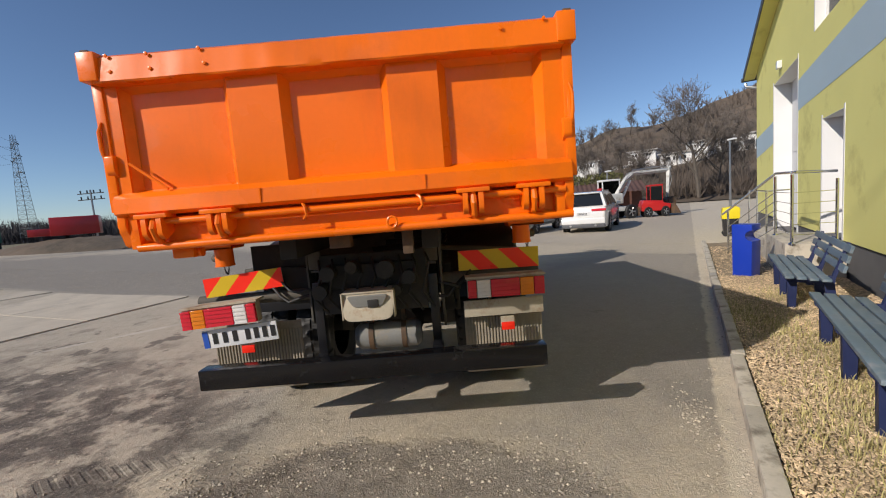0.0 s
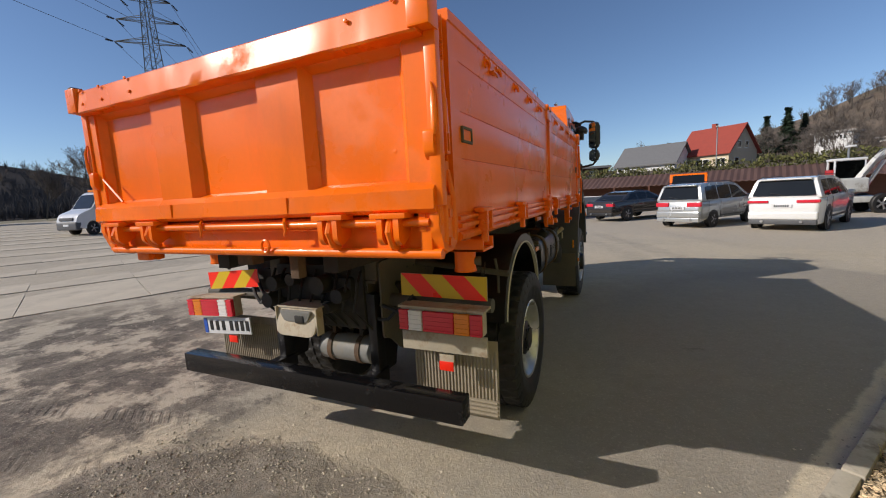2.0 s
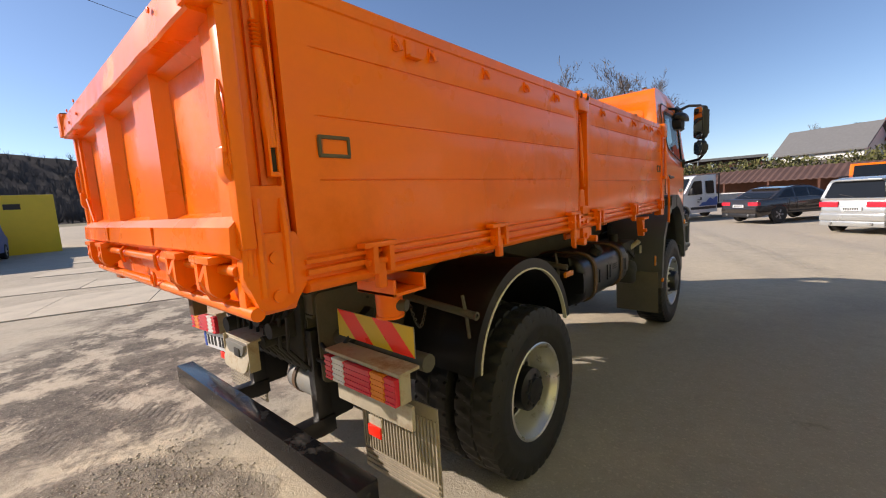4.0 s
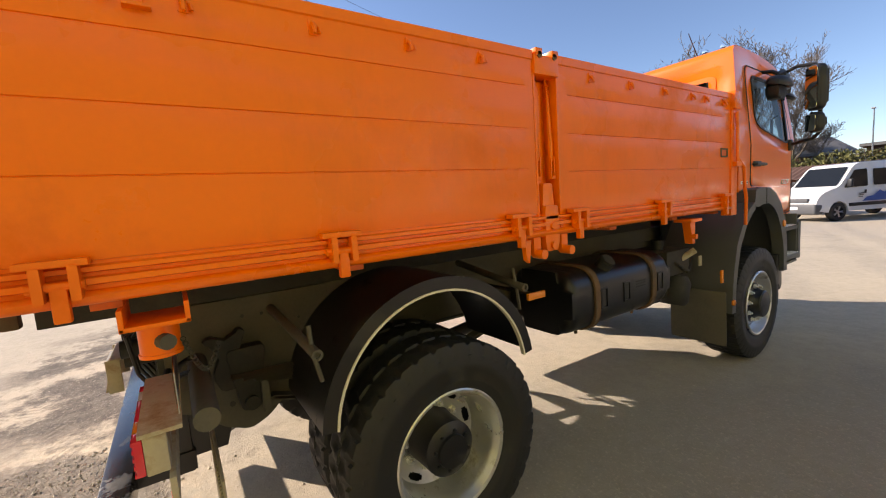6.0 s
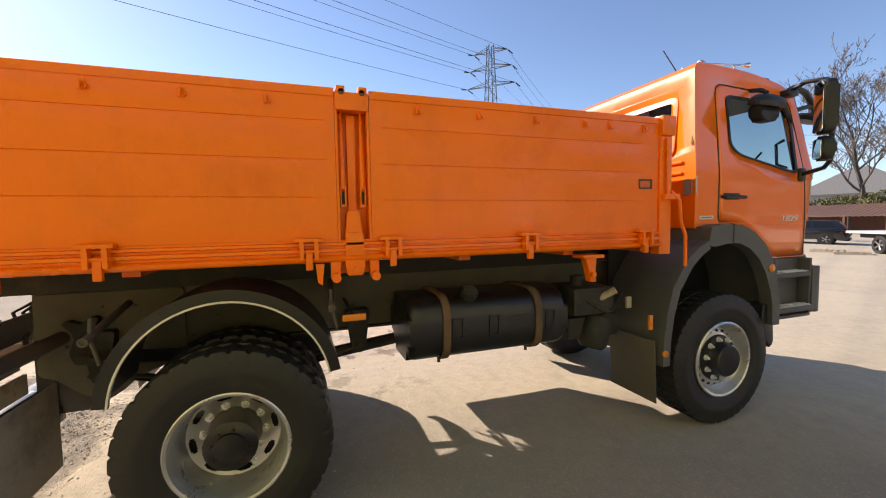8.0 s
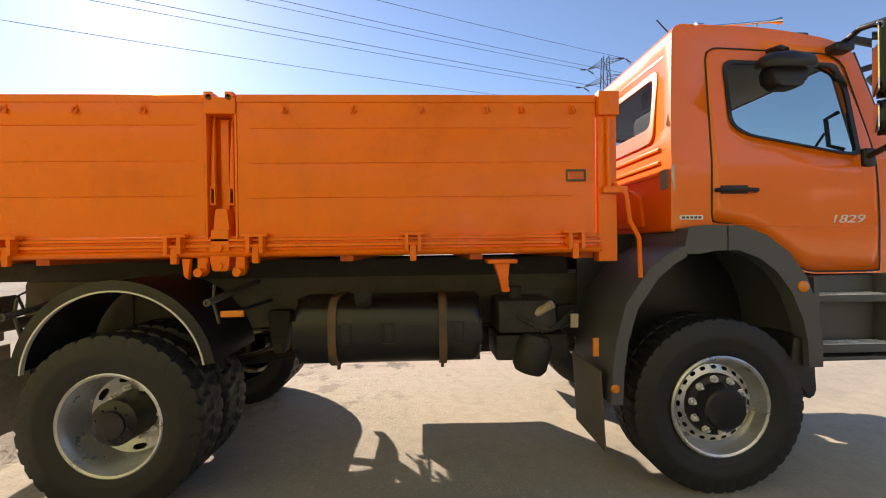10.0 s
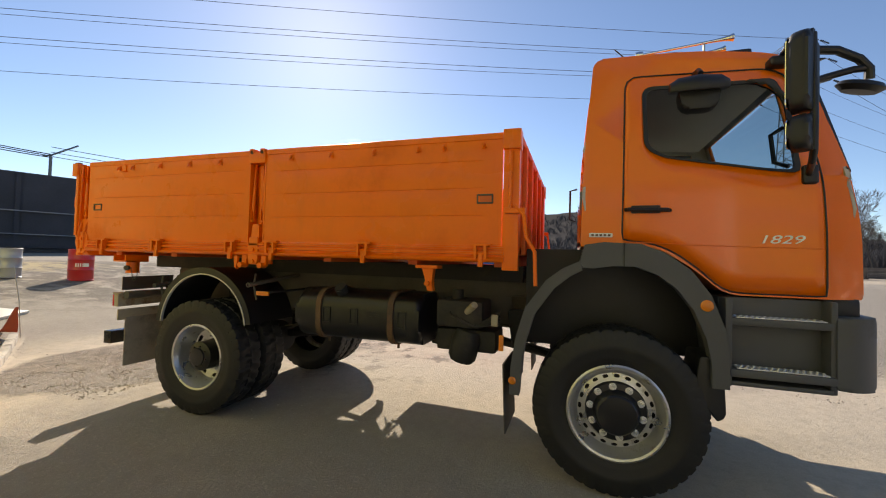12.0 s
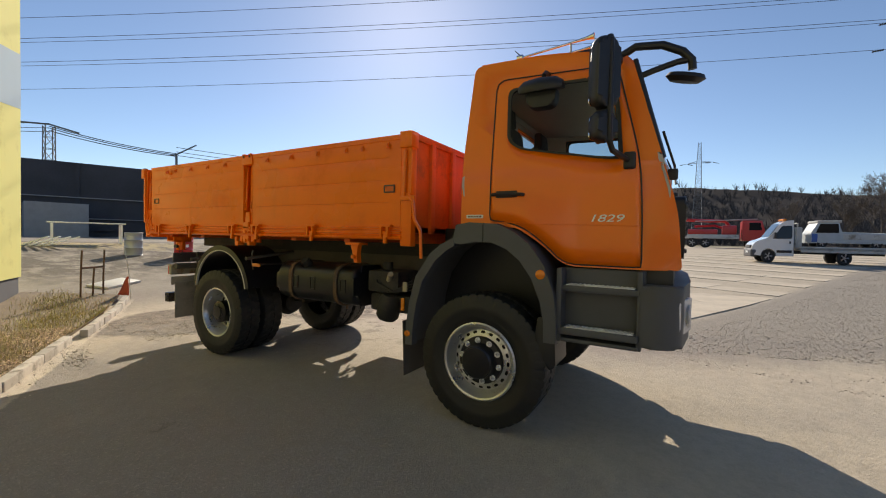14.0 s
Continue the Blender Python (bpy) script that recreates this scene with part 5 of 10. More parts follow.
for a in (-1, 1):
    bm = bm_new()
    w = [(a * 0.09, 2.29), (a * 0.845, 2.29), (a * 0.845, 2.80), (a * 0.09, 2.80)]
    wi = [(a * 0.11, 2.40), (a * 0.805, 2.40), (a * 0.805, 2.755), (a * 0.11, 2.755)]
    o, i2 = rounded(w, 0.07, 4), rounded(wi, 0.06, 4)
    f = lambda p, d: (p[0], 3.475 + (p[1] - 2.2) * 0.096 + d, p[1])
    rr = [[bm.verts.new(f(p, d)) for p in line] for line, d in ((i2, 0.01), (i2, -0.014), (o, -0.012), (o, 0.01))]
    for r0, r1 in zip(rr, rr[1:]):
        for k in range(len(o)):
            j = (k + 1) % len(o)
            bm.faces.new((r0[k], r0[j], r1[j], r1[k]))
    part("window_surround", bm, ORANGE_CAB, shell)
    bm = bm_new()
    bm.faces.new([bm.verts.new(f(p, -0.002)) for p in i2])
    pane = part("rear_pane", bm, CAB_GLASS, shell)
    pane.visible_shadow = False
    bm = bm_new()
    for k in range(9):
        z = 1.95 + 0.0135 * k
        box(bm, a * 0.985 - 0.03, a * 0.985 + 0.045, 3.462, 3.487, z, z + 0.007)
    box(bm, a * 0.985 - 0.033, a * 0.985 + 0.02, 3.468, 3.48, 1.94, 2.075, 0.004)
    part("corner_vent", bm, MACHINE_VENT, shell, "slatted pale grey corner vent")

DOOR = rounded([(3.755, 2.885), (4.60, 2.845), (4.70, 2.79), (4.865, 2.13), (4.885, 1.75), (4.89, 1.385), (4.36, 1.385), (4.22, 1.525), (4.06, 1.645), (3.92, 1.70), (3.745, 1.715)],
               [0.09, 0.05, 0.1, 0.2, 0.1, 0.02, 0.1, 0.1, 0.1, 0.1, 0.03], 5)


def resample(poly, n, start):
    pts = [Vector(p) for p in poly]
    k0 = min(range(len(pts)), key=lambda i: (pts[i] - Vector(start)).length)
    pts = pts[k0:] + pts[:k0]
    pts.append(pts[0])
    ln = [0]
    for a, b in zip(pts, pts[1:]):
        ln.append(ln[-1] + (b - a).length)
    out, j = [], 0
    for i in range(n):
        s = ln[-1] * i / n
        while ln[j + 1] < s:
            j += 1
        t = (s - ln[j]) / max(ln[j + 1] - ln[j], 1e-9)
        out.append(pts[j].lerp(pts[j + 1], t))
    return out


for a in (-1, 1):
    # door skin as a ring round the window, bellied a little
    bm = bm_new()
    N, rings_n = 96, 6
    o, i2 = resample(DOOR, N, (3.755, 2.885)), resample(WIN, N, (3.87, 2.79))
    rings = []
    for k in range(rings_n + 1):
        t = k / rings_n
        ring = []
        for p, q in zip(o, i2):
            c = p.lerp(q, t)
            belly = 0.0
            edge = -0.006 if k in (0,) else 0.0
            ring.append(bm.verts.new((a * (cab_x(c.y) + 0.006 + edge + belly), c.x, c.y)))
        rings.append(ring)
    for r0, r1 in zip(rings, rings[1:]):
        for k in range(N):
            j = (k + 1) % N
            bm.faces.new((r0[k], r0[j], r1[j], r1[k]))
    door = part("cab_door", bm, [ORANGE_CAB, SEAT], truck, "glossy orange cab door", smooth=40)
    sd = door.modifiers.new("thickness", "SOLIDIFY")
    sd.thickness, sd.offset, sd.material_offset = 0.025, -1, 1
    bm = bm_new()
    tube(bm, [(a * (cab_x(p.y) + 0.001), p.x, p.y) for p in o + o[:1]], 0.0055, 6)
    part("door_gap_seal", bm, INK, door)
    bm = bm_new()
    wi = resample(WIN, N, (3.87, 2.79))
    cw = Vector((4.27, 2.47))
    rows = [[bm.verts.new((a * (cab_x(p.y) + d), *(p.lerp(cw, t)))) for p in wi] for t, d in ((-0.02, 0.004), (-0.02, 0.014), (0.045, 0.012), (0.045, -0.01))]
    for r0, r1 in zip(rows, rows[1:]):
        for k in range(N):
            j = (k + 1) % N
            bm.faces.new((r0[k], r0[j], r1[j], r1[k]))
    part("window_seal", bm, BLACK_PLASTIC, door)
    bm = bm_new()
    bm.faces.new([bm.verts.new((a * (cab_x(p.y) + 0.001), p.x, p.y)) for p in wi])
    pane = part("door_pane", bm, CAB_GLASS, door)
    pane.visible_shadow = False
    bm = bm_new()
    tube(bm, [(a * 1.065, 3.765, 1.925), (a * 1.095, 3.78, 1.925), (a * 1.098, 3.90, 1.923), (a * 1.095, 4.02, 1.92), (a * 1.065, 4.035, 1.92)], 0.014, 8)
    box(bm, min(a * 1.06, a * 1.072), max(a * 1.06, a * 1.072), 3.80, 3.98, 1.90, 1.955, 0.006)
    part("door_handle", bm, BLACK_PLASTIC, door, "black pull handle")
    bm = bm_new()
    prism(bm, rounded([(3.53, 1.735), (3.685, 1.735), (3.685, 1.765), (3.53, 1.765)], 0.006, 2), min(a * 1.05, a * 1.06), max(a * 1.05, a * 1.06), "x", 0.002)
    bd = part("cab_badge", bm, WHITE_PAINT, shell)
    bm = bm_new()
    for k in range(5):
        box(bm, min(a * 1.06, a * 1.062), max(a * 1.06, a * 1.062), 3.545 + 0.027 * k, 3.563 + 0.027 * k, 1.743, 1.757)
    part("badge_bars", bm, RUST, bd)
    # model number on the door
    me = text_mesh("1829", 0.088, 0.003, 0.25)
    me.materials.append(LETTER_SILVER)
    num = shared("model_number", me, door, (pose(1.064, 4.530, 1.705, 90, 0, 90) if a > 0 else pose(-1.064, 4.80, 1.71, 90, 0, -90)) @ Matrix.Diagonal((1.34, 0.84, 1, 1)), "silver raised lettering")
    # crease along the door
    bm = bm_new()
    tube(bm, [(a * 1.062, 3.76, 1.655 + 0.05), (a * 1.063, 4.3, 1.685), (a * 1.058, 4.87, 1.675)], 0.004, 6)
    part("door_crease", bm, ORANGE_CAB, door)
    # mirrors on their arm
    bm = bm_new()
    tube(bm, [(a * 0.99, 4.66, 2.875), (a * 1.15, 4.66, 2.93), (a * 1.29, 4.68, 2.91), (a * 1.325, 4.69, 2.88), (a * 1.335, 4.695, 2.40), (a * 1.33, 4.695, 2.22), (a * 1.28, 4.71, 2.165), (a * 1.06, 4.79, 2.13)], 0.019, 10)
    arm = part("mirror_arm", bm, BLACK_PLASTIC, truck)
    bm = bm_new()
    box(bm, a * 1.02 - 0.05, a * 1.02 + 0.05, 4.59, 4.72, 2.835, 2.895, 0.02, 3)
    part("arm_mount", bm, BLACK_PLASTIC, arm)
    bm = bm_new()
    box(bm, a * 1.055 - 0.035, a * 1.055 + 0.035, 4.755, 4.835, 2.07, 2.19, 0.02, 3)
    part("arm_mount", bm, BLACK_PLASTIC, arm)
    for z0, z1, w in ((2.44, 2.90, 0.090), (2.215, 2.425, 0.080)):
        turn = pose(a * 1.31, 4.65, 0, 0, 0, -a * 40) @ pose(-a * 1.375, -4.65, 0)
        bm = bm_new()
        prism(bm, rounded([(a * 1.375 - w, z0), (a * 1.375 + w, z0), (a * 1.375 + w * 0.95, z1), (a * 1.375 - w * 0.95, z1)], 0.07, 6), 4.602, 4.70, "y", 0.042, 5)
        bm.transform(turn)
        hs = part("mirror_housing", bm, BLACK_PLASTIC, arm)
        bm = bm_new()
        prism(bm, rounded([(a * 1.375 - w * 0.86, z0 + 0.02), (a * 1.375 + w * 0.86, z0 + 0.02), (a * 1.375 + w * 0.82, z1 - 0.02), (a * 1.375 - w * 0.82, z1 - 0.02)], 0.035, 5), 4.594, 4.60, "y")
        bm.transform(turn)
        part("mirror_glass", bm, MIRROR_GLASS, hs)

# ramp mirror over the camera-side door window
bm = bm_new()
lathe(bm, [(0, -0.175), (0.05, -0.165), (0.085, -0.12), (0.10, 0.0), (0.085, 0.12), (0.05, 0.165), (0, 0.175)], (0, 0, 0), (0, 1, 0), 20)
for v in bm.verts:
    v.co.z = max(v.co.z, -0.02) * 0.85
    v.co = pose(1.14, 4.175, 2.70, 0, 14, 0) @ v.co
prism(bm, rounded([(4.055, 2.70), (4.30, 2.70), (4.28, 2.56), (4.085, 2.56)], 0.04, 4), 1.06, 1.17, "x", 0.03, 3)
tube(bm, [(0.98, 4.19, 2.86), (1.08, 4.19, 2.84), (1.13, 4.19, 2.80)], 0.018, 8)
rm = part("ramp_mirror", bm, BLACK_PLASTIC, truck, "black kerb mirror over the door window")
# front mirror on its long bow
bm = bm_new()
tube(bm, [(0.97, 4.70, 2.90), (0.98, 4.80, 2.945), (0.97, 4.97, 2.925), (0.95, 5.09, 2.865), (0.94, 5.145, 2.80), (0.93, 5.15, 2.74)], 0.027, 10)
tube(bm, [(0.97, 4.78, 2.72), (0.96, 4.92, 2.765), (0.95, 5.06, 2.80), (0.94, 5.13, 2.805)], 0.021, 10)
fm = part("front_mirror_arm", bm, BLACK_PLASTIC, truck)
bm = bm_new()
lathe(bm, [(0, -0.035), (0.09, -0.03), (0.125, 0.0), (0.11, 0.025), (0, 0.035)], (0, 0, 0), (0.15, 0.25, 1), 22)
for v in bm.verts:
    v.co = Vector((v.co.x * 0.8, v.co.y, v.co.z)) + Vector((0.92, 5.11, 2.695))
part("front_mirror", bm, BLACK_PLASTIC, fm)

# windscreen, A pillar trim, front details
bm = bm_new()
f = lambda x, z: (x, 4.785 + (2.87 - z) * 0.300 + 0.035 * (1 - (x / 0.95) ** 2), z)
grid = [[bm.verts.new(f(-0.95 + 1.9 * i / 10, 2.13 + 0.71 * j / 4)) for i in range(11)] for j in range(5)]
for j in range(4):
    for i in range(10):
        bm.faces.new((grid[j][i], grid[j][i + 1], grid[j + 1][i + 1], grid[j + 1][i]))
ws = part("windscreen", bm, CAB_GLASS, truck, "clear curved windscreen")
ws.visible_shadow = False
for a in (-1, 1):
    bm = bm_new()
    tube(bm, [(a * 0.965, 4.80, 2.86), (a * 0.995, 4.892, 2.50), (a * 1.015, 4.985, 2.14)], 0.04, 8, radii=[0.018, 0.026, 0.034])
    part("pillar_trim", bm, BLACK_PLASTIC, ws)
    bm = bm_new()
    tube(bm, [(a * 0.25, 5.07, 2.12), (a * 0.32, 5.06, 2.20), (a * 0.60, 4.98, 2.42)], 0.010, 6)
    box(bm, a * 0.78 - 0.03, a * 0.78 + 0.03, 5.02, 5.09, 2.02, 2.10, 0.015)
    part("wiper", bm, BLACK_PLASTIC, ws)
bm = bm_new()
prism(bm, rounded([(-0.80, 1.45), (0.80, 1.45), (0.83, 1.90), (-0.83, 1.90)], 0.06, 4), 5.02, 5.145, "y", 0.015)
part("front_grille", bm, BLACK_PLASTIC, truck)
bm = bm_new()
box(bm, -0.98, 0.98, 4.85, 5.09, 1.20, 1.38, 0.03)
part("cab_skirt", bm, BLACK_PLASTIC, truck)
bm = bm_new()
for k in range(6):
    box(bm, -0.76, 0.76, 5.135, 5.16, 1.49 + 0.065 * k, 1.52 + 0.065 * k, 0.006)
part("grille_slat", bm, PLASTIC, truck)

# roof: twin horns, marker lamp, aerial
for xh in (0.77, 0.60):
    bm = bm_new()
    lathe(bm, [(0, -0.01), (0.026, -0.005), (0.030, 0.02), (0.026, 0.045), (0.009, 0.055), (0.009, 0.30), (0.010, 0.50), (0.014, 0.57), (0.021, 0.61), (0.028, 0.63), (0.025, 0.634), (0.010, 0.59)], (xh, 3.85, 3.135), (0, 1, 0.085), 18)
    horn = part("air_horn", bm, CHROME, truck, "chrome roof air horn")
    bm = bm_new()
    cyl(bm, (xh, 3.87, 3.03), (xh, 3.87, 3.14), 0.012, 8)
    cyl(bm, (xh, 4.30, 3.0), (xh, 4.30, 3.17), 0.008, 8)
    part("horn_foot", bm, STEEL, horn)
for a in (-1, 1):
    bm = bm_new()
    box(bm, a * 0.90 - 0.035, a * 0.90 + 0.035, 4.36, 4.54, 2.965, 3.025, 0.022, 3)
    part("roof_marker", bm, BLACK_PLASTIC, truck)
bm = bm_new()
tube(bm, [(0.50, 4.02, 3.03), (0.50, 3.72, 3.34)], 0.005, 6)
part("aerial", bm, BLACK_PLASTIC, truck)
bm = bm_new()
tube(bm, [(-1.02, 3.43, 2.05), (-1.02, 3.36, 2.07), (-1.02, 3.36, 2.42), (-1.02, 3.44, 2.44)], 0.012, 8)
part("grab_rail", bm, BLACK_PLASTIC, truck)

# inside the cab
for z0, z1 in ((1.70, 2.28), (2.81, 2.96)):
    bm = bm_new()
    y0 = 3.52 + max(0.0, z0 - 2.2) * 0.096
    box(bm, -0.95, 0.95, y0, y0 + 0.02, z0, z1)
    part("rear_lining", bm, HEADLINER if z0 > 2 else SEAT, truck)
for a in (-1, 1):
    bm = bm_new()
    prism(bm, rounded([(3.60, 1.68), (4.80, 1.68), (4.76, 2.10), (4.60, 2.13), (3.99, 2.25), (3.62, 2.32)], 0.03, 3), min(a * 0.985, a * 1.005), max(a * 0.985, a * 1.005), "x")
    part("door_lining", bm, SEAT, truck)
    bm = bm_new()
    prism(bm, rounded([(3.60, 2.82), (4.68, 2.80), (4.66, 2.88), (3.62, 2.95)], 0.01, 2), min(a * 0.935, a * 0.945), max(a * 0.935, a * 0.945), "x")
    part("roof_lining", bm, HEADLINER, truck)
    bm = bm_new()
    prism(bm, rounded([(3.60, 2.25), (3.86, 2.30), (3.86, 2.84), (3.66, 2.90)], 0.02, 2), min(a * 0.945, a * 0.955), max(a * 0.945, a * 0.955), "x")
    part("pillar_lining", bm, HEADLINER, truck)
bm = bm_new()
box(bm, -0.98, 0.98, 3.52, 4.70, 1.62, 1.70)
part("cab_floor", bm, BLACK_PLASTIC, truck)
bm = bm_new()
prism(bm, rounded([(3.60, 2.86), (4.70, 2.80), (4.70, 2.84), (4.2, 2.97), (3.62, 2.99)], 0.02, 2), -0.93, 0.93, "x")
part("headliner", bm, HEADLINER, truck)
bm = bm_new()
prism(bm, rounded([(4.60, 1.70), (5.0, 1.70), (4.98, 2.09), (4.82, 2.13), (4.66, 2.05)], 0.05, 3), -0.98, 0.98, "x")
part("dashboard", bm, BLACK_PLASTIC, truck)
for a in (-1, 1):
    bm = bm_new()
    box(bm, a * 0.55 - 0.25, a * 0.55 + 0.25, 3.78, 4.28, 1.95, 2.10, 0.05, 3)
    box(bm, a * 0.55 - 0.2, a * 0.55 + 0.2, 3.85, 4.2, 1.70, 1.95, 0.03)
    seat = part("cab_seat", bm, SEAT, truck)
    bm = bm_new()
    prism(bm, rounded([(3.68, 2.05), (3.82, 2.05), (3.74, 2.62), (3.62, 2.62)], 0.05, 4), a * 0.55 - 0.24, a * 0.55 + 0.24, "x", 0.04, 3)
    prism(bm, rounded([(3.63, 2.62), (3.73, 2.62), (3.71, 2.80), (3.63, 2.80)], 0.03, 3), a * 0.55 - 0.13, a * 0.55 + 0.13, "x", 0.03, 3)
    part("seat_back", bm, SEAT, seat)
bm = bm_new()
tube(bm, [(-0.55 + 0.22 * math.cos(k * math.pi / 12), 4.56 + 0.22 * math.sin(k * math.pi / 12) * 0.35, 2.22 + 0.22 * math.sin(k * math.pi / 12) * 0.9) for k in range(25)], 0.016, 8)
cyl(bm, (-0.55, 4.56, 2.22), (-0.55, 4.75, 2.0), 0.04, 10)
box(bm, -0.75, -0.35, 4.55, 4.57, 2.20, 2.24, 0.008)
part("steering_wheel", bm, BLACK_PLASTIC, truck)
bm = bm_new()
tube(bm, [(0.99, 4.72, 2.2), (0.94, 4.66, 2.24), (0.94, 4.64, 2.42), (0.97, 4.70, 2.46)], 0.014, 8)
part("pillar_grip", bm, BLACK_PLASTIC, truck)


# ---- ground ----
def smooth01(t):
    t = min(max(t, 0.0), 1.0)
    return t * t * (3 - 2 * t)


def rise(y):
    """The far end of the yard climbs towards the railway."""
    return min(0.13 * max(0.0, -4.2 - y), 1.1)


def gz(x, y):
    """Height of the yard: level by the truck, rising gently to the far side, dug up a little behind it."""
    z = 0.030 * max(0.0, min(-9.0 - x, 42.0)) + rise(y)
    if math.hypot(x, y) < 30:
        z += 0.010 * noise.noise(Vector((x * 0.8, y * 0.8, 0))) * smooth01((30 - math.hypot(x, y)) / 10)
    d = math.hypot((x - 0.3) / 1.8, (y + 2.3) / 0.7)
    if d < 1.6:
        z += 0.03 * smooth01(1.6 - d) * (0.4 + noise.noise(Vector((x * 3, y * 3, 5)))) - 0.015 * smooth01(1.6 - d)
    return z


def axis_steps(near, far, step, grow):
    v, s, out = 0.0, step, [0.0]
    while v < far:
        if v > near:
            s *= grow
        v += s
        out.append(v)
    return sorted({-q for q in out} | set(out))


def node_math(n, l, op, a, b=None, c=None):
    m = n.new("ShaderNodeMath")
    m.operation = op
    for k, v in enumerate((a, b, c)):
        if v is None:
            continue
        if isinstance(v, (int, float)):
            m.inputs[k].default_value = v
        else:
            l.new(v, m.inputs[k])
    return m.outputs[0]


def ground_mat():
    m = bpy.data.materials.new("yard_asphalt_and_dust")
    m.use_nodes = True
    n, l = m.node_tree.nodes, m.node_tree.links
    b = n["Principled BSDF"]
    co = n.new("ShaderNodeTexCoord").outputs["Object"]

    def tex(scale, detail=6, rough=0.6, vec=co):
        t = n.new("ShaderNodeTexNoise")
        t.inputs["Scale"].default_value, t.inputs["Detail"].default_value, t.inputs["Roughness"].default_value = scale, detail, rough
        l.new(vec, t.inputs["Vector"])
        return t.outputs["Fac"]

    def rng(v, a, c, lo=0.0, hi=1.0):
        r = n.new("ShaderNodeMapRange")
        r.inputs["From Min"].default_value, r.inputs["From Max"].default_value = a, c
        r.inputs["To Min"].default_value, r.inputs["To Max"].default_value = lo, hi
        l.new(v, r.inputs["Value"])
        return r.outputs[0]

    def mixc(fac, a, c):
        x = n.new("ShaderNodeMix")
        x.data_type = "RGBA"
        l.new(fac, x.inputs["Factor"])
        for key, v in (("A", a), ("B", c)):
            if isinstance(v, tuple):
                x.inputs[key].default_value = (*v, 1)
            else:
                l.new(v, x.inputs[key])
        return x.outputs["Result"]

    sep = n.new("ShaderNodeSeparateXYZ")
    l.new(co, sep.inputs[0])
    px, py = sep.outputs[0], sep.outputs[1]
    edge = node_math(n, l, "MULTIPLY_ADD", tex(0.7, 8, 0.7), 3.0, -1.5)
    edge_fine = node_math(n, l, "MULTIPLY_ADD", tex(2.2, 8, 0.75), 1.0, -0.5)

    def blob(cx, cy, rx, ry, ang, soft=0.5, wob=0.35):
        ca, sa = math.cos(radians(ang)), math.sin(radians(ang))
        dx, dy = node_math(n, l, "SUBTRACT", px, cx), node_math(n, l, "SUBTRACT", py, cy)
        u = node_math(n, l, "ADD", node_math(n, l, "MULTIPLY", dx, ca / rx), node_math(n, l, "MULTIPLY", dy, sa / rx))
        v = node_math(n, l, "ADD", node_math(n, l, "MULTIPLY", dx, -sa / ry), node_math(n, l, "MULTIPLY", dy, ca / ry))
        d = node_math(n, l, "SQRT", node_math(n, l, "ADD", node_math(n, l, "MULTIPLY", u, u), node_math(n, l, "MULTIPLY", v, v)))
        d = node_math(n, l, "ADD", d, node_math(n, l, "MULTIPLY", edge, wob))
        return rng(d, 1.0 + soft / 2, 1.0 - soft / 2)

    def half(cx, cy, nx, ny, soft=0.3, wob=0.35):
        d = node_math(n, l, "ADD", node_math(n, l, "MULTIPLY", node_math(n, l, "SUBTRACT", px, cx), nx), node_math(n, l, "MULTIPLY", node_math(n, l, "SUBTRACT", py, cy), ny))
        d = node_math(n, l, "ADD", d, node_math(n, l, "MULTIPLY", edge_fine, wob))
        return rng(d, -soft / 2, soft / 2)

    grain, grit, big, mid = tex(140, 3), tex(38, 6, 0.7), tex(0.35, 6), tex(1.9, 8, 0.7)
    col = mixc(rng(mid, 0.35, 0.65), (0.43, 0.375, 0.295), (0.52, 0.45, 0.35))
    col = mixc(rng(big, 0.42, 0.60), col, (0.52, 0.45, 0.345))
    # pale trodden dust behind and under the truck
    dust = node_math(n, l, "MULTIPLY", blob(-0.4, -1.2, 4.2, 2.6, 10, 0.7), rng(mid, 0.30, 0.52))
    col = mixc(dust, col, (0.63, 0.53, 0.395))
    col = mixc(node_math(n, l, "MULTIPLY", blob(-1.8, 2.0, 3.0, 4.0, 0, 0.5), rng(mid, 0.30, 0.50)), col, (0.52, 0.45, 0.345))
    tan = node_math(n, l, "MULTIPLY", blob(0.6, -1.65, 2.5, 0.75, 4, 0.4, 0.5), rng(mid, 0.33, 0.46))
    col = mixc(tan, col, (0.68, 0.565, 0.41))
    # dark churned earth beside it
    churn = tex(1.25, 9, 0.70)
    mud = node_math(n, l, "MULTIPLY", blob(-4.2, -0.9, 3.3, 2.0, -22, 0.6, 0.7), rng(churn, 0.44, 0.52))
    col = mixc(mud, col, mixc(rng(tex(7, 7, 0.75), 0.40, 0.62), (0.092, 0.076, 0.062), (0.19, 0.160, 0.128)))
    damp = node_math(n, l, "MULTIPLY", blob(-3.6, 0.5, 3.6, 2.3, -25, 0.7, 0.6), rng(tex(2.3, 8, 0.66), 0.545, 0.60))
    col = mixc(damp, col, (0.20, 0.17, 0.135))
    mud2 = blob(-0.05, -2.45, 1.55, 1.25, 0, 0.09, 0.20)
    col = mixc(mud2, col, mixc(rng(tex(4.5, 8, 0.8), 0.40, 0.60), (0.165, 0.135, 0.106), (0.35, 0.295, 0.23)))
    line = node_math(n, l, "MULTIPLY", blob(-4.7, 2.3, 0.95, 0.07, 37, 0.6, 0.25), rng(mid, 0.40, 0.55))
    col = mixc(line, col, (0.62, 0.56, 0.46))
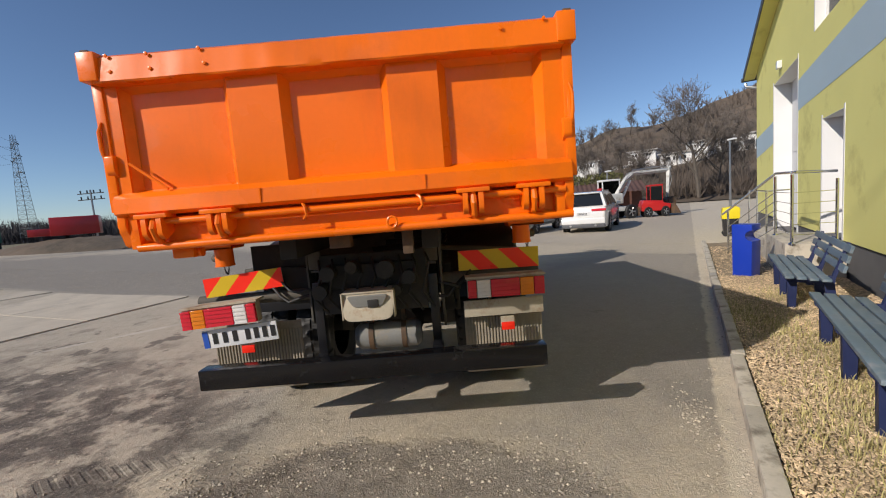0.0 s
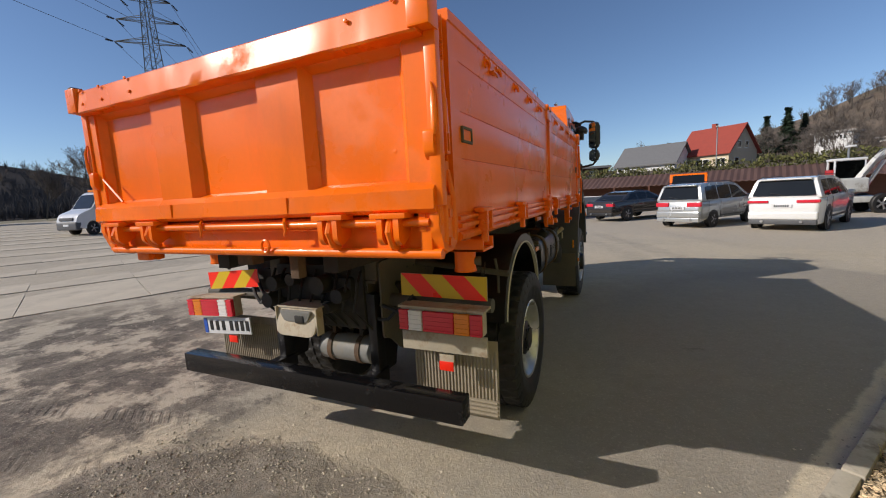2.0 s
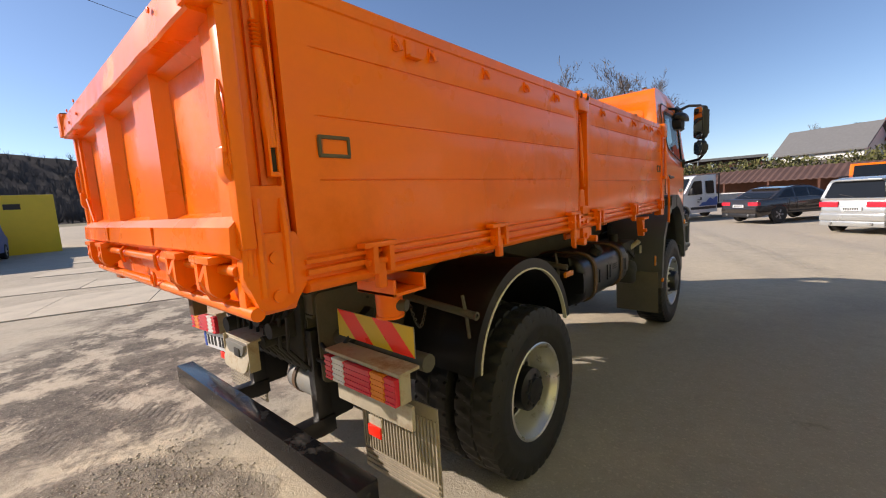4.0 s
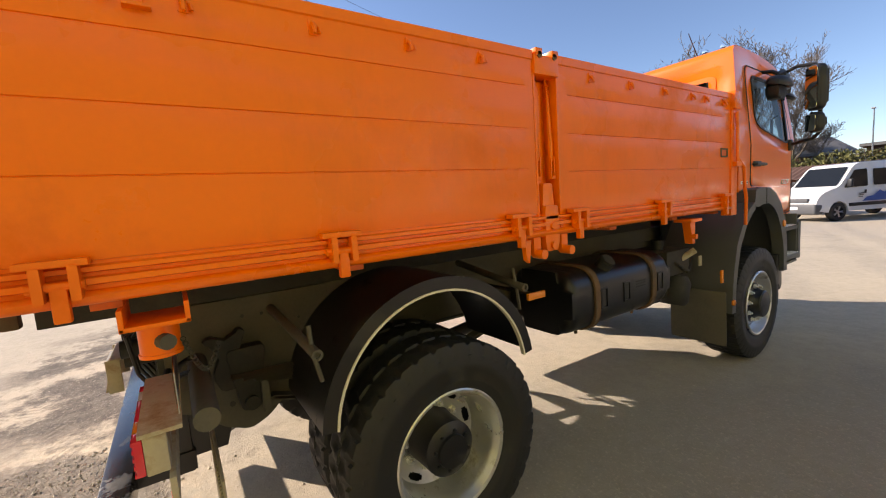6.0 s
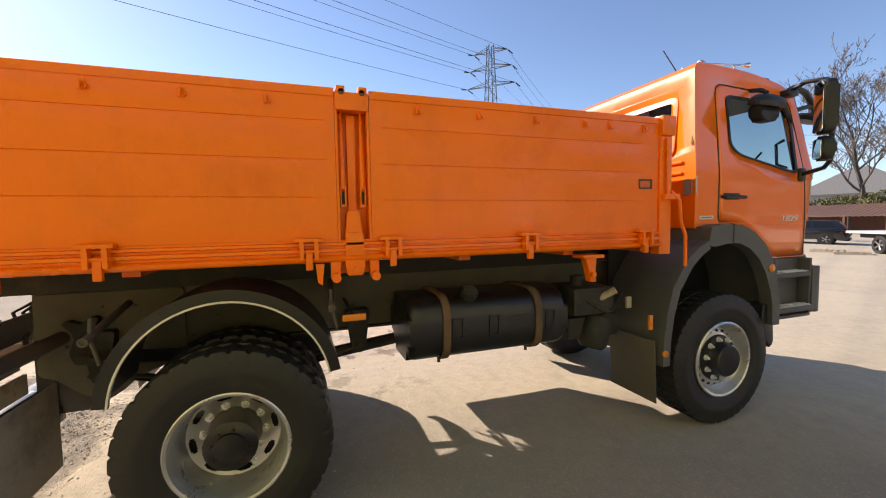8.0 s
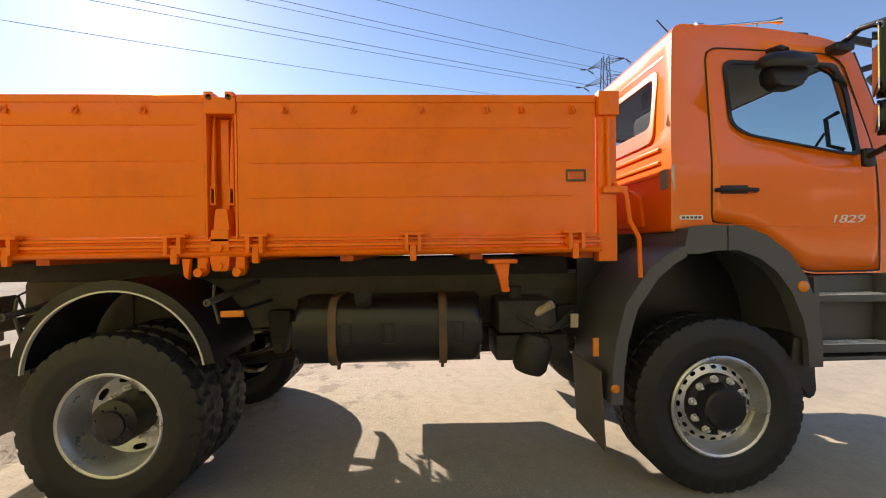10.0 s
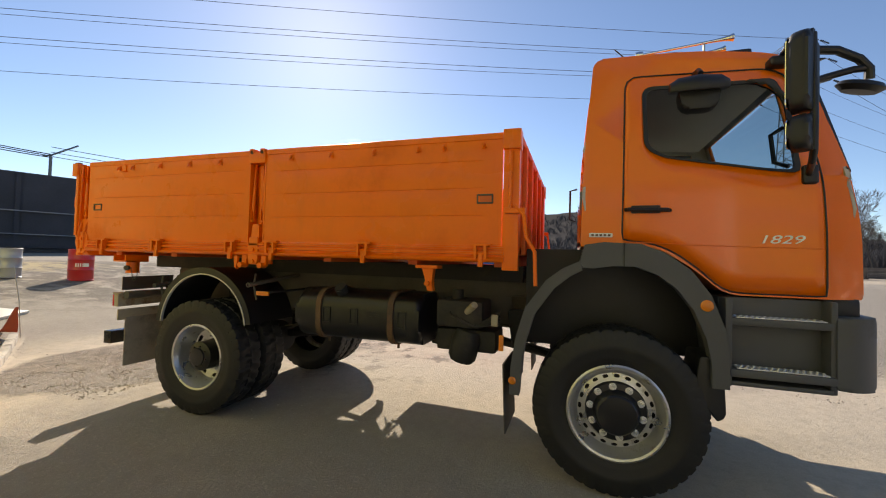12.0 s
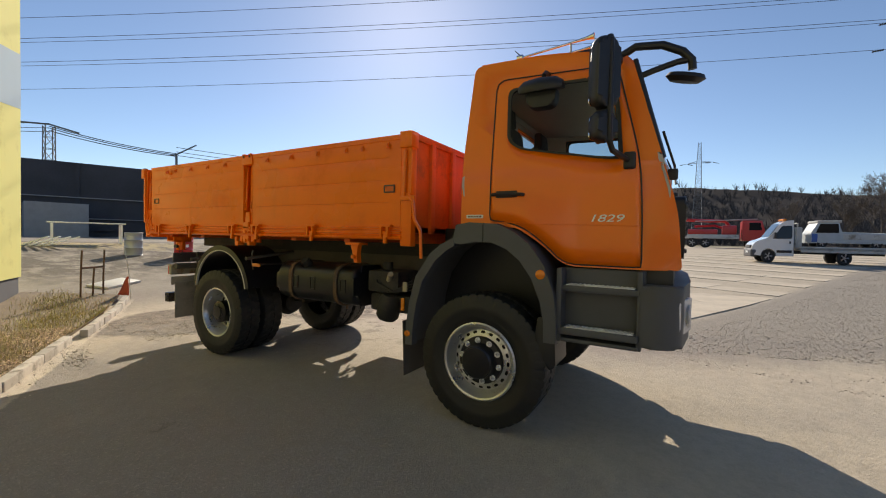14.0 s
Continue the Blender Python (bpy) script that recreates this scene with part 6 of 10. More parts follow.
    back = node_math(n, l, "MULTIPLY", half(0.0, -4.7, 0.0, -1.0, 0.8, 0.8), rng(mid, 0.30, 0.55, 0.65, 1.0))
    col = mixc(back, col, (0.33, 0.29, 0.235))
    wet = node_math(n, l, "MULTIPLY", blob(-1.5, -11.5, 6.5, 4.2, 0, 0.4, 0.5), rng(mid, 0.40, 0.52))
    col = mixc(wet, col, (0.15, 0.128, 0.10))
    hay = node_math(n, l, "MULTIPLY", blob(-1.6, -13.0, 4.0, 1.3, -15, 0.4, 0.5), rng(tex(3.1, 8, 0.75), 0.42, 0.52))
    col = mixc(hay, col, (0.46, 0.37, 0.20))
    # dark smooth asphalt lane by the kerb and past the truck
    lane = node_math(n, l, "MULTIPLY", blob(3.7, 2.8, 2.7, 5.4, -32, 0.45, 0.25), rng(big, 0.25, 0.45, 0.6, 1.0))
    col = mixc(lane, col, (0.325, 0.292, 0.250))
    # gravelly far lane, and pale concrete apron where the cars stand
    gravel = node_math(n, l, "MULTIPLY", half(-5.6, 5.4, 0.39, 0.92, 0.5, 0.6), half(-1.9, 5.0, -0.85, -0.53, 0.9, 1.2))
    gravel = node_math(n, l, "MULTIPLY", gravel, blob(-14, 12, 18, 8, -23, 0.3, 0.3))
    col = mixc(gravel, col, mixc(rng(tex(95, 4, 0.8), 0.36, 0.64), (0.19, 0.17, 0.145), (0.40, 0.36, 0.30)))
    col = mixc(node_math(n, l, "MULTIPLY", half(0.3, 14.6, 0.68, 0.73), rng(mid, 0.2, 0.5, 0.55, 1.0)), col, (0.48, 0.42, 0.335))
    col = mixc(node_math(n, l, "MULTIPLY", blob(6.6, 6.9, 1.6, 1.0, -35, 0.25, 0.3), rng(mid, 0.2, 0.5, 0.6, 1.0)), col, (0.48, 0.42, 0.335))
    # sand swept along the kerb
    along = half(-0.085, -5.145, 0.857, -0.515, 0.03, 0.16)
    along = node_math(n, l, "MULTIPLY", along, half(0.0, -4.9, 0.0, 1.0, 0.4, 0.3))
    col = mixc(node_math(n, l, "MULTIPLY", along, rng(mid, 0.25, 0.5, 0.75, 1.0)), col, (0.64, 0.56, 0.43))
    # lug marks of tyres: a herringbone across two tracks
    track_h = None
    for cx, cy in ((-2.15, -2.15), (-2.45, -1.55)):
        ca, sa = math.cos(radians(14)), math.sin(radians(14))
        dx, dy = node_math(n, l, "SUBTRACT", px, cx), node_math(n, l, "SUBTRACT", py, cy)
        tu = node_math(n, l, "ADD", node_math(n, l, "MULTIPLY", dx, ca), node_math(n, l, "MULTIPLY", dy, sa))
        tv = node_math(n, l, "ABSOLUTE", node_math(n, l, "ADD", node_math(n, l, "MULTIPLY", dx, -sa), node_math(n, l, "MULTIPLY", dy, ca)))
        wob = node_math(n, l, "MULTIPLY", mid, 0.04)
        wave = node_math(n, l, "SINE", node_math(n, l, "MULTIPLY", node_math(n, l, "ADD", node_math(n, l, "ADD", tu, wob), node_math(n, l, "MULTIPLY", tv, 0.8)), 68.0))
        lug = node_math(n, l, "MULTIPLY", rng(wave, -0.1, 0.6), rng(tv, 0.19, 0.15))
        lug = node_math(n, l, "MULTIPLY", lug, rng(node_math(n, l, "ABSOLUTE", tu), 1.3, 0.7))
        lug = node_math(n, l, "MULTIPLY", lug, rng(mid, 0.42, 0.56))
        track_h = lug if track_h is None else node_math(n, l, "MAXIMUM", track_h, lug)
    col = mixc(node_math(n, l, "MULTIPLY", track_h, 0.40), col, (0.10, 0.088, 0.075))
    # earth and dry grass beyond the yard
    out = blob(0, 6, 62, 46, 0, 0.15, 0.25)
    far = node_math(n, l, "SUBTRACT", 1.0, out)
    col = mixc(far, col, (0.20, 0.175, 0.105))
    # grain, stones and cracks
    col = mixc(rng(tex(8, 8, 0.8), 0.44, 0.60, 0.0, 0.20), col, (0.20, 0.175, 0.14))
    col = mixc(rng(grit, 0.54, 0.68, 0.0, 0.42), col, (0.60, 0.52, 0.41))
    col = mixc(rng(grain, 0.48, 0.70, 0.0, 0.20), col, (0.13, 0.115, 0.095))
    vor = n.new("ShaderNodeTexVoronoi")
    vor.feature = "DISTANCE_TO_EDGE"
    vor.inputs["Scale"].default_value = 0.33
    wv = n.new("ShaderNodeVectorMath")
    wv.operation = "ADD"
    wn2 = n.new("ShaderNodeTexNoise")
    wn2.inputs["Scale"].default_value, wn2.inputs["Detail"].default_value = 1.4, 6
    l.new(co, wn2.inputs["Vector"])
    sc = n.new("ShaderNodeVectorMath")
    sc.operation = "SCALE"
    sc.inputs["Scale"].default_value = 0.9
    l.new(wn2.outputs["Color"], sc.inputs[0])
    l.new(co, wv.inputs[0])
    l.new(sc.outputs[0], wv.inputs[1])
    l.new(wv.outputs[0], vor.inputs["Vector"])
    crack = node_math(n, l, "MULTIPLY", rng(vor.outputs["Distance"], 0.005, 0.0), rng(tex(0.9, 6, 0.7), 0.60, 0.68))
    col = mixc(node_math(n, l, "MULTIPLY", crack, 0.4), col, (0.05, 0.045, 0.04))
    l.new(col, b.inputs["Base Color"])
    b.inputs["Roughness"].default_value = 0.92
    b.inputs["Specular IOR Level"].default_value = 0.3
    hgt = node_math(n, l, "ADD", node_math(n, l, "MULTIPLY", grit, 0.6), node_math(n, l, "MULTIPLY", grain, 0.25))
    hgt = node_math(n, l, "ADD", hgt, node_math(n, l, "MULTIPLY", mid, 1.0))
    hgt = node_math(n, l, "SUBTRACT", hgt, node_math(n, l, "MULTIPLY", crack, 0.4))
    hgt = node_math(n, l, "SUBTRACT", hgt, node_math(n, l, "MULTIPLY", track_h, 0.30))
    hgt = node_math(n, l, "ADD", hgt, node_math(n, l, "MULTIPLY", mud2, node_math(n, l, "MULTIPLY", tex(9, 8, 0.75), 2.2)))
    bp = n.new("ShaderNodeBump")
    bp.inputs["Strength"].default_value, bp.inputs["Distance"].default_value = 0.7, 0.022
    l.new(hgt, bp.inputs["Height"])
    l.new(bp.outputs[0], b.inputs["Normal"])
    return m


GROUND = ground_mat()
sx_, sy_ = axis_steps(9, 2500, 0.30, 1.16), axis_steps(9, 2500, 0.30, 1.16)
bm = bm_new()
gv = [[bm.verts.new((x, y, gz(x, y))) for x in sx_] for y in sy_]
for j in range(len(sy_) - 1):
    for i in range(len(sx_) - 1):
        bm.faces.new((gv[j][i], gv[j][i + 1], gv[j + 1][i + 1], gv[j + 1][i]))
solo("ground", bm, GROUND, "worn asphalt and dusty earth yard with dark churned patches", "ground", kind="structure", smooth=60)

STONE = mat("yard_gravel", (0.42, 0.365, 0.29), 0.9, vary=0.2, per_island=0.45, bump=0.3)
CONCRETE = mat("pale_concrete", (0.53, 0.46, 0.355), 0.9, vary=0.18, scale=1.5, fine=40, bump=0.35, per_object=0.05, dirt=(0.40, 0.345, 0.27), dirt_amount=0.4, dirt_scale=1.2)
KERB = mat("kerb_concrete", (0.48, 0.435, 0.36), 0.9, vary=0.18, scale=3, fine=60, bump=0.4, per_object=0.10, dirt=(0.22, 0.19, 0.15), dirt_amount=0.35, dirt_scale=5)

# the building's own frame: u along the facade, v into the building
BO, BANG = Vector((1.47, -6.08, 0)), radians(31)
BM = Matrix.Translation(BO) @ Matrix(((math.sin(BANG), math.cos(BANG), 0, 0), (math.cos(BANG), -math.sin(BANG), 0, 0), (0, 0, 1, 0), (0, 0, 0, 1)))
KV = -1.61        # kerb line in front of the facade


def stones(count, place, lo, hi):
    verts, faces = [], []
    base = [Vector(v) for v in ((1, 0, 0), (-1, 0, 0), (0, 1, 0), (0, -1, 0), (0, 0, 1), (0, 0, -1))]
    tri = ((0, 2, 4), (2, 1, 4), (1, 3, 4), (3, 0, 4), (2, 0, 5), (1, 2, 5), (3, 1, 5), (0, 3, 5))
    rnd = random.Random(11)
    for _ in range(count):
        x, y = place(rnd)
        s = lo + (hi - lo) * rnd.random() ** 3
        k = len(verts)
        rz = rnd.random() * 6.3
        ca, sa = math.cos(rz), math.sin(rz)
        for v in base:
            q = Vector((v.x * s * (0.7 + 0.6 * rnd.random()), v.y * s * (0.7 + 0.6 * rnd.random()), v.z * s * 0.55))
            verts.append((x + q.x * ca - q.y * sa, y + q.x * sa + q.y * ca, gz(x, y) + s * 0.25 + q.z))
        faces += [tuple(k + i for i in t) for t in tri]
    me = bpy.data.meshes.new("gravel")
    me.from_pydata(verts, [], faces)
    me.materials.append(STONE)
    return me


def lane_gravel(rnd):
    q, w = 22 * rnd.random() ** 1.4, 4.6 * rnd.random()
    return -2.3 - 0.92 * q + 0.1 * w - 0.45 * w, 4.6 + 0.39 * q + 0.85 * w


def gravel_place(rnd):
    k = rnd.random()
    if k < 0.50:
        return -0.05 + rnd.uniform(-1.0, 1.0) * 1.35, -1.35 - 1.7 * rnd.random() ** 1.3 + 0.10 * rnd.gauss(0, 1)
    if k < 0.56:
        p = BM @ Vector((rnd.uniform(0.5, 11), KV - 0.06 - abs(rnd.gauss(0, 0.12)), 0))
        return p.x, p.y
    if k < 0.60:
        w = rnd.gauss(0, 1)
        return 2.15 + 0.06 * w + rnd.gauss(0, 0.07), -1.2 + 0.26 * w + rnd.gauss(0, 0.08)
    if k < 0.90:
        q, w = 14 * rnd.random() ** 1.5, 3.2 * rnd.random()
        return -2.1 - 0.92 * q + 0.2 * w, 5.0 + 0.39 * q + 0.92 * w
    return rnd.uniform(-6, 1.4), rnd.uniform(-4, 1)


tagged(new("gravel", stones(14000, lane_gravel, 0.004, 0.017)), "coarse grey gravel strip beside the concrete roadway", "gravel", kind="stuff")
tagged(new("gravel", stones(9500, gravel_place, 0.003, 0.014)), "loose grey gravel and crumbs of asphalt on the yard", "gravel", kind="stuff")

# concrete slabs of the old roadway
road = thing("pavement", "old roadway of pale worn concrete slabs", "pavement", kind="structure")
SLAB_W, SLAB_L = 2.0, 3.0
su, sv = Vector((-0.92, 0.39, 0)), Vector((-0.39, -0.92, 0))
slab_me = {}
for q in range(4):
    bm = bm_new()
    rnd = random.Random(q)
    box(bm, 0.005, SLAB_L - 0.005, 0.005, SLAB_W - 0.005, -0.10, 0.022, 0.004, 1)
    for v in bm.verts:
        v.co.z += 0.006 * noise.noise(v.co + Vector((q * 7, 0, 0)))
    slab_me[q] = mesh_of("slab", bm, CONCRETE, 30)
for i in range(12):
    for j in range(5):
        o = Vector((-5.6, 5.4, 0)) + su * (SLAB_L * i) + sv * (SLAB_W * j)
        z = gz(o.x, o.y)
        if j * SLAB_W > 8:
            continue
        shared("slab", slab_me[(i * 3 + j) % 4], road, Matrix.Translation((o.x, o.y, z)) @ Matrix(((su.x, sv.x, 0, 0), (su.y, sv.y, 0, 0), ((gz(*(o + su * SLAB_L).xy) - z) / SLAB_L, (gz(*(o + sv * SLAB_W).xy) - z) / SLAB_W, 1, 0), (0, 0, 0, 1))))

# kerb stones
kerb = thing("kerb", "row of weathered concrete kerb stones", "kerb", kind="structure")
kme = []
for q in range(3):
    bm = bm_new()
    box(bm, 0.004, 0.996, -0.05, 0.05, -0.15, 0.105, 0.014, 2)
    for v in bm.verts:
        v.co += Vector((0, 0.006 * noise.noise(v.co * 6 + Vector((q, 0, 0))), 0.008 * noise.noise(v.co * 5 + Vector((0, q, 0)))))
    kme.append(mesh_of("kerb_stone", bm, KERB, 40))
for i in range(14):
    s = 0.65 + i
    rnd = random.Random(i)
    s += 0.0 if i > 2 else -0.30
    off = 0.0
    lean = 0.0 if i > 2 else -0.10
    kz = rise((BM @ Vector((s + 0.5, KV, 0))).y)
    shared("kerb_stone", kme[i % 3], kerb, Matrix.Translation((0, 0, kz)) @ BM @ pose(s + off, KV + lean + rnd.uniform(-0.008, 0.008), (0.055 if kz > 0.03 else 0.0) + rnd.uniform(-0.006, 0.004), 0, 6.3 if kz > 0.03 else 0, rnd.uniform(-0.6, 0.6)))

# planting bed covered with wood chips
BED = mat("bed_earth", (0.24, 0.185, 0.12), 0.95, vary=0.35, scale=4, fine=40, bump=0.8, dirt=(0.30, 0.24, 0.16), dirt_amount=0.5, dirt_scale=9)
CHIP = mat("wood_chips", (0.60, 0.46, 0.295), 0.9, vary=0.25, per_island=0.5, bump=0.3)
GRASS = mat("thin_grass", (0.46, 0.40, 0.17), 0.8, vary=0.3, per_island=0.4, bump=0.0)
bm = bm_new()
gvv = [[bm.verts.new(BM @ Vector((0.0 + 14.4 * i / 60, KV + 0.05 + (-KV - 0.05) * j / 8, 0.055 + 0.02 * noise.noise(Vector((i * 0.5, j * 0.7, 2))) + 0.02 * j / 8))) for i in range(61)] for j in range(9)]
for j in range(8):
    for i in range(60):
        bm.faces.new((gvv[j][i], gvv[j][i + 1], gvv[j + 1][i + 1], gvv[j + 1][i]))
for v in bm.verts:
    v.co.z += rise(v.co.y)
solo("planting_bed", bm, BED, "earth planting bed under wood chips beside the kerb", "planting bed", kind="structure", smooth=60)


def chips(count, u0, u1, seed):
    verts, faces = [], []
    rnd = random.Random(seed)
    for _ in range(count):
        u, v = rnd.uniform(u0, u1), rnd.uniform(KV + 0.06, -0.03)
        p = BM @ Vector((u, v, 0.068 + 0.02 * (v - KV) / 1.9 + rnd.random() * 0.018))
        p.z += rise(p.y)
        ln, w = rnd.uniform(0.005, 0.020), rnd.uniform(0.003, 0.009)
        m = Matrix.Translation(p) @ Euler((rnd.gauss(0, 0.35), rnd.gauss(0, 0.35), rnd.random() * 6.3)).to_matrix().to_4x4()
        k = len(verts)
        h = 0.003
        verts += [tuple(m @ Vector(q)) for q in ((-ln, -w, 0), (ln, -w * 0.6, 0), (ln * 0.9, w, 0), (-ln * 0.9, w * 0.7, 0), (-ln * 0.9, -w * 0.8, h), (ln * 0.9, -w * 0.5, h), (ln * 0.8, w * 0.8, h), (-ln * 0.8, w * 0.6, h))]
        faces += [tuple(k + i for i in f) for f in ((4, 5, 6, 7), (0, 1, 5, 4), (1, 2, 6, 5), (2, 3, 7, 6), (3, 0, 4, 7))]
    me = bpy.data.meshes.new("wood_chips")
    me.from_pydata(verts, [], faces)
    me.materials.append(CHIP)
    return me


tagged(new("wood_chips", chips(52000, 2.9, 9.5, 5)), "layer of pale brown wood chips on the planting bed", "wood chips", kind="stuff")
tagged(new("wood_chips", chips(3500, 9.5, 13.5, 6)), "thin wood chips by the entrance steps", "wood chips", kind="stuff")


def blades(count, spots, seed, h0, h1):
    verts, faces = [], []
    rnd = random.Random(seed)
    for _ in range(count):
        u, v, r = spots[rnd.randrange(len(spots))]
        p = BM @ Vector((u + rnd.gauss(0, r), min(max(v + rnd.gauss(0, r * 0.6), KV + 0.06), -0.05), 0.06))
        p.z += rise(p.y)
        h, a, bend = rnd.uniform(h0, h1), rnd.random() * 6.3, rnd.uniform(0.2, 0.8)
        d, w = Vector((math.cos(a), math.sin(a), 0)), Vector((-math.sin(a), math.cos(a), 0)) * 0.0035
        k = len(verts)
        verts += [tuple(p - w), tuple(p + w), tuple(p + d * h * bend * 0.4 + w * 0.7 + Vector((0, 0, h * 0.6))), tuple(p + d * h * bend * 0.4 - w * 0.7 + Vector((0, 0, h * 0.6))), tuple(p + d * h * bend + Vector((0, 0, h * (1 - bend * 0.3))))]
        faces += [(k, k + 1, k + 2, k + 3), (k + 3, k + 2, k + 4)]
    me = bpy.data.meshes.new("grass")
    me.from_pydata(verts, [], faces)
    me.materials.append(GRASS)
    return me


tagged(new("grass", blades(10000, [(5.4, -0.9, 0.35), (6.1, -1.0, 0.28), (7.2, -1.35, 0.3), (8.0, -0.9, 0.3), (4.4, -1.2, 0.3), (4.9, -1.0, 0.3), (6.6, -1.2, 0.3), (2.2, -0.9, 0.5), (2.8, -1.1, 0.5), (1.2, -0.9, 0.5), (0.7, -0.7, 0.4), (3.6, -0.9, 0.4), (1.8, -1.3, 0.5)], 3, 0.03, 0.11)), "thin half-dry grass tufts among the wood chips", "grass", kind="stuff")


# ---- yellow building ----
YELLOW = mat("yellow_render", (0.76, 0.72, 0.25), 0.9, vary=0.05, scale=0.8, fine=120, bump=0.25, dirt=(0.55, 0.50, 0.17), dirt_amount=0.25, dirt_scale=0.7)
BLUEGREY = mat("blue_grey_render", (0.40, 0.52, 0.59), 0.9, vary=0.05, scale=0.8, fine=120, bump=0.25)
PLINTH = mat("grey_plinth", (0.13, 0.13, 0.135), 0.9, vary=0.15, scale=3, fine=100, bump=0.4)
WHITE_WALL = mat("white_render", (0.74, 0.74, 0.73), 0.85, vary=0.04, scale=2, fine=100, bump=0.15)
ROOF_DARK = mat("dark_roof_sheet", (0.05, 0.05, 0.052), 0.5, vary=0.2, bump=0.1)
building = thing("yellow_building", "yellow rendered workshop building with a blue-grey stripe and grey plinth", "building", m=BM)
LEN, PT, PITCH = 18.4, 0.62, 0.222
OPEN = [(9.65, 10.75, 0.62, 2.56), (12.6, 15.3, 0.36, 4.05), (9.6, 11.3, 4.15, 5.25), (3.0, 4.6, 4.15, 5.25)]


def roof_z(u):
    """Underside of the long roof slope."""
    return 4.97 + PITCH * (LEN + 0.4 - u)


def wall_piece(u0, u1, z0, z1, v0=0.0, v1=0.45):
    """Piece of the gable wall; with no top given it runs up to the roof slope."""
    if z1 is None:
        prism(bm, [(u0, z0), (u1, z0), (u1, roof_z(u1)), (u0, roof_z(u0))], v0, v1, "y")
    else:
        box(bm, u0, u1, v0, v1, z0, z1)


bm = bm_new()
us = sorted({0.0, LEN} | {o[0] for o in OPEN} | {o[1] for o in OPEN})
for a, b2 in zip(us, us[1:]):
    holes = sorted((o[2], o[3]) for o in OPEN if o[0] <= a + 1e-6 and o[1] >= b2 - 1e-6)
    z = PT
    for h0, h1 in holes:
        if h0 > z + 1e-6:
            wall_piece(a, b2, z, h0)
        z = max(z, h1)
    wall_piece(a, b2, z, None)
box(bm, 0.0, 0.45, 0.45, 9.0, PT, roof_z(0.0))
box(bm, LEN - 0.45, LEN, 0.45, 9.0, PT, roof_z(LEN))
wall_piece(0.45, LEN - 0.45, PT, None, 8.55, 9.0)
bmesh.ops.remove_doubles(bm, verts=bm.verts, dist=1e-4)
part("facade", bm, YELLOW, building, smooth=0)
bm = bm_new()
for a, b2 in ((-0.0, 12.6), (15.3, LEN)):
    box(bm, a + 0.03 if a < 0.1 else a, b2, 0.03, 0.45, -0.3, PT)
box(bm, 0.03, 0.45, 0.45, 8.97, -0.3, PT)
box(bm, LEN - 0.45, LEN - 0.03, 0.45, 8.97, -0.3, PT)
part("plinth", bm, PLINTH, building, smooth=0)
# rising stripe
TOP = [(0.0, 4.95), (4.0, 4.35), (8.3, 3.75), (12.5, 3.58), (15.6, 3.12), (LEN, 2.98)]
BOT = [(0.0, 3.90), (4.0, 3.45), (8.3, 3.10), (12.5, 2.98), (15.6, 2.55), (LEN, 2.36)]


def at_u(line, u):
    for (u0, z0), (u1, z1) in zip(line, line[1:]):
        if u0 <= u <= u1:
            return z0 + (z1 - z0) * (u - u0) / (u1 - u0)
    return line[-1][1]


for a, b2 in ((0.0, 12.6), (15.3, LEN)):
    bm = bm_new()
    n = 24
    for k in range(n):
        p, q = a + (b2 - a) * k / n, a + (b2 - a) * (k + 1) / n
        bm.faces.new([bm.verts.new(c) for c in ((p, -0.004, at_u(BOT, p)), (q, -0.004, at_u(BOT, q)), (q, -0.004, at_u(TOP, q)), (p, -0.004, at_u(TOP, p)))])
    bmesh.ops.remove_doubles(bm, verts=bm.verts, dist=0.001)
    part("stripe", bm, BLUEGREY, building, smooth=0)
bm = bm_new()
bm.faces.new([bm.verts.new(c) for c in ((-0.004, 0, 3.9), (-0.004, 9, 3.9), (-0.004, 9, 4.95), (-0.004, 0, 4.95))])
part("stripe", bm, BLUEGREY, building, smooth=0)
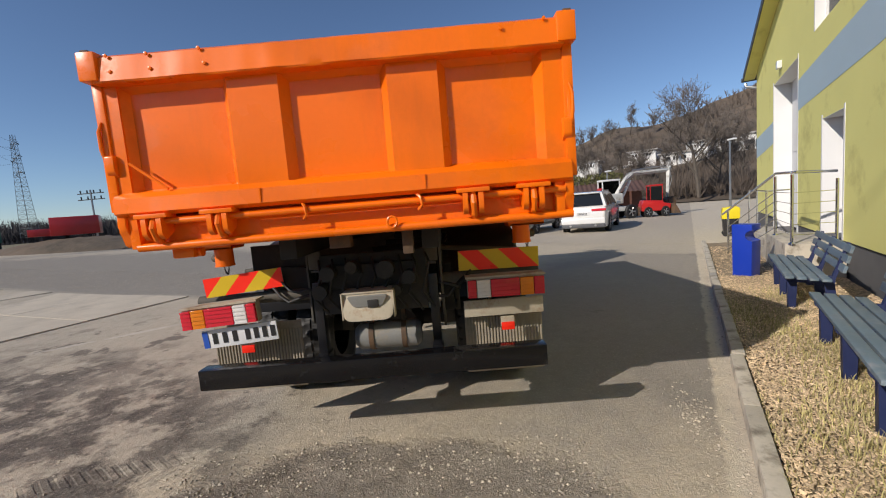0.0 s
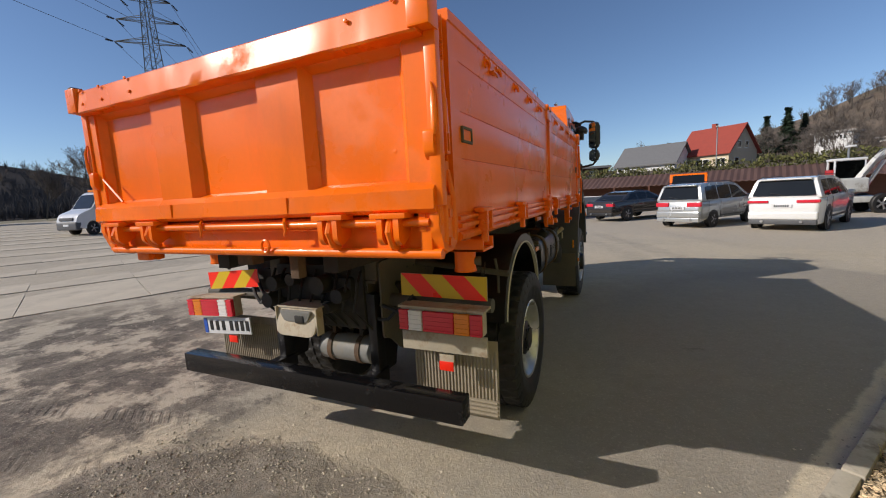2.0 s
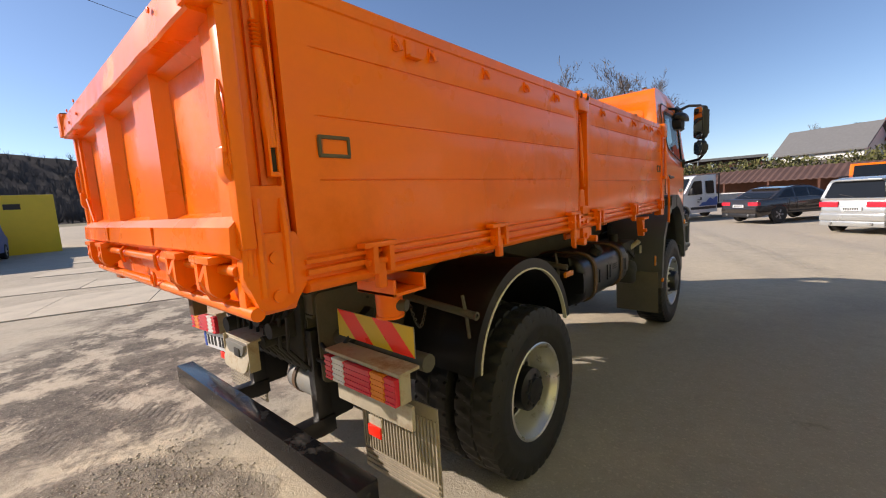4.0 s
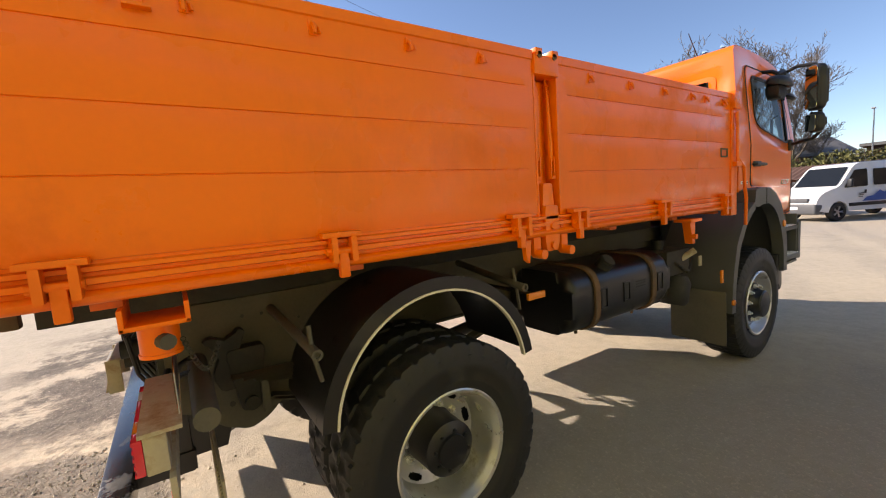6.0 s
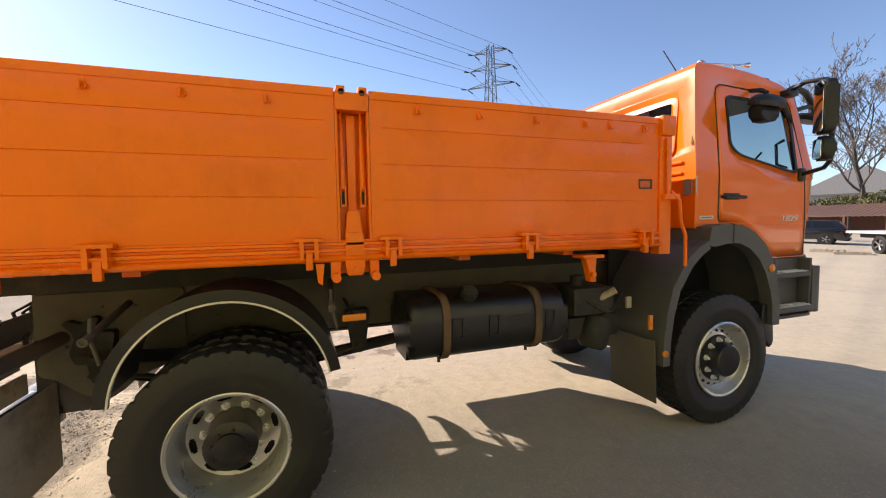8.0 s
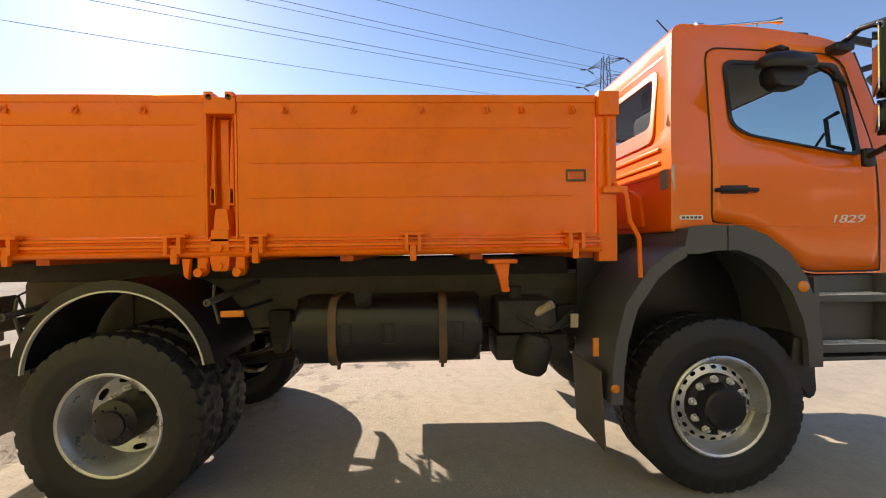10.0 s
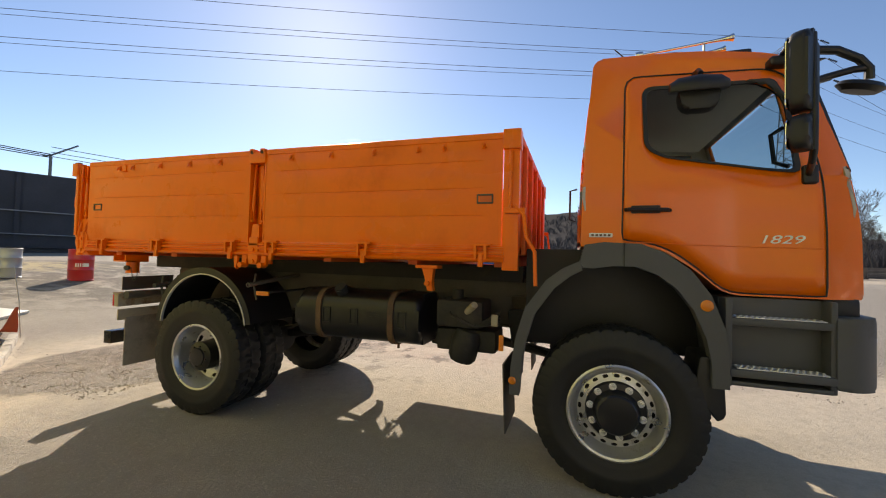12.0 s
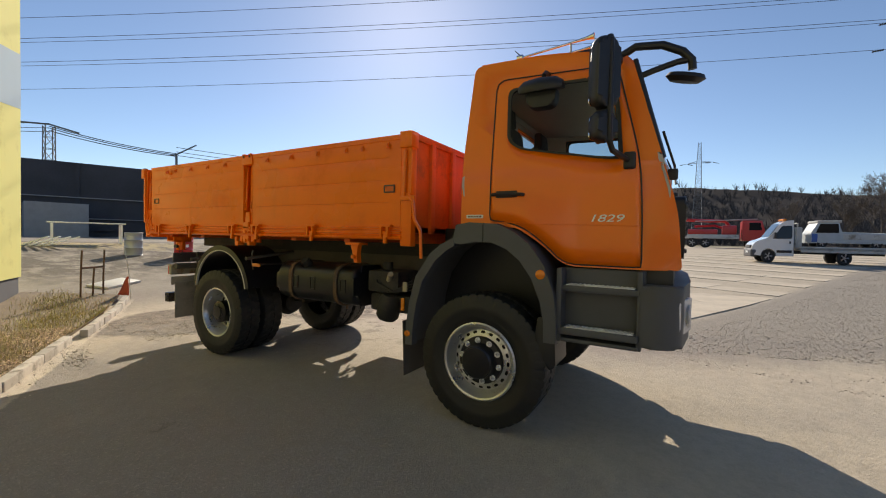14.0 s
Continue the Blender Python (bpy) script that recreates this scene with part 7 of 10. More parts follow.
# doors, windows with white reveals
for k, (u0, u1, z0, z1) in enumerate(OPEN):
    bm = bm_new()
    t = 0.004
    box(bm, u0, u0 + t, -0.002, 0.40, z0, z1)
    box(bm, u1 - t, u1, -0.002, 0.40, z0, z1)
    box(bm, u0, u1, -0.002, 0.40, z1 - t, z1)
    box(bm, u0 - 0.06, u0, -0.006, 0.01, z0, z1 + 0.06)
    box(bm, u1, u1 + 0.06, -0.006, 0.01, z0, z1 + 0.06)
    if k < 2:
        fr = part("door", bm, WHITE_WALL, building, "white-edged doorway", smooth=0)
        bm = bm_new()
        w = (u1 - u0) / (2 if k == 1 else 1)
        for q in range(2 if k == 1 else 1):
            box(bm, u0 + w * q + 0.02, u0 + w * (q + 1) - 0.02, 0.36, 0.42, z0, z1, 0.01)
            box(bm, u0 + w * q + 0.15, u0 + w * (q + 1) - 0.15, 0.345, 0.36, z0 + 0.2, z0 + (z1 - z0) * 0.45, 0.006)
            box(bm, u0 + w * q + 0.15, u0 + w * (q + 1) - 0.15, 0.345, 0.36, z0 + (z1 - z0) * 0.52, z1 - 0.2, 0.006)
        part("door_leaf", bm, WHITE_WALL, fr, smooth=0)
    else:
        fr = part("window", bm, WHITE_WALL, building, "white framed upper window", smooth=0)
        bm = bm_new()
        for q in (0, 1, 2):
            uu = u0 + (u1 - u0 - 0.06) * q / 2
            box(bm, uu, uu + 0.06, 0.14, 0.20, z0, z1)
        for zz in (z0, z1 - 0.06):
            box(bm, u0, u1, 0.14, 0.20, zz, zz + 0.06)
        part("window_frame", bm, WHITE_PAINT, fr, smooth=0)
        bm = bm_new()
        box(bm, u0, u1, 0.165, 0.175, z0, z1)
        part("pane", bm, CAR_GLASS, fr, smooth=0)
# sloping roof with a dark verge, an eaves gutter and a downpipe round the corner
U0, U1 = -0.02, LEN + 0.4
bm = bm_new()
prism(bm, [(U0, roof_z(U0) + 0.03), (U1, roof_z(U1) + 0.03), (U1, roof_z(U1) + 0.16), (U0, roof_z(U0) + 0.16)], -0.30, 9.3, "y")
rf = part("roof", bm, ROOF_DARK, building, smooth=0)
bm = bm_new()
prism(bm, [(U0, roof_z(U0)), (U1, roof_z(U1)), (U1, roof_z(U1) + 0.18), (U0, roof_z(U0) + 0.18)], -0.325, -0.302, "y")
part("verge_board", bm, ROOF_DARK, rf, smooth=0)
bm = bm_new()
prism(bm, [(U0, roof_z(U0) + 0.005), (U1, roof_z(U1) + 0.005), (U1, roof_z(U1) + 0.028), (U0, roof_z(U0) + 0.028)], -0.30, -0.002, "y")
part("soffit", bm, YELLOW, rf, smooth=0)
bm = bm_new()
tube(bm, [(LEN + 0.44, -0.36, roof_z(LEN + 0.4) + 0.05), (LEN + 0.44, 9.3, roof_z(LEN + 0.4) + 0.03)], 0.07, 10)
part("gutter", bm, ROOF_DARK, rf)
bm = bm_new()
tube(bm, [(LEN + 0.44, -0.25, 4.90), (LEN + 0.42, -0.22, 4.78), (LEN + 0.12, 0.10, 4.62), (LEN + 0.06, 0.14, 4.48), (LEN + 0.06, 0.14, 0.2)], 0.045, 8)
part("downpipe", bm, STEEL, rf)
bm = bm_new()
box(bm, 14.22, 14.40, -0.10, 0.0, 4.24, 4.42, 0.02)
part("wall_lamp", bm, WHITE_PAINT, building)

# landing with steps and railing
landing = thing("entrance_landing", "concrete entrance landing with steps and a stainless railing", "landing", m=BM, kind="structure")
LZ, LV = 0.60, -0.70
bm = bm_new()
box(bm, 9.40, 11.2, LV, -0.001, -0.1, LZ, 0.01)
part("landing_slab", bm, KERB, landing)
for k in range(3):
    bm = bm_new()
    box(bm, 11.202 + 0.30 * k, 11.50 + 0.30 * k, LV, -0.001, -0.1, LZ - 0.15 * (k + 1), 0.01)
    part("step", bm, KERB, landing)
bm = bm_new()
box(bm, 12.45, 15.5, -0.55, -0.001, -0.1, 0.355, 0.01)
part("door_sill", bm, KERB, landing)
for u, v, top in ((9.40, LV + 0.08, 1.06), (9.60, -0.07, 0.95), (10.78, LV + 0.08, 1.06)):
    bm = bm_new()
    cyl(bm, (u, v, LZ - 0.02), (u, v, LZ + top), 0.021, 12)
    lathe(bm, [(0, 0.03), (0.024, 0.03), (0.045, 0.01), (0.045, -0.004), (0, -0.004)], (u, v, LZ), (0, 0, 1), 16)
    part("rail_post", bm, CHROME, landing)
bm = bm_new()
tube(bm, [(9.78, -0.04, LZ + 1.06), (9.46, LV + 0.12, LZ + 1.09), (9.44, LV + 0.08, LZ + 1.09), (10.74, LV + 0.08, LZ + 1.11), (10.84, LV + 0.07, LZ + 1.09), (12.41, -1.31, 0.93)], 0.022, 12)
part("handrail", bm, CHROME, landing)
bm = bm_new()
cyl(bm, (12.2, -1.22, 0.0), (12.2, -1.22, 1.02), 0.021, 12)
part("rail_post", bm, CHROME, landing)
for k in range(5):
    z = LZ + 0.14 + 0.16 * k
    bm = bm_new()
    tube(bm, [(9.60, -0.07, z), (9.40, LV + 0.08, z), (10.78, LV + 0.08, z)], 0.006, 6)
    part("rail_wire", bm, CHROME, landing)
    bm = bm_new()
    tube(bm, [(10.78, LV + 0.08, z), (12.2, -1.22, z - 0.72)], 0.008, 6)
    part("rail_wire", bm, CHROME, landing)
# lower rail by the tall door
bm = bm_new()
tube(bm, [(12.5, -0.06, 1.38), (12.5, -0.52, 1.38), (15.4, -0.52, 1.38)], 0.016, 10)
part("door_rail", bm, CHROME, landing)
for u in (12.5, 13.9, 15.4):
    bm = bm_new()
    cyl(bm, (u, -0.52, 0.35), (u, -0.52, 1.37), 0.018, 10)
    part("door_rail_post", bm, CHROME, landing)

# benches
BENCH_SLAT = mat("weathered_blue_slats", (0.12, 0.17, 0.215), 0.55, vary=0.2, scale=6, fine=40, bump=0.3, per_object=0.12, dirt=(0.24, 0.27, 0.29), dirt_amount=0.35, dirt_scale=7)
BENCH_LEG = mat("navy_bench_frame", (0.018, 0.028, 0.095), 0.5, vary=0.15, scale=5, bump=0.15)


def bench(u0, u1, v0, turn):
    b = thing("bench", "slatted park bench in weathered blue with navy legs", "bench", "benches along the facade", m=BM @ pose(u0, v0, 0.05, 0, 0, turn))
    ln = u1 - u0
    bm = bm_new()
    box(bm, 0, ln, -0.040, 0.040, -0.016, 0.016, 0.006)
    me = mesh_of("slat", bm, BENCH_SLAT)
    for k in range(4):
        shared("seat_slat", me, b, pose(0, 0.045 + 0.105 * k, 0.435 - 0.010 * k))
    for k in range(3):
        shared("back_slat", me, b, pose(0, 0.500 + 0.024 * k, 0.53 + 0.108 * k, 76))
    for u in (0.24, ln * 0.5, ln - 0.26):
        bm = bm_new()
        prism(bm, rounded([(0.05, 0.0), (0.13, 0.0), (0.13, 0.345), (0.37, 0.335), (0.41, 0.0), (0.49, 0.0), (0.455, 0.36), (0.585, 0.795), (0.555, 0.80), (0.44, 0.41), (0.01, 0.418), (0.01, 0.38), (0.05, 0.36)], 0.012, 2), u - 0.03, u + 0.03, "x", 0.006)
        part("leg", bm, BENCH_LEG, b)


bench(4.31, 6.47, -1.12, 3.4)
bench(7.27, 9.10, -1.04, 2.8)

# litter bins
BLUE = mat("blue_plastic_bin", (0.01, 0.045, 0.42), 0.4, vary=0.06, scale=3, bump=0.05)
BIN_YELLOW = mat("yellow_plastic_lid", (0.75, 0.60, 0.02), 0.4, vary=0.06, bump=0.05)
lb = thing("litter_bin", "bright blue plastic litter bin with a round slot", "litter bin", m=BM @ pose(9.62, -1.16, 0.02) @ Matrix.Diagonal((0.82, 0.82, 0.90, 1.0)))
bm = bm_new()
o = [(-0.17, 0.0), (0.17, 0.0), (0.18, 1.0), (-0.18, 1.0), (-0.18, 0.93)]
slot = [(-0.18 + 0.0, 0.90)] + [(-0.18 + 0.13 * math.sin(radians(a)), 0.80 - 0.0 + 0.10 * math.cos(radians(a))) for a in range(0, 181, 20)] + [(-0.18, 0.70)]
prism(bm, [(-0.17, 0.0), (0.17, 0.0), (0.18, 1.0), (-0.18, 1.0)] + slot, -0.16, 0.16, "y", 0.008)
bmesh.ops.rotate(bm, verts=bm.verts, cent=(0, 0, 0), matrix=Matrix.Rotation(radians(-58), 3, "Z"))
part("bin_body", bm, BLUE, lb)
bm = bm_new()
prism(bm, [(-0.05, 0.66), (0.16, 0.66), (0.165, 0.94), (-0.05, 0.94)], -0.155, 0.155, "y")
bmesh.ops.rotate(bm, verts=bm.verts, cent=(0, 0, 0), matrix=Matrix.Rotation(radians(-58), 3, "Z"))
part("bin_liner", bm, INK, lb)
yb = thing("recycling_bin", "black wheeled bin with a bright yellow lid", "litter bin", m=pose(9.35, 8.7, 0.0, 0, 0, -30) @ Matrix.Diagonal((0.72, 0.72, 0.9, 1.0)))
bm = bm_new()
prism(bm, [(-0.24, 0.06), (0.24, 0.06), (0.30, 0.74), (-0.30, 0.74)], -0.26, 0.26, "y", 0.02)
part("bin_body", bm, BLACK_PLASTIC, yb)
bm = bm_new()
prism(bm, rounded([(-0.32, 0.60), (0.32, 0.60), (0.33, 0.95), (0.20, 1.02), (-0.28, 0.98)], 0.04, 3), -0.30, 0.30, "y", 0.02)
part("bin_lid", bm, BIN_YELLOW, yb)
for a in (-1, 1):
    bm = bm_new()
    cyl(bm, (-0.2, a * 0.27, 0.09), (-0.2, a * 0.31, 0.09), 0.09, 16)
    part("bin_wheel", bm, RUBBER, yb)


# ---- parked vehicles ----
CAR_WHITE = mat("white_car_paint", (0.74, 0.74, 0.73), 0.2, vary=0.03, bump=0.01, coat=0.8)
CAR_SILVER = mat("silver_car_paint", (0.46, 0.47, 0.46), 0.25, metal=0.5, vary=0.03, bump=0.01, coat=0.7)
CAR_BROWN = mat("dark_bronze_car_paint", (0.060, 0.050, 0.045), 0.2, metal=0.5, vary=0.05, bump=0.01, coat=0.8)
CAR_BLACK = mat("black_car_paint", (0.012, 0.013, 0.016), 0.15, vary=0.1, bump=0.01, coat=0.8)
CAR_RED = mat("red_machine_paint", (0.50, 0.015, 0.015), 0.35, vary=0.1, bump=0.05, coat=0.3)
CAR_BLUE = mat("blue_machine_paint", (0.03, 0.10, 0.35), 0.4, vary=0.1, bump=0.05)
DARK_GLASS = mat("dark_car_glass", (0.012, 0.014, 0.016), 0.04, vary=0.1, bump=0.0, coat=0.0, spec=0.35, rough_vary=0.02)
ALLOY = mat("alloy_rim", (0.42, 0.42, 0.43), 0.3, metal=0.8, vary=0.05, bump=0.02)
MACHINE_GREY = mat("pale_grey_machine_paint", (0.50, 0.50, 0.47), 0.45, vary=0.12, bump=0.1, dirt=(0.25, 0.22, 0.18), dirt_amount=0.3)


def car_wheel_mesh(r, w, alloy=True):
    bm = bm_new()
    h = w / 2
    lathe(bm, [(r * 0.62, -h), (r * 0.9, -h), (r, -h * 0.7), (r, h * 0.7), (r * 0.9, h), (r * 0.64, h * 0.95)], (0, 0, 0), (1, 0, 0), 28)
    t = mesh_of("tyre", bm, RUBBER, 30)
    bm = bm_new()
    lathe(bm, [(r * 0.66, h * 0.9), (r * 0.62, h * 0.96), (r * 0.58, h * 0.7), (r * 0.56, h * 0.2), (0, h * 0.2)], (0, 0, 0), (1, 0, 0), 28, mi=1)
    for k in range(5):
        a = 2 * math.pi * k / 5
        for d in (-0.12, 0.12):
            p = Vector((h * 0.72, 0.10 * r * math.cos(a), 0.10 * r * math.sin(a)))
            q = Vector((h * 0.80, 0.6 * r * math.cos(a + d), 0.6 * r * math.sin(a + d)))
            tube(bm, [p, q], r * 0.05, 5)
    lathe(bm, [(r * 0.18, h * 0.6), (r * 0.16, h * 0.85), (0, h * 0.88)], (0, 0, 0), (1, 0, 0), 14)
    return t, mesh_of("rim", bm, [ALLOY, INK], 30)


def add_wheels(root, r, w, half, ys):
    t, rim = car_wheel_mesh(r, w)
    for y in ys:
        for side in (1, -1):
            e = shared("wheel", t, root, pose(side * half, y, r, 0, 0, 0 if side > 0 else 180))
            shared("rim", rim, e)


def car(name, label, m, L, W, body, roof, glass_side, paint, wr, axles, belt, rear_glass, front_glass, category="car", lamps="wide", trim=None, group="cars parked along the yard", rear_lamp=None):
    """Outlines in y (front positive, rear at 0) and z; greenhouse leans in above the belt line."""
    root = thing(name, label, category, group, m=m)
    H = max(p[1] for p in roof)
    lean = lambda z: 1 - 0.21 * max(0, z - belt) / (H - belt)
    bm = bm_new()
    prism(bm, body, -W / 2, W / 2, "x", 0.09, 4)
    for v in bm.verts:
        if v.co.z < belt - 0.25:
            v.co.x *= 1 - 0.05 * (belt - 0.25 - v.co.z)
        e = min(v.co.y, L - v.co.y)
        if e < 0.35:
            v.co.x *= 1 - 0.80 * (0.35 - e) ** 2
    part("body", bm, paint, root, smooth=50)
    bm = bm_new()
    prism(bm, rounded(roof, 0.10, 4), -W / 2 + 0.03, W / 2 - 0.03, "x", 0.07, 4)
    for v in bm.verts:
        v.co.x *= lean(v.co.z)
    part("cabin", bm, paint, root)
    for poly in glass_side:
        for side in (-1, 1):
            bm = bm_new()
            vs = [bm.verts.new((side * ((W / 2 - 0.03) * lean(z) + 0.006), y, z)) for y, z in rounded(poly, 0.04, 2)]
            bm.faces.new(vs)
            part("side_window", bm, DARK_GLASS, root, smooth=0)
    for (y0, z0, y1, z1), nm, k in ((rear_glass, "rear_window", -1), (front_glass, "windscreen", 1)):
        bm = bm_new()
        w0, w1 = (W / 2 - 0.15) * lean(z0), (W / 2 - 0.15) * lean(z1)
        pts = rounded([(-w0, 0), (w0, 0), (w1, 1), (-w1, 1)], 0.06, 2)
        bm.faces.new([bm.verts.new((x, y0 + (y1 - y0) * t + 0.018 * k, z0 + (z1 - z0) * t + 0.004)) for x, t in pts])
        part(nm, bm, DARK_GLASS, root, smooth=0)
    add_wheels(root, wr, 0.23, W / 2 - 0.10, axles)
    # flat black discs behind the wheels stand for the dark of the wells
    for y in axles:
        for side in (-1, 1):
            bm = bm_new()
            lathe(bm, [(0, 0), (wr * 1.14, 0), (wr * 1.14, 0.02), (0, 0.02)], (side * (W / 2 - 0.022), y, wr), (side, 0, 0), 24)
            part("well_shade_disc", bm, INK, root)
    rl = rear_lamp or (0.02, belt - 0.18, 0.30, 0.16)
    for side in (-1, 1):
        bm = bm_new()
        x = side * (W / 2 - rl[2] / 2 - 0.05)
        box(bm, x - rl[2] / 2, x + rl[2] / 2, rl[0] - 0.03, rl[0] + 0.2, rl[1] - rl[3] / 2, rl[1] + rl[3] / 2, 0.02)
        part("rear_lamp", bm, RED_LENS, root)
        bm = bm_new()
        box(bm, side * (W / 2 - 0.28) - 0.2, side * (W / 2 - 0.28) + 0.2, L - 0.16, L - 0.01, belt - 0.28, belt - 0.14, 0.03)
        part("headlamp", bm, WHITE_LENS, root)
        bm = bm_new()
        yy = front_glass[0] - 0.42
        box(bm, side * (W / 2 + 0.10) - 0.10, side * (W / 2 + 0.10) + 0.10, yy - 0.05, yy + 0.05, belt + 0.0, belt + 0.14, 0.04)
        part("door_mirror", bm, paint, root)
        for p in glass_side[:-1]:
            y = p[1][0] + 0.03 if p[1][0] < p[2][0] else p[1][0]
            bm = bm_new()
            box(bm, side * (W / 2 + 0.001) - 0.004, side * (W / 2 + 0.001) + 0.004, y, y + 0.012, 0.40, belt - 0.02)
            part("door_gap", bm, INK, root)
        bm = bm_new()
        box(bm, side * (W / 2 + 0.004) - 0.006, side * (W / 2 + 0.004) + 0.006, axles[0] + 0.5, axles[1] - 0.5, 0.42, 0.47)
        part("door_trim", bm, INK, root)
    bm = bm_new()
    box(bm, -W / 2 + 0.08, W / 2 - 0.08, -0.07, 0.20, 0.40, 0.66, 0.06, 3)
    part("rear_bumper", bm, paint, root)
    bm = bm_new()
    box(bm, -W / 2 + 0.10, W / 2 - 0.10, -0.05, 0.16, 0.24, 0.41, 0.04)
    part("rear_skirt", bm, trim or BLACK_PLASTIC, root)
    bm = bm_new()
    box(bm, -W / 2 + 0.06, W / 2 - 0.06, L - 0.10, L + 0.04, 0.26, 0.50, 0.05)
    part("front_bumper", bm, trim or BLACK_PLASTIC, root)
    bm = bm_new()
    tube(bm, [(0.0, rear_glass[0] - 0.03, rear_glass[1] + 0.03), (-0.35, rear_glass[0] - 0.015, rear_glass[1] + 0.10)], 0.010, 6)
    part("rear_wiper", bm, BLACK_PLASTIC, root)
    for side in (-1, 1):
        bm = bm_new()
        xr = side * (W / 2 - 0.07) * lean(H)
        tube(bm, [(xr, roof[1][0] + 0.25, H - 0.02), (xr, roof[1][0] + 0.40, H + 0.035), (xr, roof[-2][0] - 0.35, H + 0.035), (xr, roof[-2][0] - 0.20, H - 0.03)], 0.014, 6)
        part("roof_rail", bm, BLACK_PLASTIC, root)
        bm = bm_new()
        cyl(bm, (side * 0.52, -0.085, 0.34), (side * 0.52, 0.05, 0.34), 0.045, 12)
        part("tail_pipe", bm, STEEL, root)
    bm = bm_new()
    box(bm, -W * 0.34, W * 0.34, roof[1][0] - 0.14, roof[1][0] + 0.12, roof[1][1] - 0.035, roof[1][1] + 0.012, 0.012)
    part("roof_spoiler", bm, paint, root)
    bm = bm_new()
    box(bm, -0.26, 0.26, -0.045, -0.02, belt - 0.32, belt - 0.21)
    plate_ = part("number_plate", bm, PLATE_WHITE, root)
    bm = bm_new()
    for k in range(7):
        box(bm, -0.20 + 0.058 * k, -0.165 + 0.058 * k, -0.049, -0.045, belt - 0.30, belt - 0.23)
    part("plate_marks", bm, INK, plate_)
    return root


def heading(x, y, z, az):
    return pose(x, y, z, 0, 0, az - 90)


def car_body(L, tail, belt, nose, hood, wr, axles, sill=0.24):
    def archp(y):
        return [(y - (wr + 0.05) * math.cos(radians(a)), wr + (wr + 0.05) * math.sin(radians(a)) * 1.0) for a in range(-20, 201, 22)]
    pts = [(0.0, 0.35), (-0.02, belt - 0.35), (0.03, tail)]
    pts += [(0.06, belt), (L * 0.70, belt + 0.02), (L - 0.35, hood), (L - 0.05, nose), (L, 0.45), (L - 0.06, sill)]
    low = []
    for y in sorted(axles, reverse=True):
        low += [p for p in archp(y)[::-1] if p[1] > sill]
    return pts + low + [(0.10, sill)]


# white sport-utility car
L = 5.1
car("suv_car", "white sport-utility car parked on the concrete apron", heading(6.5, 13.7, -0.02, 61), L, 2.0,
    car_body(L, 1.05, 1.12, 0.85, 1.08, 0.40, (0.95, 4.05)),
    [(0.04, 1.10), (0.22, 1.74), (0.9, 1.80), (2.4, 1.80), (3.2, 1.66), (4.05, 1.10)],
    [[(0.45, 1.16), (0.52, 1.66), (1.25, 1.69), (1.25, 1.16)], [(1.33, 1.16), (1.33, 1.69), (2.3, 1.69), (2.3, 1.16)], [(2.38, 1.16), (2.38, 1.68), (3.0, 1.60), (3.62, 1.16)]],
    CAR_WHITE, 0.40, (0.95, 4.05), 1.12, (0.05, 1.18, 0.20, 1.68), (4.0, 1.16, 3.25, 1.64), rear_lamp=(0.0, 1.0, 0.58, 0.10), trim=PLASTIC)
# silver people carrier
L = 4.65
car("minivan", "silver people carrier parked on the concrete apron", heading(3.65, 15.3, 0.0, 55), L, 1.85,
    car_body(L, 1.0, 1.05, 0.75, 0.98, 0.32, (0.85, 3.70)),
    [(0.02, 1.03), (0.20, 1.66), (0.8, 1.74), (2.3, 1.74), (2.9, 1.66), (4.0, 1.03)],
    [[(0.35, 1.09), (0.45, 1.58), (1.25, 1.62), (1.25, 1.09)], [(1.33, 1.09), (1.33, 1.62), (2.25, 1.62), (2.25, 1.09)], [(2.33, 1.09), (2.33, 1.62), (2.8, 1.58), (3.6, 1.09)]],
    CAR_SILVER, 0.32, (0.85, 3.70), 1.05, (0.03, 1.12, 0.18, 1.60), (3.92, 1.08, 2.98, 1.60), rear_lamp=(0.0, 0.92, 0.52, 0.17), trim=CAR_SILVER)
# dark saloon
L = 4.9
car("saloon_car", "dark bronze saloon car parked on the concrete apron", heading(0.5, 19.3, 0.05, 50), L, 1.86,
    car_body(L, 0.95, 0.98, 0.72, 0.92, 0.33, (1.0, 3.87)),
    [(0.55, 0.96), (1.35, 1.40), (2.0, 1.47), (2.7, 1.45), (3.85, 0.96)],
    [[(0.98, 1.02), (1.42, 1.34), (1.75, 1.38), (1.75, 1.02)], [(1.82, 1.02), (1.82, 1.39), (2.45, 1.38), (2.45, 1.02)], [(2.52, 1.02), (2.52, 1.38), (2.75, 1.36), (3.45, 1.02)]],
    CAR_BROWN, 0.33, (1.0, 3.87), 0.98, (0.62, 1.0, 1.32, 1.36), (3.75, 1.0, 2.80, 1.40), rear_lamp=(0.02, 0.80, 0.45, 0.15))
L = 4.7
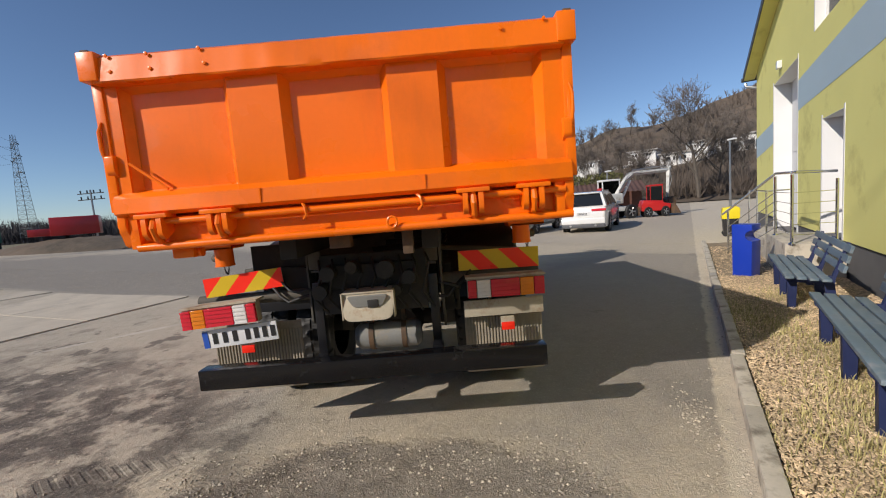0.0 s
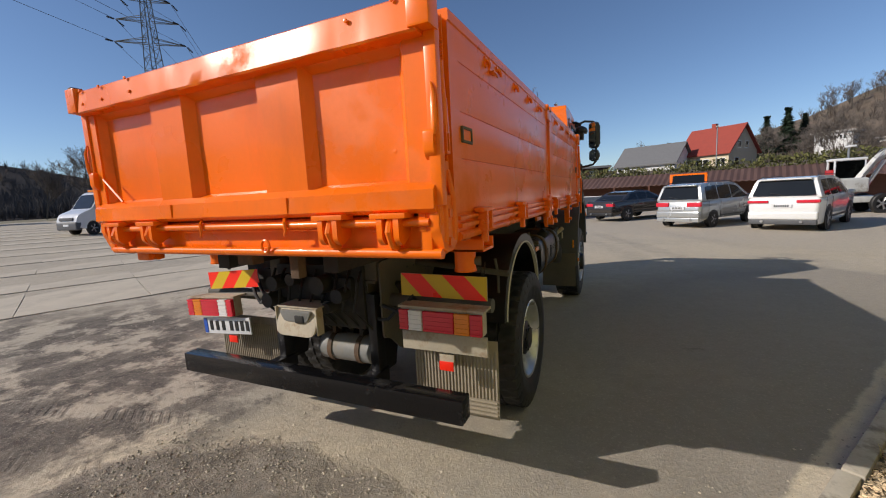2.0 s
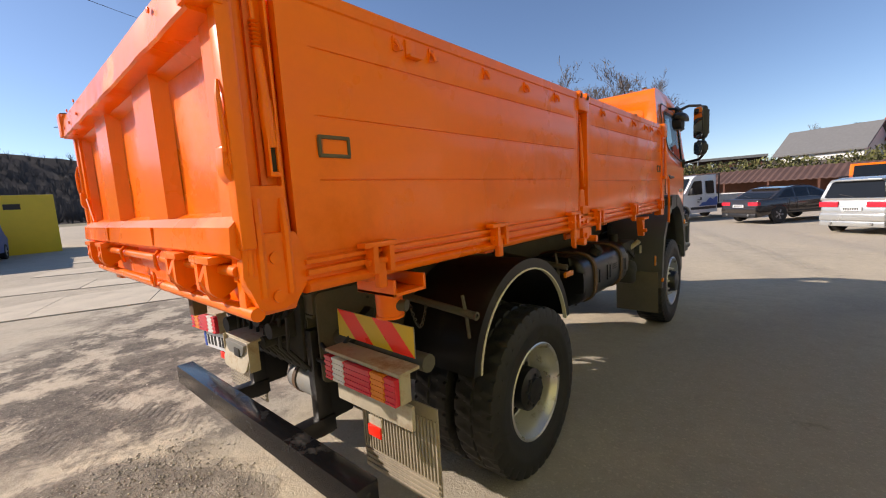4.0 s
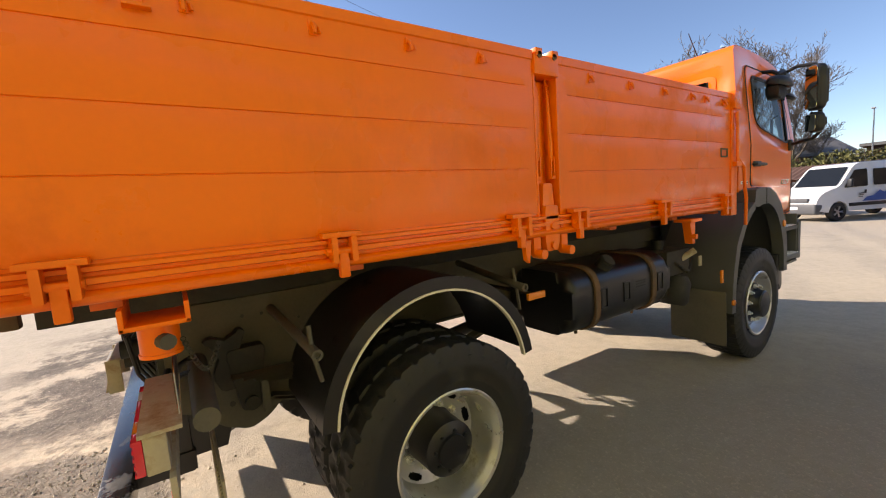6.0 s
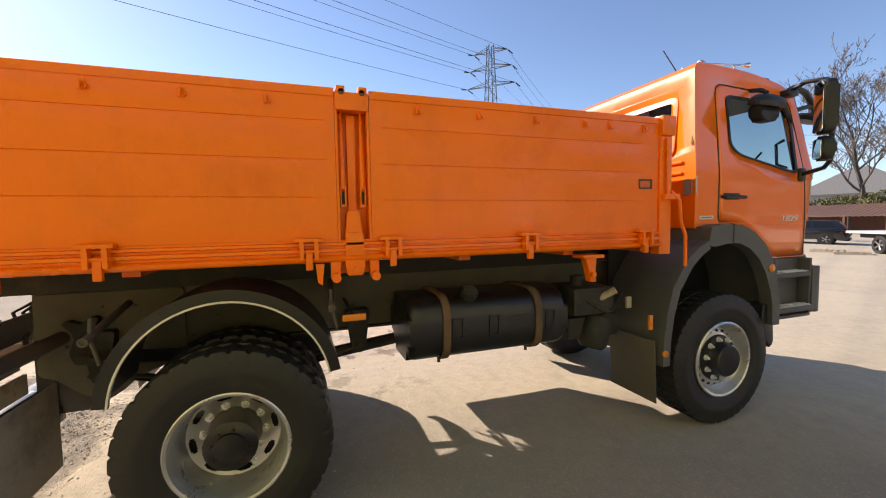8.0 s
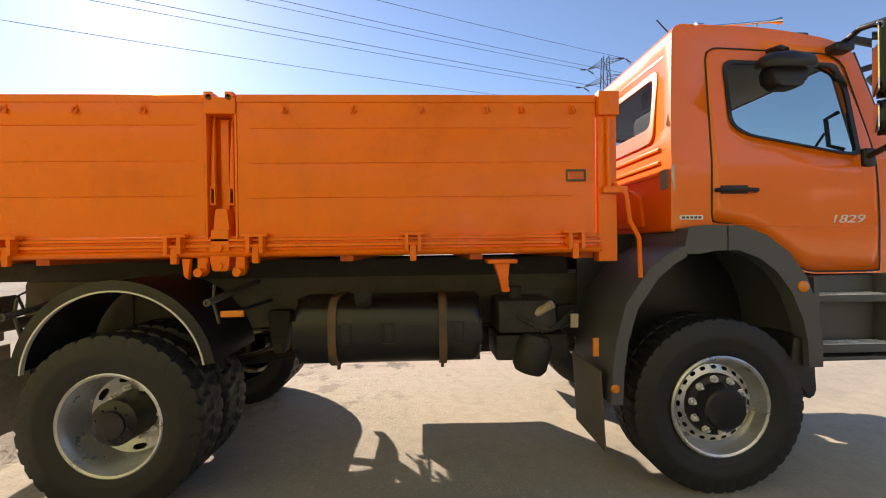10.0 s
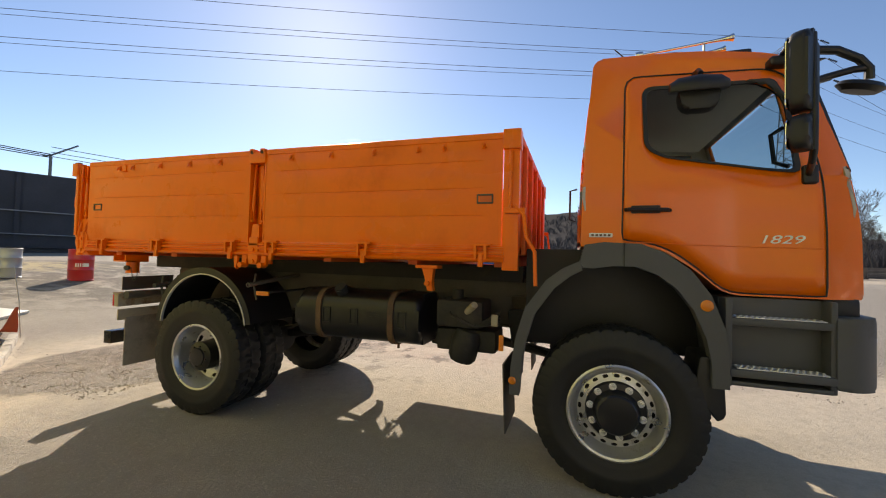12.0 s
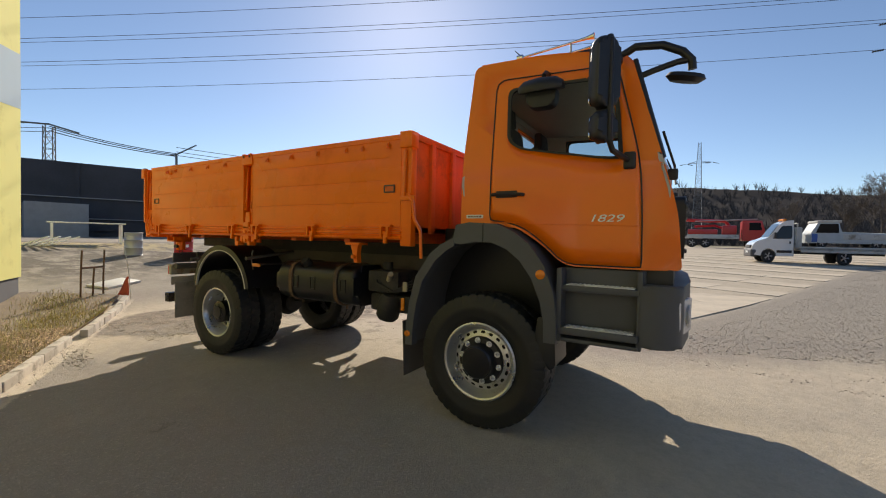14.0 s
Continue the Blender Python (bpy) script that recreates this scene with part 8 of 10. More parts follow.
car("estate_car", "black car parked beside the low shed", heading(-10.9, 31.0, 0.04, 202), L, 1.84,
    car_body(L, 0.95, 0.98, 0.72, 0.92, 0.33, (0.95, 3.75)),
    [(0.10, 0.96), (0.5, 1.42), (1.6, 1.47), (2.6, 1.45), (3.75, 0.96)],
    [[(0.5, 1.02), (0.7, 1.36), (1.55, 1.39), (1.55, 1.02)], [(1.62, 1.02), (1.62, 1.39), (2.35, 1.38), (2.35, 1.02)], [(2.42, 1.02), (2.42, 1.38), (2.65, 1.36), (3.35, 1.02)]],
    CAR_BLACK, 0.33, (0.95, 3.75), 0.98, (0.12, 1.0, 0.5, 1.38), (3.65, 1.0, 2.70, 1.40))


def van(name, label, m, cabs, bed, paint, category="van", group=""):
    """Cab-forward van with cabs of seat rows and an open platform behind; the front bumper is at y = 0, the rear lies at +y."""
    root = thing(name, label, category, group, m=m)
    W = 2.0
    back = 2.25 + (0.95 if cabs == 2 else 0.0)
    prof = [(0.0, 0.42), (0.02, 0.85), (0.22, 1.12), (0.95, 1.35), (1.55, 2.10), (1.85, 2.24), (back, 2.26), (back, 0.42)]
    arch = [(0.92 + 0.42 * math.cos(radians(a)), 0.36 + 0.42 * math.sin(radians(a))) for a in range(0, 181, 20)]
    bm = bm_new()
    prism(bm, rounded(prof[:-1], [0.05, 0.15, 0.15, 0.2, 0.15, 0.1, 0.05], 4) + [(back, 0.38), (1.36, 0.38)] + arch + [(0.46, 0.38)], -W / 2, W / 2, "x", 0.06, 3)
    for v in bm.verts:
        if v.co.z > 1.15:
            v.co.x *= 1 - 0.10 * (v.co.z - 1.15)
        if v.co.y < 0.5:
            v.co.x *= 1 - 0.25 * (0.5 - v.co.y) ** 2
    part("cab_body", bm, paint, root)
    half = lambda z: W / 2 * (1 - 0.10 * max(0, z - 1.15)) + 0.005
    panes = [[(1.12, 1.28), (1.60, 1.95), (2.15, 1.98), (2.15, 1.30)]]
    if cabs == 2:
        panes.append([(2.40, 1.32), (2.40, 1.96), (2.98, 1.96), (2.98, 1.32)])
    for side in (-1, 1):
        for poly in panes:
            bm = bm_new()
            bm.faces.new([bm.verts.new((side * half(z), y, z)) for y, z in rounded(poly, 0.06, 3)])
            part("side_window", bm, DARK_GLASS, root, smooth=0)
        bm = bm_new()
        box(bm, side * 1.0 - 0.012, side * 1.0 + 0.012, 2.0, 2.08, 1.02, 1.16, 0.01)
        part("door_handle", bm, BLACK_PLASTIC, root)
        bm = bm_new()
        box(bm, side * 0.998 - 0.006, side * 0.998 + 0.006, 1.35, back - 0.1, 0.55, 0.68, 0.004)
        part("door_strip", bm, BLACK_PLASTIC, root)
        bm = bm_new()
        box(bm, side * 1.13 - 0.09, side * 1.13 + 0.09, 1.15, 1.27, 1.32, 1.62, 0.04)
        part("door_mirror", bm, BLACK_PLASTIC, root)
        bm = bm_new()
        prism(bm, rounded([(0.08, 0.95), (0.24, 1.10), (0.62, 1.20), (0.50, 1.02)], 0.03, 2), min(side * 0.56, side * 0.93), max(side * 0.56, side * 0.93), "x", 0.01)
        part("headlamp", bm, WHITE_LENS, root)
    bm = bm_new()
    bm.faces.new([bm.verts.new(p) for p in ((-0.86, 0.93, 1.36), (0.86, 0.93, 1.36), (0.78, 1.51, 2.08), (-0.78, 1.51, 2.08))])
    for v in bm.verts:
        v.co.y -= 0.015
        v.co.z += 0.015
    part("windscreen", bm, DARK_GLASS, root, smooth=0)
    bm = bm_new()
    box(bm, -0.96, 0.96, -0.05, 0.30, 0.30, 0.72, 0.08, 3)
    box(bm, -0.62, 0.62, -0.03, 0.06, 0.78, 0.94, 0.02)
    part("front_bumper", bm, PLASTIC, root)
    bm = bm_new()
    box(bm, -0.26, 0.26, -0.065, -0.05, 0.50, 0.61)
    part("number_plate", bm, PLATE_WHITE, root)
    add_wheels(root, 0.36, 0.24, 0.88, (0.92, back + bed * 0.55))
    bm = bm_new()
    for side in (-1, 1):
        box(bm, side * 0.42 - 0.05, side * 0.42 + 0.05, 1.5, back + bed, 0.50, 0.68)
    part("van_chassis", bm, CHASSIS, root)
    return root, back


pv, back = van("crew_cab_van", "white crew-cab platform van with a blue decal", heading(-3.1, 20.3, 0.0, 61), 2, 2.9, CAR_WHITE, group="cars parked along the yard")
bm = bm_new()
box(bm, -1.02, 1.02, back + 0.1, back + 3.0, 0.78, 0.84)
for x in (-1.02, 0.99):
    box(bm, x, x + 0.03, back + 0.1, back + 3.0, 0.84, 1.22, 0.01)
box(bm, -1.02, 1.02, back + 2.97, back + 3.0, 0.84, 1.22, 0.01)
part("platform", bm, MACHINE_GREY, pv)
bm = bm_new()
for x in (-0.98, 0.94):
    box(bm, x, x + 0.04, back + 0.1, back + 0.15, 0.84, 2.3)
box(bm, -0.98, 0.98, back + 0.1, back + 0.14, 1.3, 1.36)
box(bm, -0.98, 0.98, back + 0.1, back + 0.14, 2.24, 2.3)
part("headboard", bm, BLACK, pv)
for side in (-1, 1):
    bm = bm_new()
    pts = [(1.9, 0.72), (back - 0.02, 0.72), (back - 0.02, 1.20), (back - 0.35, 1.02), (back - 0.55, 1.12), (back - 0.8, 0.92), (2.1, 0.88)]
    bm.faces.new([bm.verts.new((side * 1.006, y, z)) for y, z in pts])
    part("decal", bm, CAR_BLUE, pv, "blue wave decal", smooth=0)
    bm = bm_new()
    for k in range(3):
        box(bm, side * 1.004 - 0.003, side * 1.004 + 0.003, 1.75, 2.0 - 0.04 * k, 1.02 - 0.07 * k, 1.05 - 0.07 * k)
    part("decal_bars", bm, PLASTIC, pv)

HOUSE_PALE = mat("pale_blue_grey_paint", (0.42, 0.47, 0.50), 0.45, vary=0.1, bump=0.05)
# tow truck with a recovered vehicle on its platform
tw, back = van("tow_truck", "white recovery van carrying a small blue and white utility vehicle", heading(-27.8, 9.0, 0.55, 94) @ Matrix.Diagonal((1.0, 0.9, 1.14, 1.0)), 1, 4.6, CAR_WHITE, "truck")
bm = bm_new()
box(bm, -1.05, 1.05, back + 0.35, back + 5.1, 0.72, 0.84, 0.01)
for x in (-1.05, 1.0):
    box(bm, x, x + 0.05, back + 0.35, back + 5.1, 0.6, 0.90, 0.01)
part("platform", bm, MACHINE_GREY, tw)
bm = bm_new()
box(bm, -0.7, 0.7, back + 0.1, back + 0.5, 0.8, 1.9, 0.05)
tube(bm, [(-0.8, back + 0.2, 0.8), (-0.8, back + 0.2, 2.1), (0.8, back + 0.2, 2.1), (0.8, back + 0.2, 0.8)], 0.04, 8)
part("winch_frame", bm, MACHINE_GREY, tw)
bm = bm_new()
box(bm, -0.5, 0.5, 1.75, 1.95, 2.25, 2.36, 0.03)
part("light_bar", bm, AMBER, tw)
uv = thing("utility_vehicle", "small blue and white utility vehicle standing on the recovery platform", "truck", m=heading(-27.8, 9.0, 0.55 + 0.96, 94) @ Matrix.Diagonal((1.0, 0.9, 1.14, 1.0)))
bm = bm_new()
prism(bm, rounded([(back + 0.9, 0.25), (back + 0.9, 0.75), (back + 1.25, 1.30), (back + 2.3, 1.32), (back + 2.4, 0.80), (back + 4.9, 0.78), (back + 4.9, 0.25)], 0.06, 3), -0.75, 0.75, "x", 0.04)
part("body", bm, HOUSE_PALE, uv)
bm = bm_new()
box(bm, -0.76, 0.76, back + 0.95, back + 1.25, 0.30, 0.74, 0.02)
part("bonnet_panel", bm, CAR_BLUE, uv)
bm = bm_new()
box(bm, -0.80, 0.80, back + 1.2, back + 2.4, 1.30, 1.42, 0.04)
box(bm, -0.78, 0.78, back + 2.5, back + 4.9, 0.45, 0.72, 0.01)
part("cab_roof", bm, MACHINE_GREY, uv)
for side in (-1, 1):
    bm = bm_new()
    bm.faces.new([bm.verts.new((side * 0.756, y, z)) for y, z in ((back + 1.15, 0.78), (back + 1.35, 1.24), (back + 2.25, 1.24), (back + 2.3, 0.78))])
    part("side_window", bm, DARK_GLASS, uv, smooth=0)
add_wheels(uv, 0.27, 0.2, 0.65, (back + 1.5, back + 4.1))


# red crane lorry
def lorry(name, label, m, paint):
    root = thing(name, label, "truck", m=m)
    bm = bm_new()
    prism(bm, rounded([(5.2, 0.75), (5.2, 2.75), (6.75, 2.75), (6.95, 1.9), (6.98, 0.75)], 0.08, 3), -1.2, 1.2, "x", 0.06, 3)
    part("cab", bm, paint, root)
    bm = bm_new()
    bm.faces.new([bm.verts.new(p) for p in ((-1.05, 6.965, 1.85), (1.05, 6.965, 1.85), (1.0, 6.79, 2.62), (-1.0, 6.79, 2.62))])
    part("windscreen", bm, DARK_GLASS, root, smooth=0)
    for side in (-1, 1):
        bm = bm_new()
        bm.faces.new([bm.verts.new((side * 1.205, y, z)) for y, z in ((5.75, 1.8), (6.75, 1.8), (6.62, 2.55), (5.75, 2.55))])
        part("side_window", bm, DARK_GLASS, root, smooth=0)
        bm = bm_new()
        box(bm, side * 0.85 - 0.2, side * 0.85 + 0.2, 6.93, 7.02, 0.95, 1.15, 0.02)
        part("headlamp", bm, WHITE_LENS, root)
    bm = bm_new()
    box(bm, -1.2, 1.2, 6.8, 7.1, 0.5, 0.85, 0.05)
    part("bumper", bm, BLACK_PLASTIC, root)
    bm = bm_new()
    box(bm, -1.2, 1.2, 0.0, 5.0, 0.95, 1.35, 0.03)
    part("platform", bm, MACHINE_GREY, root)
    bm = bm_new()
    box(bm, -0.6, 0.6, 3.6, 4.8, 1.35, 2.3, 0.08)
    tube(bm, [(0, 4.2, 2.3), (0, 3.8, 2.75), (0, 0.0, 2.9)], 0.16, 8)
    tube(bm, [(0.2, 4.6, 1.6), (0.2, 3.0, 2.3), (0.3, 1.2, 2.2)], 0.12, 8)
    box(bm, -0.9, 0.9, 0.6, 3.2, 1.35, 1.9, 0.1)
    part("crane", bm, paint, root)
    bm = bm_new()
    for k in range(-1, 2):
        tube(bm, [(0.35 * k, 1.2, 2.75), (0.35 * k, 6.5, 2.95)], 0.05, 6)
    part("crane_jib", bm, MACHINE_GREY, root)
    add_wheels(root, 0.5, 0.3, 0.98, (1.0, 2.2, 6.0))
    return root


lorry("crane_lorry", "red crane lorry standing at the back of the yard", heading(-52.6, 5.5, gz(-52.6, 9.0) - 0.03, 88) @ Matrix.Scale(1.12, 4), CAR_RED)

# white wheeled excavator
ex = thing("wheeled_excavator", "pale grey wheeled excavator with a folded boom and rusty bucket", "excavator", m=pose(11.25, 22.0, -0.03, 0, 0, -87) @ Matrix.Diagonal((0.80, 0.80, 0.93, 1.0)))
bm = bm_new()
box(bm, -0.9, 0.9, -1.2, 1.3, 0.55, 0.85, 0.05)
box(bm, -1.1, 1.1, -1.9, 0.4, 1.05, 1.75, 0.12, 3)
cyl(bm, (0, -0.3, 0.8), (0, -0.3, 1.08), 0.5, 20)
part("undercarriage", bm, MACHINE_GREY, ex)
bm = bm_new()
for x in (-1.05, -0.23):
    for y in (-0.7, 0.67):
        box(bm, x, x + 0.08, y, y + 0.08, 1.1, 2.66, 0.01)
box(bm, -1.07, -0.13, -0.74, 0.80, 2.62, 2.75, 0.05, 2)
box(bm, -1.05, -0.15, -0.7, 0.75, 1.08, 1.55, 0.04)
cbx = part("operator_cab", bm, WHITE_PAINT, ex)
bm = bm_new()
box(bm, -1.06, -0.14, -0.76, -0.70, 1.30, 2.2, 0.02)
part("cab_back", bm, CAR_RED, cbx)
bm = bm_new()
box(bm, -1.0, -0.2, 0.752, 0.762, 1.35, 2.6)
box(bm, -1.065, -1.055, -0.55, 0.65, 1.55, 2.6)
box(bm, -0.145, -0.135, -0.55, 0.65, 1.55, 2.6)
part("cab_pane", bm, CAR_GLASS, cbx)
bm = bm_new()
for p, q, w in (((0.35, -0.1, 1.3), (0.35, 0.9, 2.6), 0.17), ((0.35, 0.9, 2.6), (0.35, 1.5, 3.0), 0.17), ((0.35, 1.5, 3.0), (0.35, 4.4, 3.08), 0.14)):
    tube(bm, [p, q], w, 4)
boom = part("boom", bm, MACHINE_GREY, ex)
bm = bm_new()
tube(bm, [(0.35, 4.55, 3.3), (0.35, 4.42, 3.0), (0.35, 4.3, 1.25)], 0.13, 4, radii=[0.10, 0.17, 0.12])
part("dipper_arm", bm, MACHINE_GREY, boom)
bm = bm_new()
for x in (0.22, 0.48):
    cyl(bm, (x, 0.5, 1.2), (x, 1.3, 2.55), 0.055, 8)
cyl(bm, (0.35, 1.5, 3.2), (0.35, 3.6, 3.32), 0.06, 8)
for x in (0.15, 0.55):
    tube(bm, [(x, 0.3, 1.9), (x, 1.2, 3.05), (x, 3.0, 3.35), (x, 4.35, 3.3), (x, 4.55, 2.4), (x, 4.3, 1.7)], 0.025, 6)
part("ram", bm, STEEL, boom)
bm = bm_new()
prism(bm, rounded([(4.45, 1.3), (4.7, 0.9), (4.4, 0.15), (3.8, 0.1), (3.4, 0.35), (3.95, 0.45), (4.15, 1.1)], 0.06, 3), -0.15, 0.85, "x", 0.02)
part("bucket", bm, RUST, boom)
add_wheels(ex, 0.48, 0.35, 0.95, (-0.95, 1.0))
bm = bm_new()
prism(bm, [(1.5, 0.15), (1.62, 0.15), (1.62, 0.7), (1.45, 0.75)], -1.1, 1.1, "x")
part("dozer_blade", bm, RUST, ex)

# red site dumper
du = thing("site_dumper", "red compact site loader with a glazed cab and rusty bucket", "loader", m=heading(13.55, 21.2, -0.02, -12) @ Matrix.Diagonal((0.68, 0.64, 0.86, 1.0)))
bm = bm_new()
prism(bm, rounded([(-1.3, 0.45), (1.1, 0.45), (1.2, 0.9), (0.5, 1.0), (0.4, 1.15), (-1.2, 1.25), (-1.35, 0.9)], 0.08, 3), -0.65, 0.65, "x", 0.05)
part("body", bm, CAR_RED, du)
bm = bm_new()
for x in (-0.6, 0.56):
    for y in (-0.6, 0.45):
        box(bm, x, x + 0.05, y, y + 0.05, 1.0, 2.2)
box(bm, -0.65, 0.65, -0.65, 0.55, 2.18, 2.30, 0.04)
fr_ = part("cab_frame", bm, CAR_RED, du)
bm = bm_new()
box(bm, -0.58, 0.58, -0.56, 0.46, 1.15, 2.15)
part("cab_pane", bm, DARK_GLASS, fr_)
bm = bm_new()
prism(bm, rounded([(1.2, 0.2), (2.0, 0.15), (1.9, 0.3), (1.5, 0.9), (1.25, 0.9)], 0.04, 2), -0.85, 0.85, "x", 0.02)
part("bucket", bm, RUST, du)
add_wheels(du, 0.38, 0.3, 0.62, (-0.8, 0.7))

# an orange lorry cab behind the cars
tr = thing("small_lorry", "orange lorry cab with a dark platform behind the parked cars", "truck", m=pose(5.8, 30.5, 0.0, 0, 0, -10))
bm = bm_new()
prism(bm, rounded([(-1.5, 0.6), (0.3, 0.6), (0.3, 2.35), (-1.1, 2.42), (-1.42, 1.5)], 0.12, 4), -1.1, 1.1, "x", 0.08, 3)
part("cab", bm, ORANGE, tr)
bm = bm_new()
prism(bm, rounded([(-0.95, 1.55), (0.1, 1.55), (0.1, 2.15), (-0.85, 2.15)], 0.06, 3), -1.108, 1.108, "x")
part("cab_pane", bm, DARK_GLASS, tr)
bm = bm_new()
bm.faces.new([bm.verts.new(p) for p in ((-0.95, -1.445, 1.52), (0.95, -1.445, 1.52), (0.92, -1.18, 2.3), (-0.92, -1.18, 2.3))])
part("windscreen", bm, DARK_GLASS, tr, smooth=0)
bm = bm_new()
box(bm, -1.1, 1.1, 0.4, 3.6, 0.8, 1.5, 0.04)
part("platform", bm, CHASSIS, tr)
add_wheels(tr, 0.5, 0.35, 0.85, (-0.8, 2.4))

# flat trailer and pallets standing by the back row
tl = thing("flat_trailer", "grey flatbed trailer on two axles standing by the shed", "trailer", m=heading(-3.0, 23.8, -0.02, 148))
bm = bm_new()
box(bm, -1.15, 1.15, 0.0, 6.0, 0.92, 1.04, 0.02)
part("deck", bm, MACHINE_GREY, tl)
for x in (-0.55, 0.55):
    bm = bm_new()
    box(bm, x - 0.06, x + 0.06, -0.8, 5.9, 0.70, 0.92, 0.01)
    part("chassis_beam", bm, CHASSIS, tl)
for x in (-1.14, 1.10):
    for y in (0.05, 2.9, 5.9):
        bm = bm_new()
        box(bm, x, x + 0.05, y, y + 0.06, 1.04, 1.75)
        part("stake", bm, CHASSIS, tl)
bm = bm_new()
lathe(bm, [(0.25, -0.14), (0.48, -0.14), (0.5, -0.09), (0.5, 0.09), (0.48, 0.14), (0.25, 0.14)], (0.35, 1.1, 1.19), (0, 0, 1), 28, closed=True)
part("spare_tyre", bm, RUBBER, tl)
add_wheels(tl, 0.42, 0.28, 0.9, (3.1, 4.2))
for k, (x, y, rz) in enumerate(((-8.7, 24.6, 20), (-7.5, 24.0, 28))):
    pl = thing("pallet", "weathered wooden pallet lying on the ground", "pallet", "pallets by the trailer", m=pose(x, y, 0.0, 0, 0, rz))
    for q in range(3):
        bm = bm_new()
        box(bm, -0.6, 0.6, -0.40 + 0.35 * q, -0.30 + 0.35 * q, 0.0, 0.10)
        part("bearer", bm, BEIGE, pl)
    for q in range(6):
        bm = bm_new()
        box(bm, -0.6 + 0.215 * q, -0.475 + 0.215 * q, -0.4, 0.4, 0.102, 0.125)
        part("plank", bm, BEIGE, pl)


# ---- sheds, houses, hills ----
ROOF_RED = mat("red_roof_tiles", (0.32, 0.055, 0.035), 0.75, vary=0.15, scale=2, fine=30, bump=0.3)
ROOF_RUSTY = mat("red_brown_sheet_roof", (0.105, 0.058, 0.047), 0.75, vary=0.25, scale=0.8, fine=12, bump=0.2)
ROOF_GREY = mat("grey_roof_tiles", (0.16, 0.16, 0.16), 0.8, vary=0.15, bump=0.2)
HOUSE_CREAM = mat("cream_house_render", (0.62, 0.52, 0.36), 0.9, vary=0.08, bump=0.1)
HOUSE_GREY = mat("grey_house_render", (0.38, 0.36, 0.33), 0.9, vary=0.08, bump=0.1)
HOUSE_WHITE = mat("white_house_render", (0.74, 0.73, 0.70), 0.9, vary=0.05, bump=0.1)
TIMBER = mat("dark_brown_timber", (0.13, 0.055, 0.035), 0.8, vary=0.25, scale=3, fine=20, bump=0.3)
DARK_CLAD = mat("black_weathered_cladding", (0.060, 0.062, 0.072), 0.85, vary=0.35, scale=0.6, fine=10, bump=0.2)
WALL_GREY = mat("pale_grey_block_wall", (0.30, 0.31, 0.32), 0.9, vary=0.12, bump=0.2)
SCRUB = mat("bare_scrub", (0.150, 0.112, 0.078), 0.95, vary=0.4, scale=0.08, fine=1.2, bump=0.6, bump_dist=0.6, dirt=(0.075, 0.062, 0.042), dirt_amount=0.5, dirt_scale=0.15)
FAR_WOOD = mat("far_bare_wood", (0.046, 0.040, 0.038), 0.95, spec=0.1, vary=0.3, scale=0.05, fine=0.8, bump=0.2, bump_dist=0.4, dirt=(0.034, 0.031, 0.031), dirt_amount=0.5, dirt_scale=0.1)
BUSH = mat("hedge_leaves", (0.105, 0.105, 0.030), 0.8, vary=0.3, per_island=0.6, bump=0.0)
CONIFER = mat("conifer_needles", (0.035, 0.060, 0.028), 0.8, vary=0.3, per_island=0.5, bump=0.0)
BARK = mat("grey_brown_bark", (0.105, 0.088, 0.070), 0.9, vary=0.3, scale=6, fine=40, bump=0.5)
TWIG = mat("thin_twigs", (0.155, 0.130, 0.110), 0.9, vary=0.2, bump=0.0)
PYLON = mat("galvanised_pylon", (0.20, 0.21, 0.21), 0.6, metal=0.4, vary=0.15, bump=0.1)
WIRE = mat("dark_wire", (0.05, 0.05, 0.055), 0.6, vary=0.1, bump=0.0)


def around(az, dist, ox=3.0, oy=0.5):
    return ox + dist * math.cos(radians(az)), oy + dist * math.sin(radians(az))


def slope_z(x, y, h, t, base, seed, bumps=0.06):
    return base + (h - base) * (t ** 1.7) * (1 + bumps * noise.noise(Vector((x * 0.05, y * 0.05, seed)))) + h * bumps * 0.5 * noise.noise(Vector((x * 0.21, y * 0.21, seed))) * t


def hill(name, label, az0, az1, d0, d1, ridge, mtl, base=0.0, seed=0, bumps=0.06):
    """Slope that climbs from d0 to d1 over a span of bearings; ridge gives its height by bearing."""
    bm = bm_new()
    n, r = 120, 18
    rows = []
    for j in range(r + 1):
        t = j / r
        row = []
        for i in range(n + 1):
            az = az0 + (az1 - az0) * i / n
            d = d0 + (d1 - d0) * t
            x, y = around(az, d)
            h = at_u(ridge, az)
            z = slope_z(x, y, h, t, base, seed, bumps)
            row.append(bm.verts.new((x, y, z - (0.5 if j == 0 else 0))))
        rows.append(row)
    for a, b in zip(rows, rows[1:]):
        for i in range(n):
            bm.faces.new((a[i], a[i + 1], b[i + 1], b[i]))
    solo(name, bm, mtl, label, "hill", kind="structure", smooth=80)


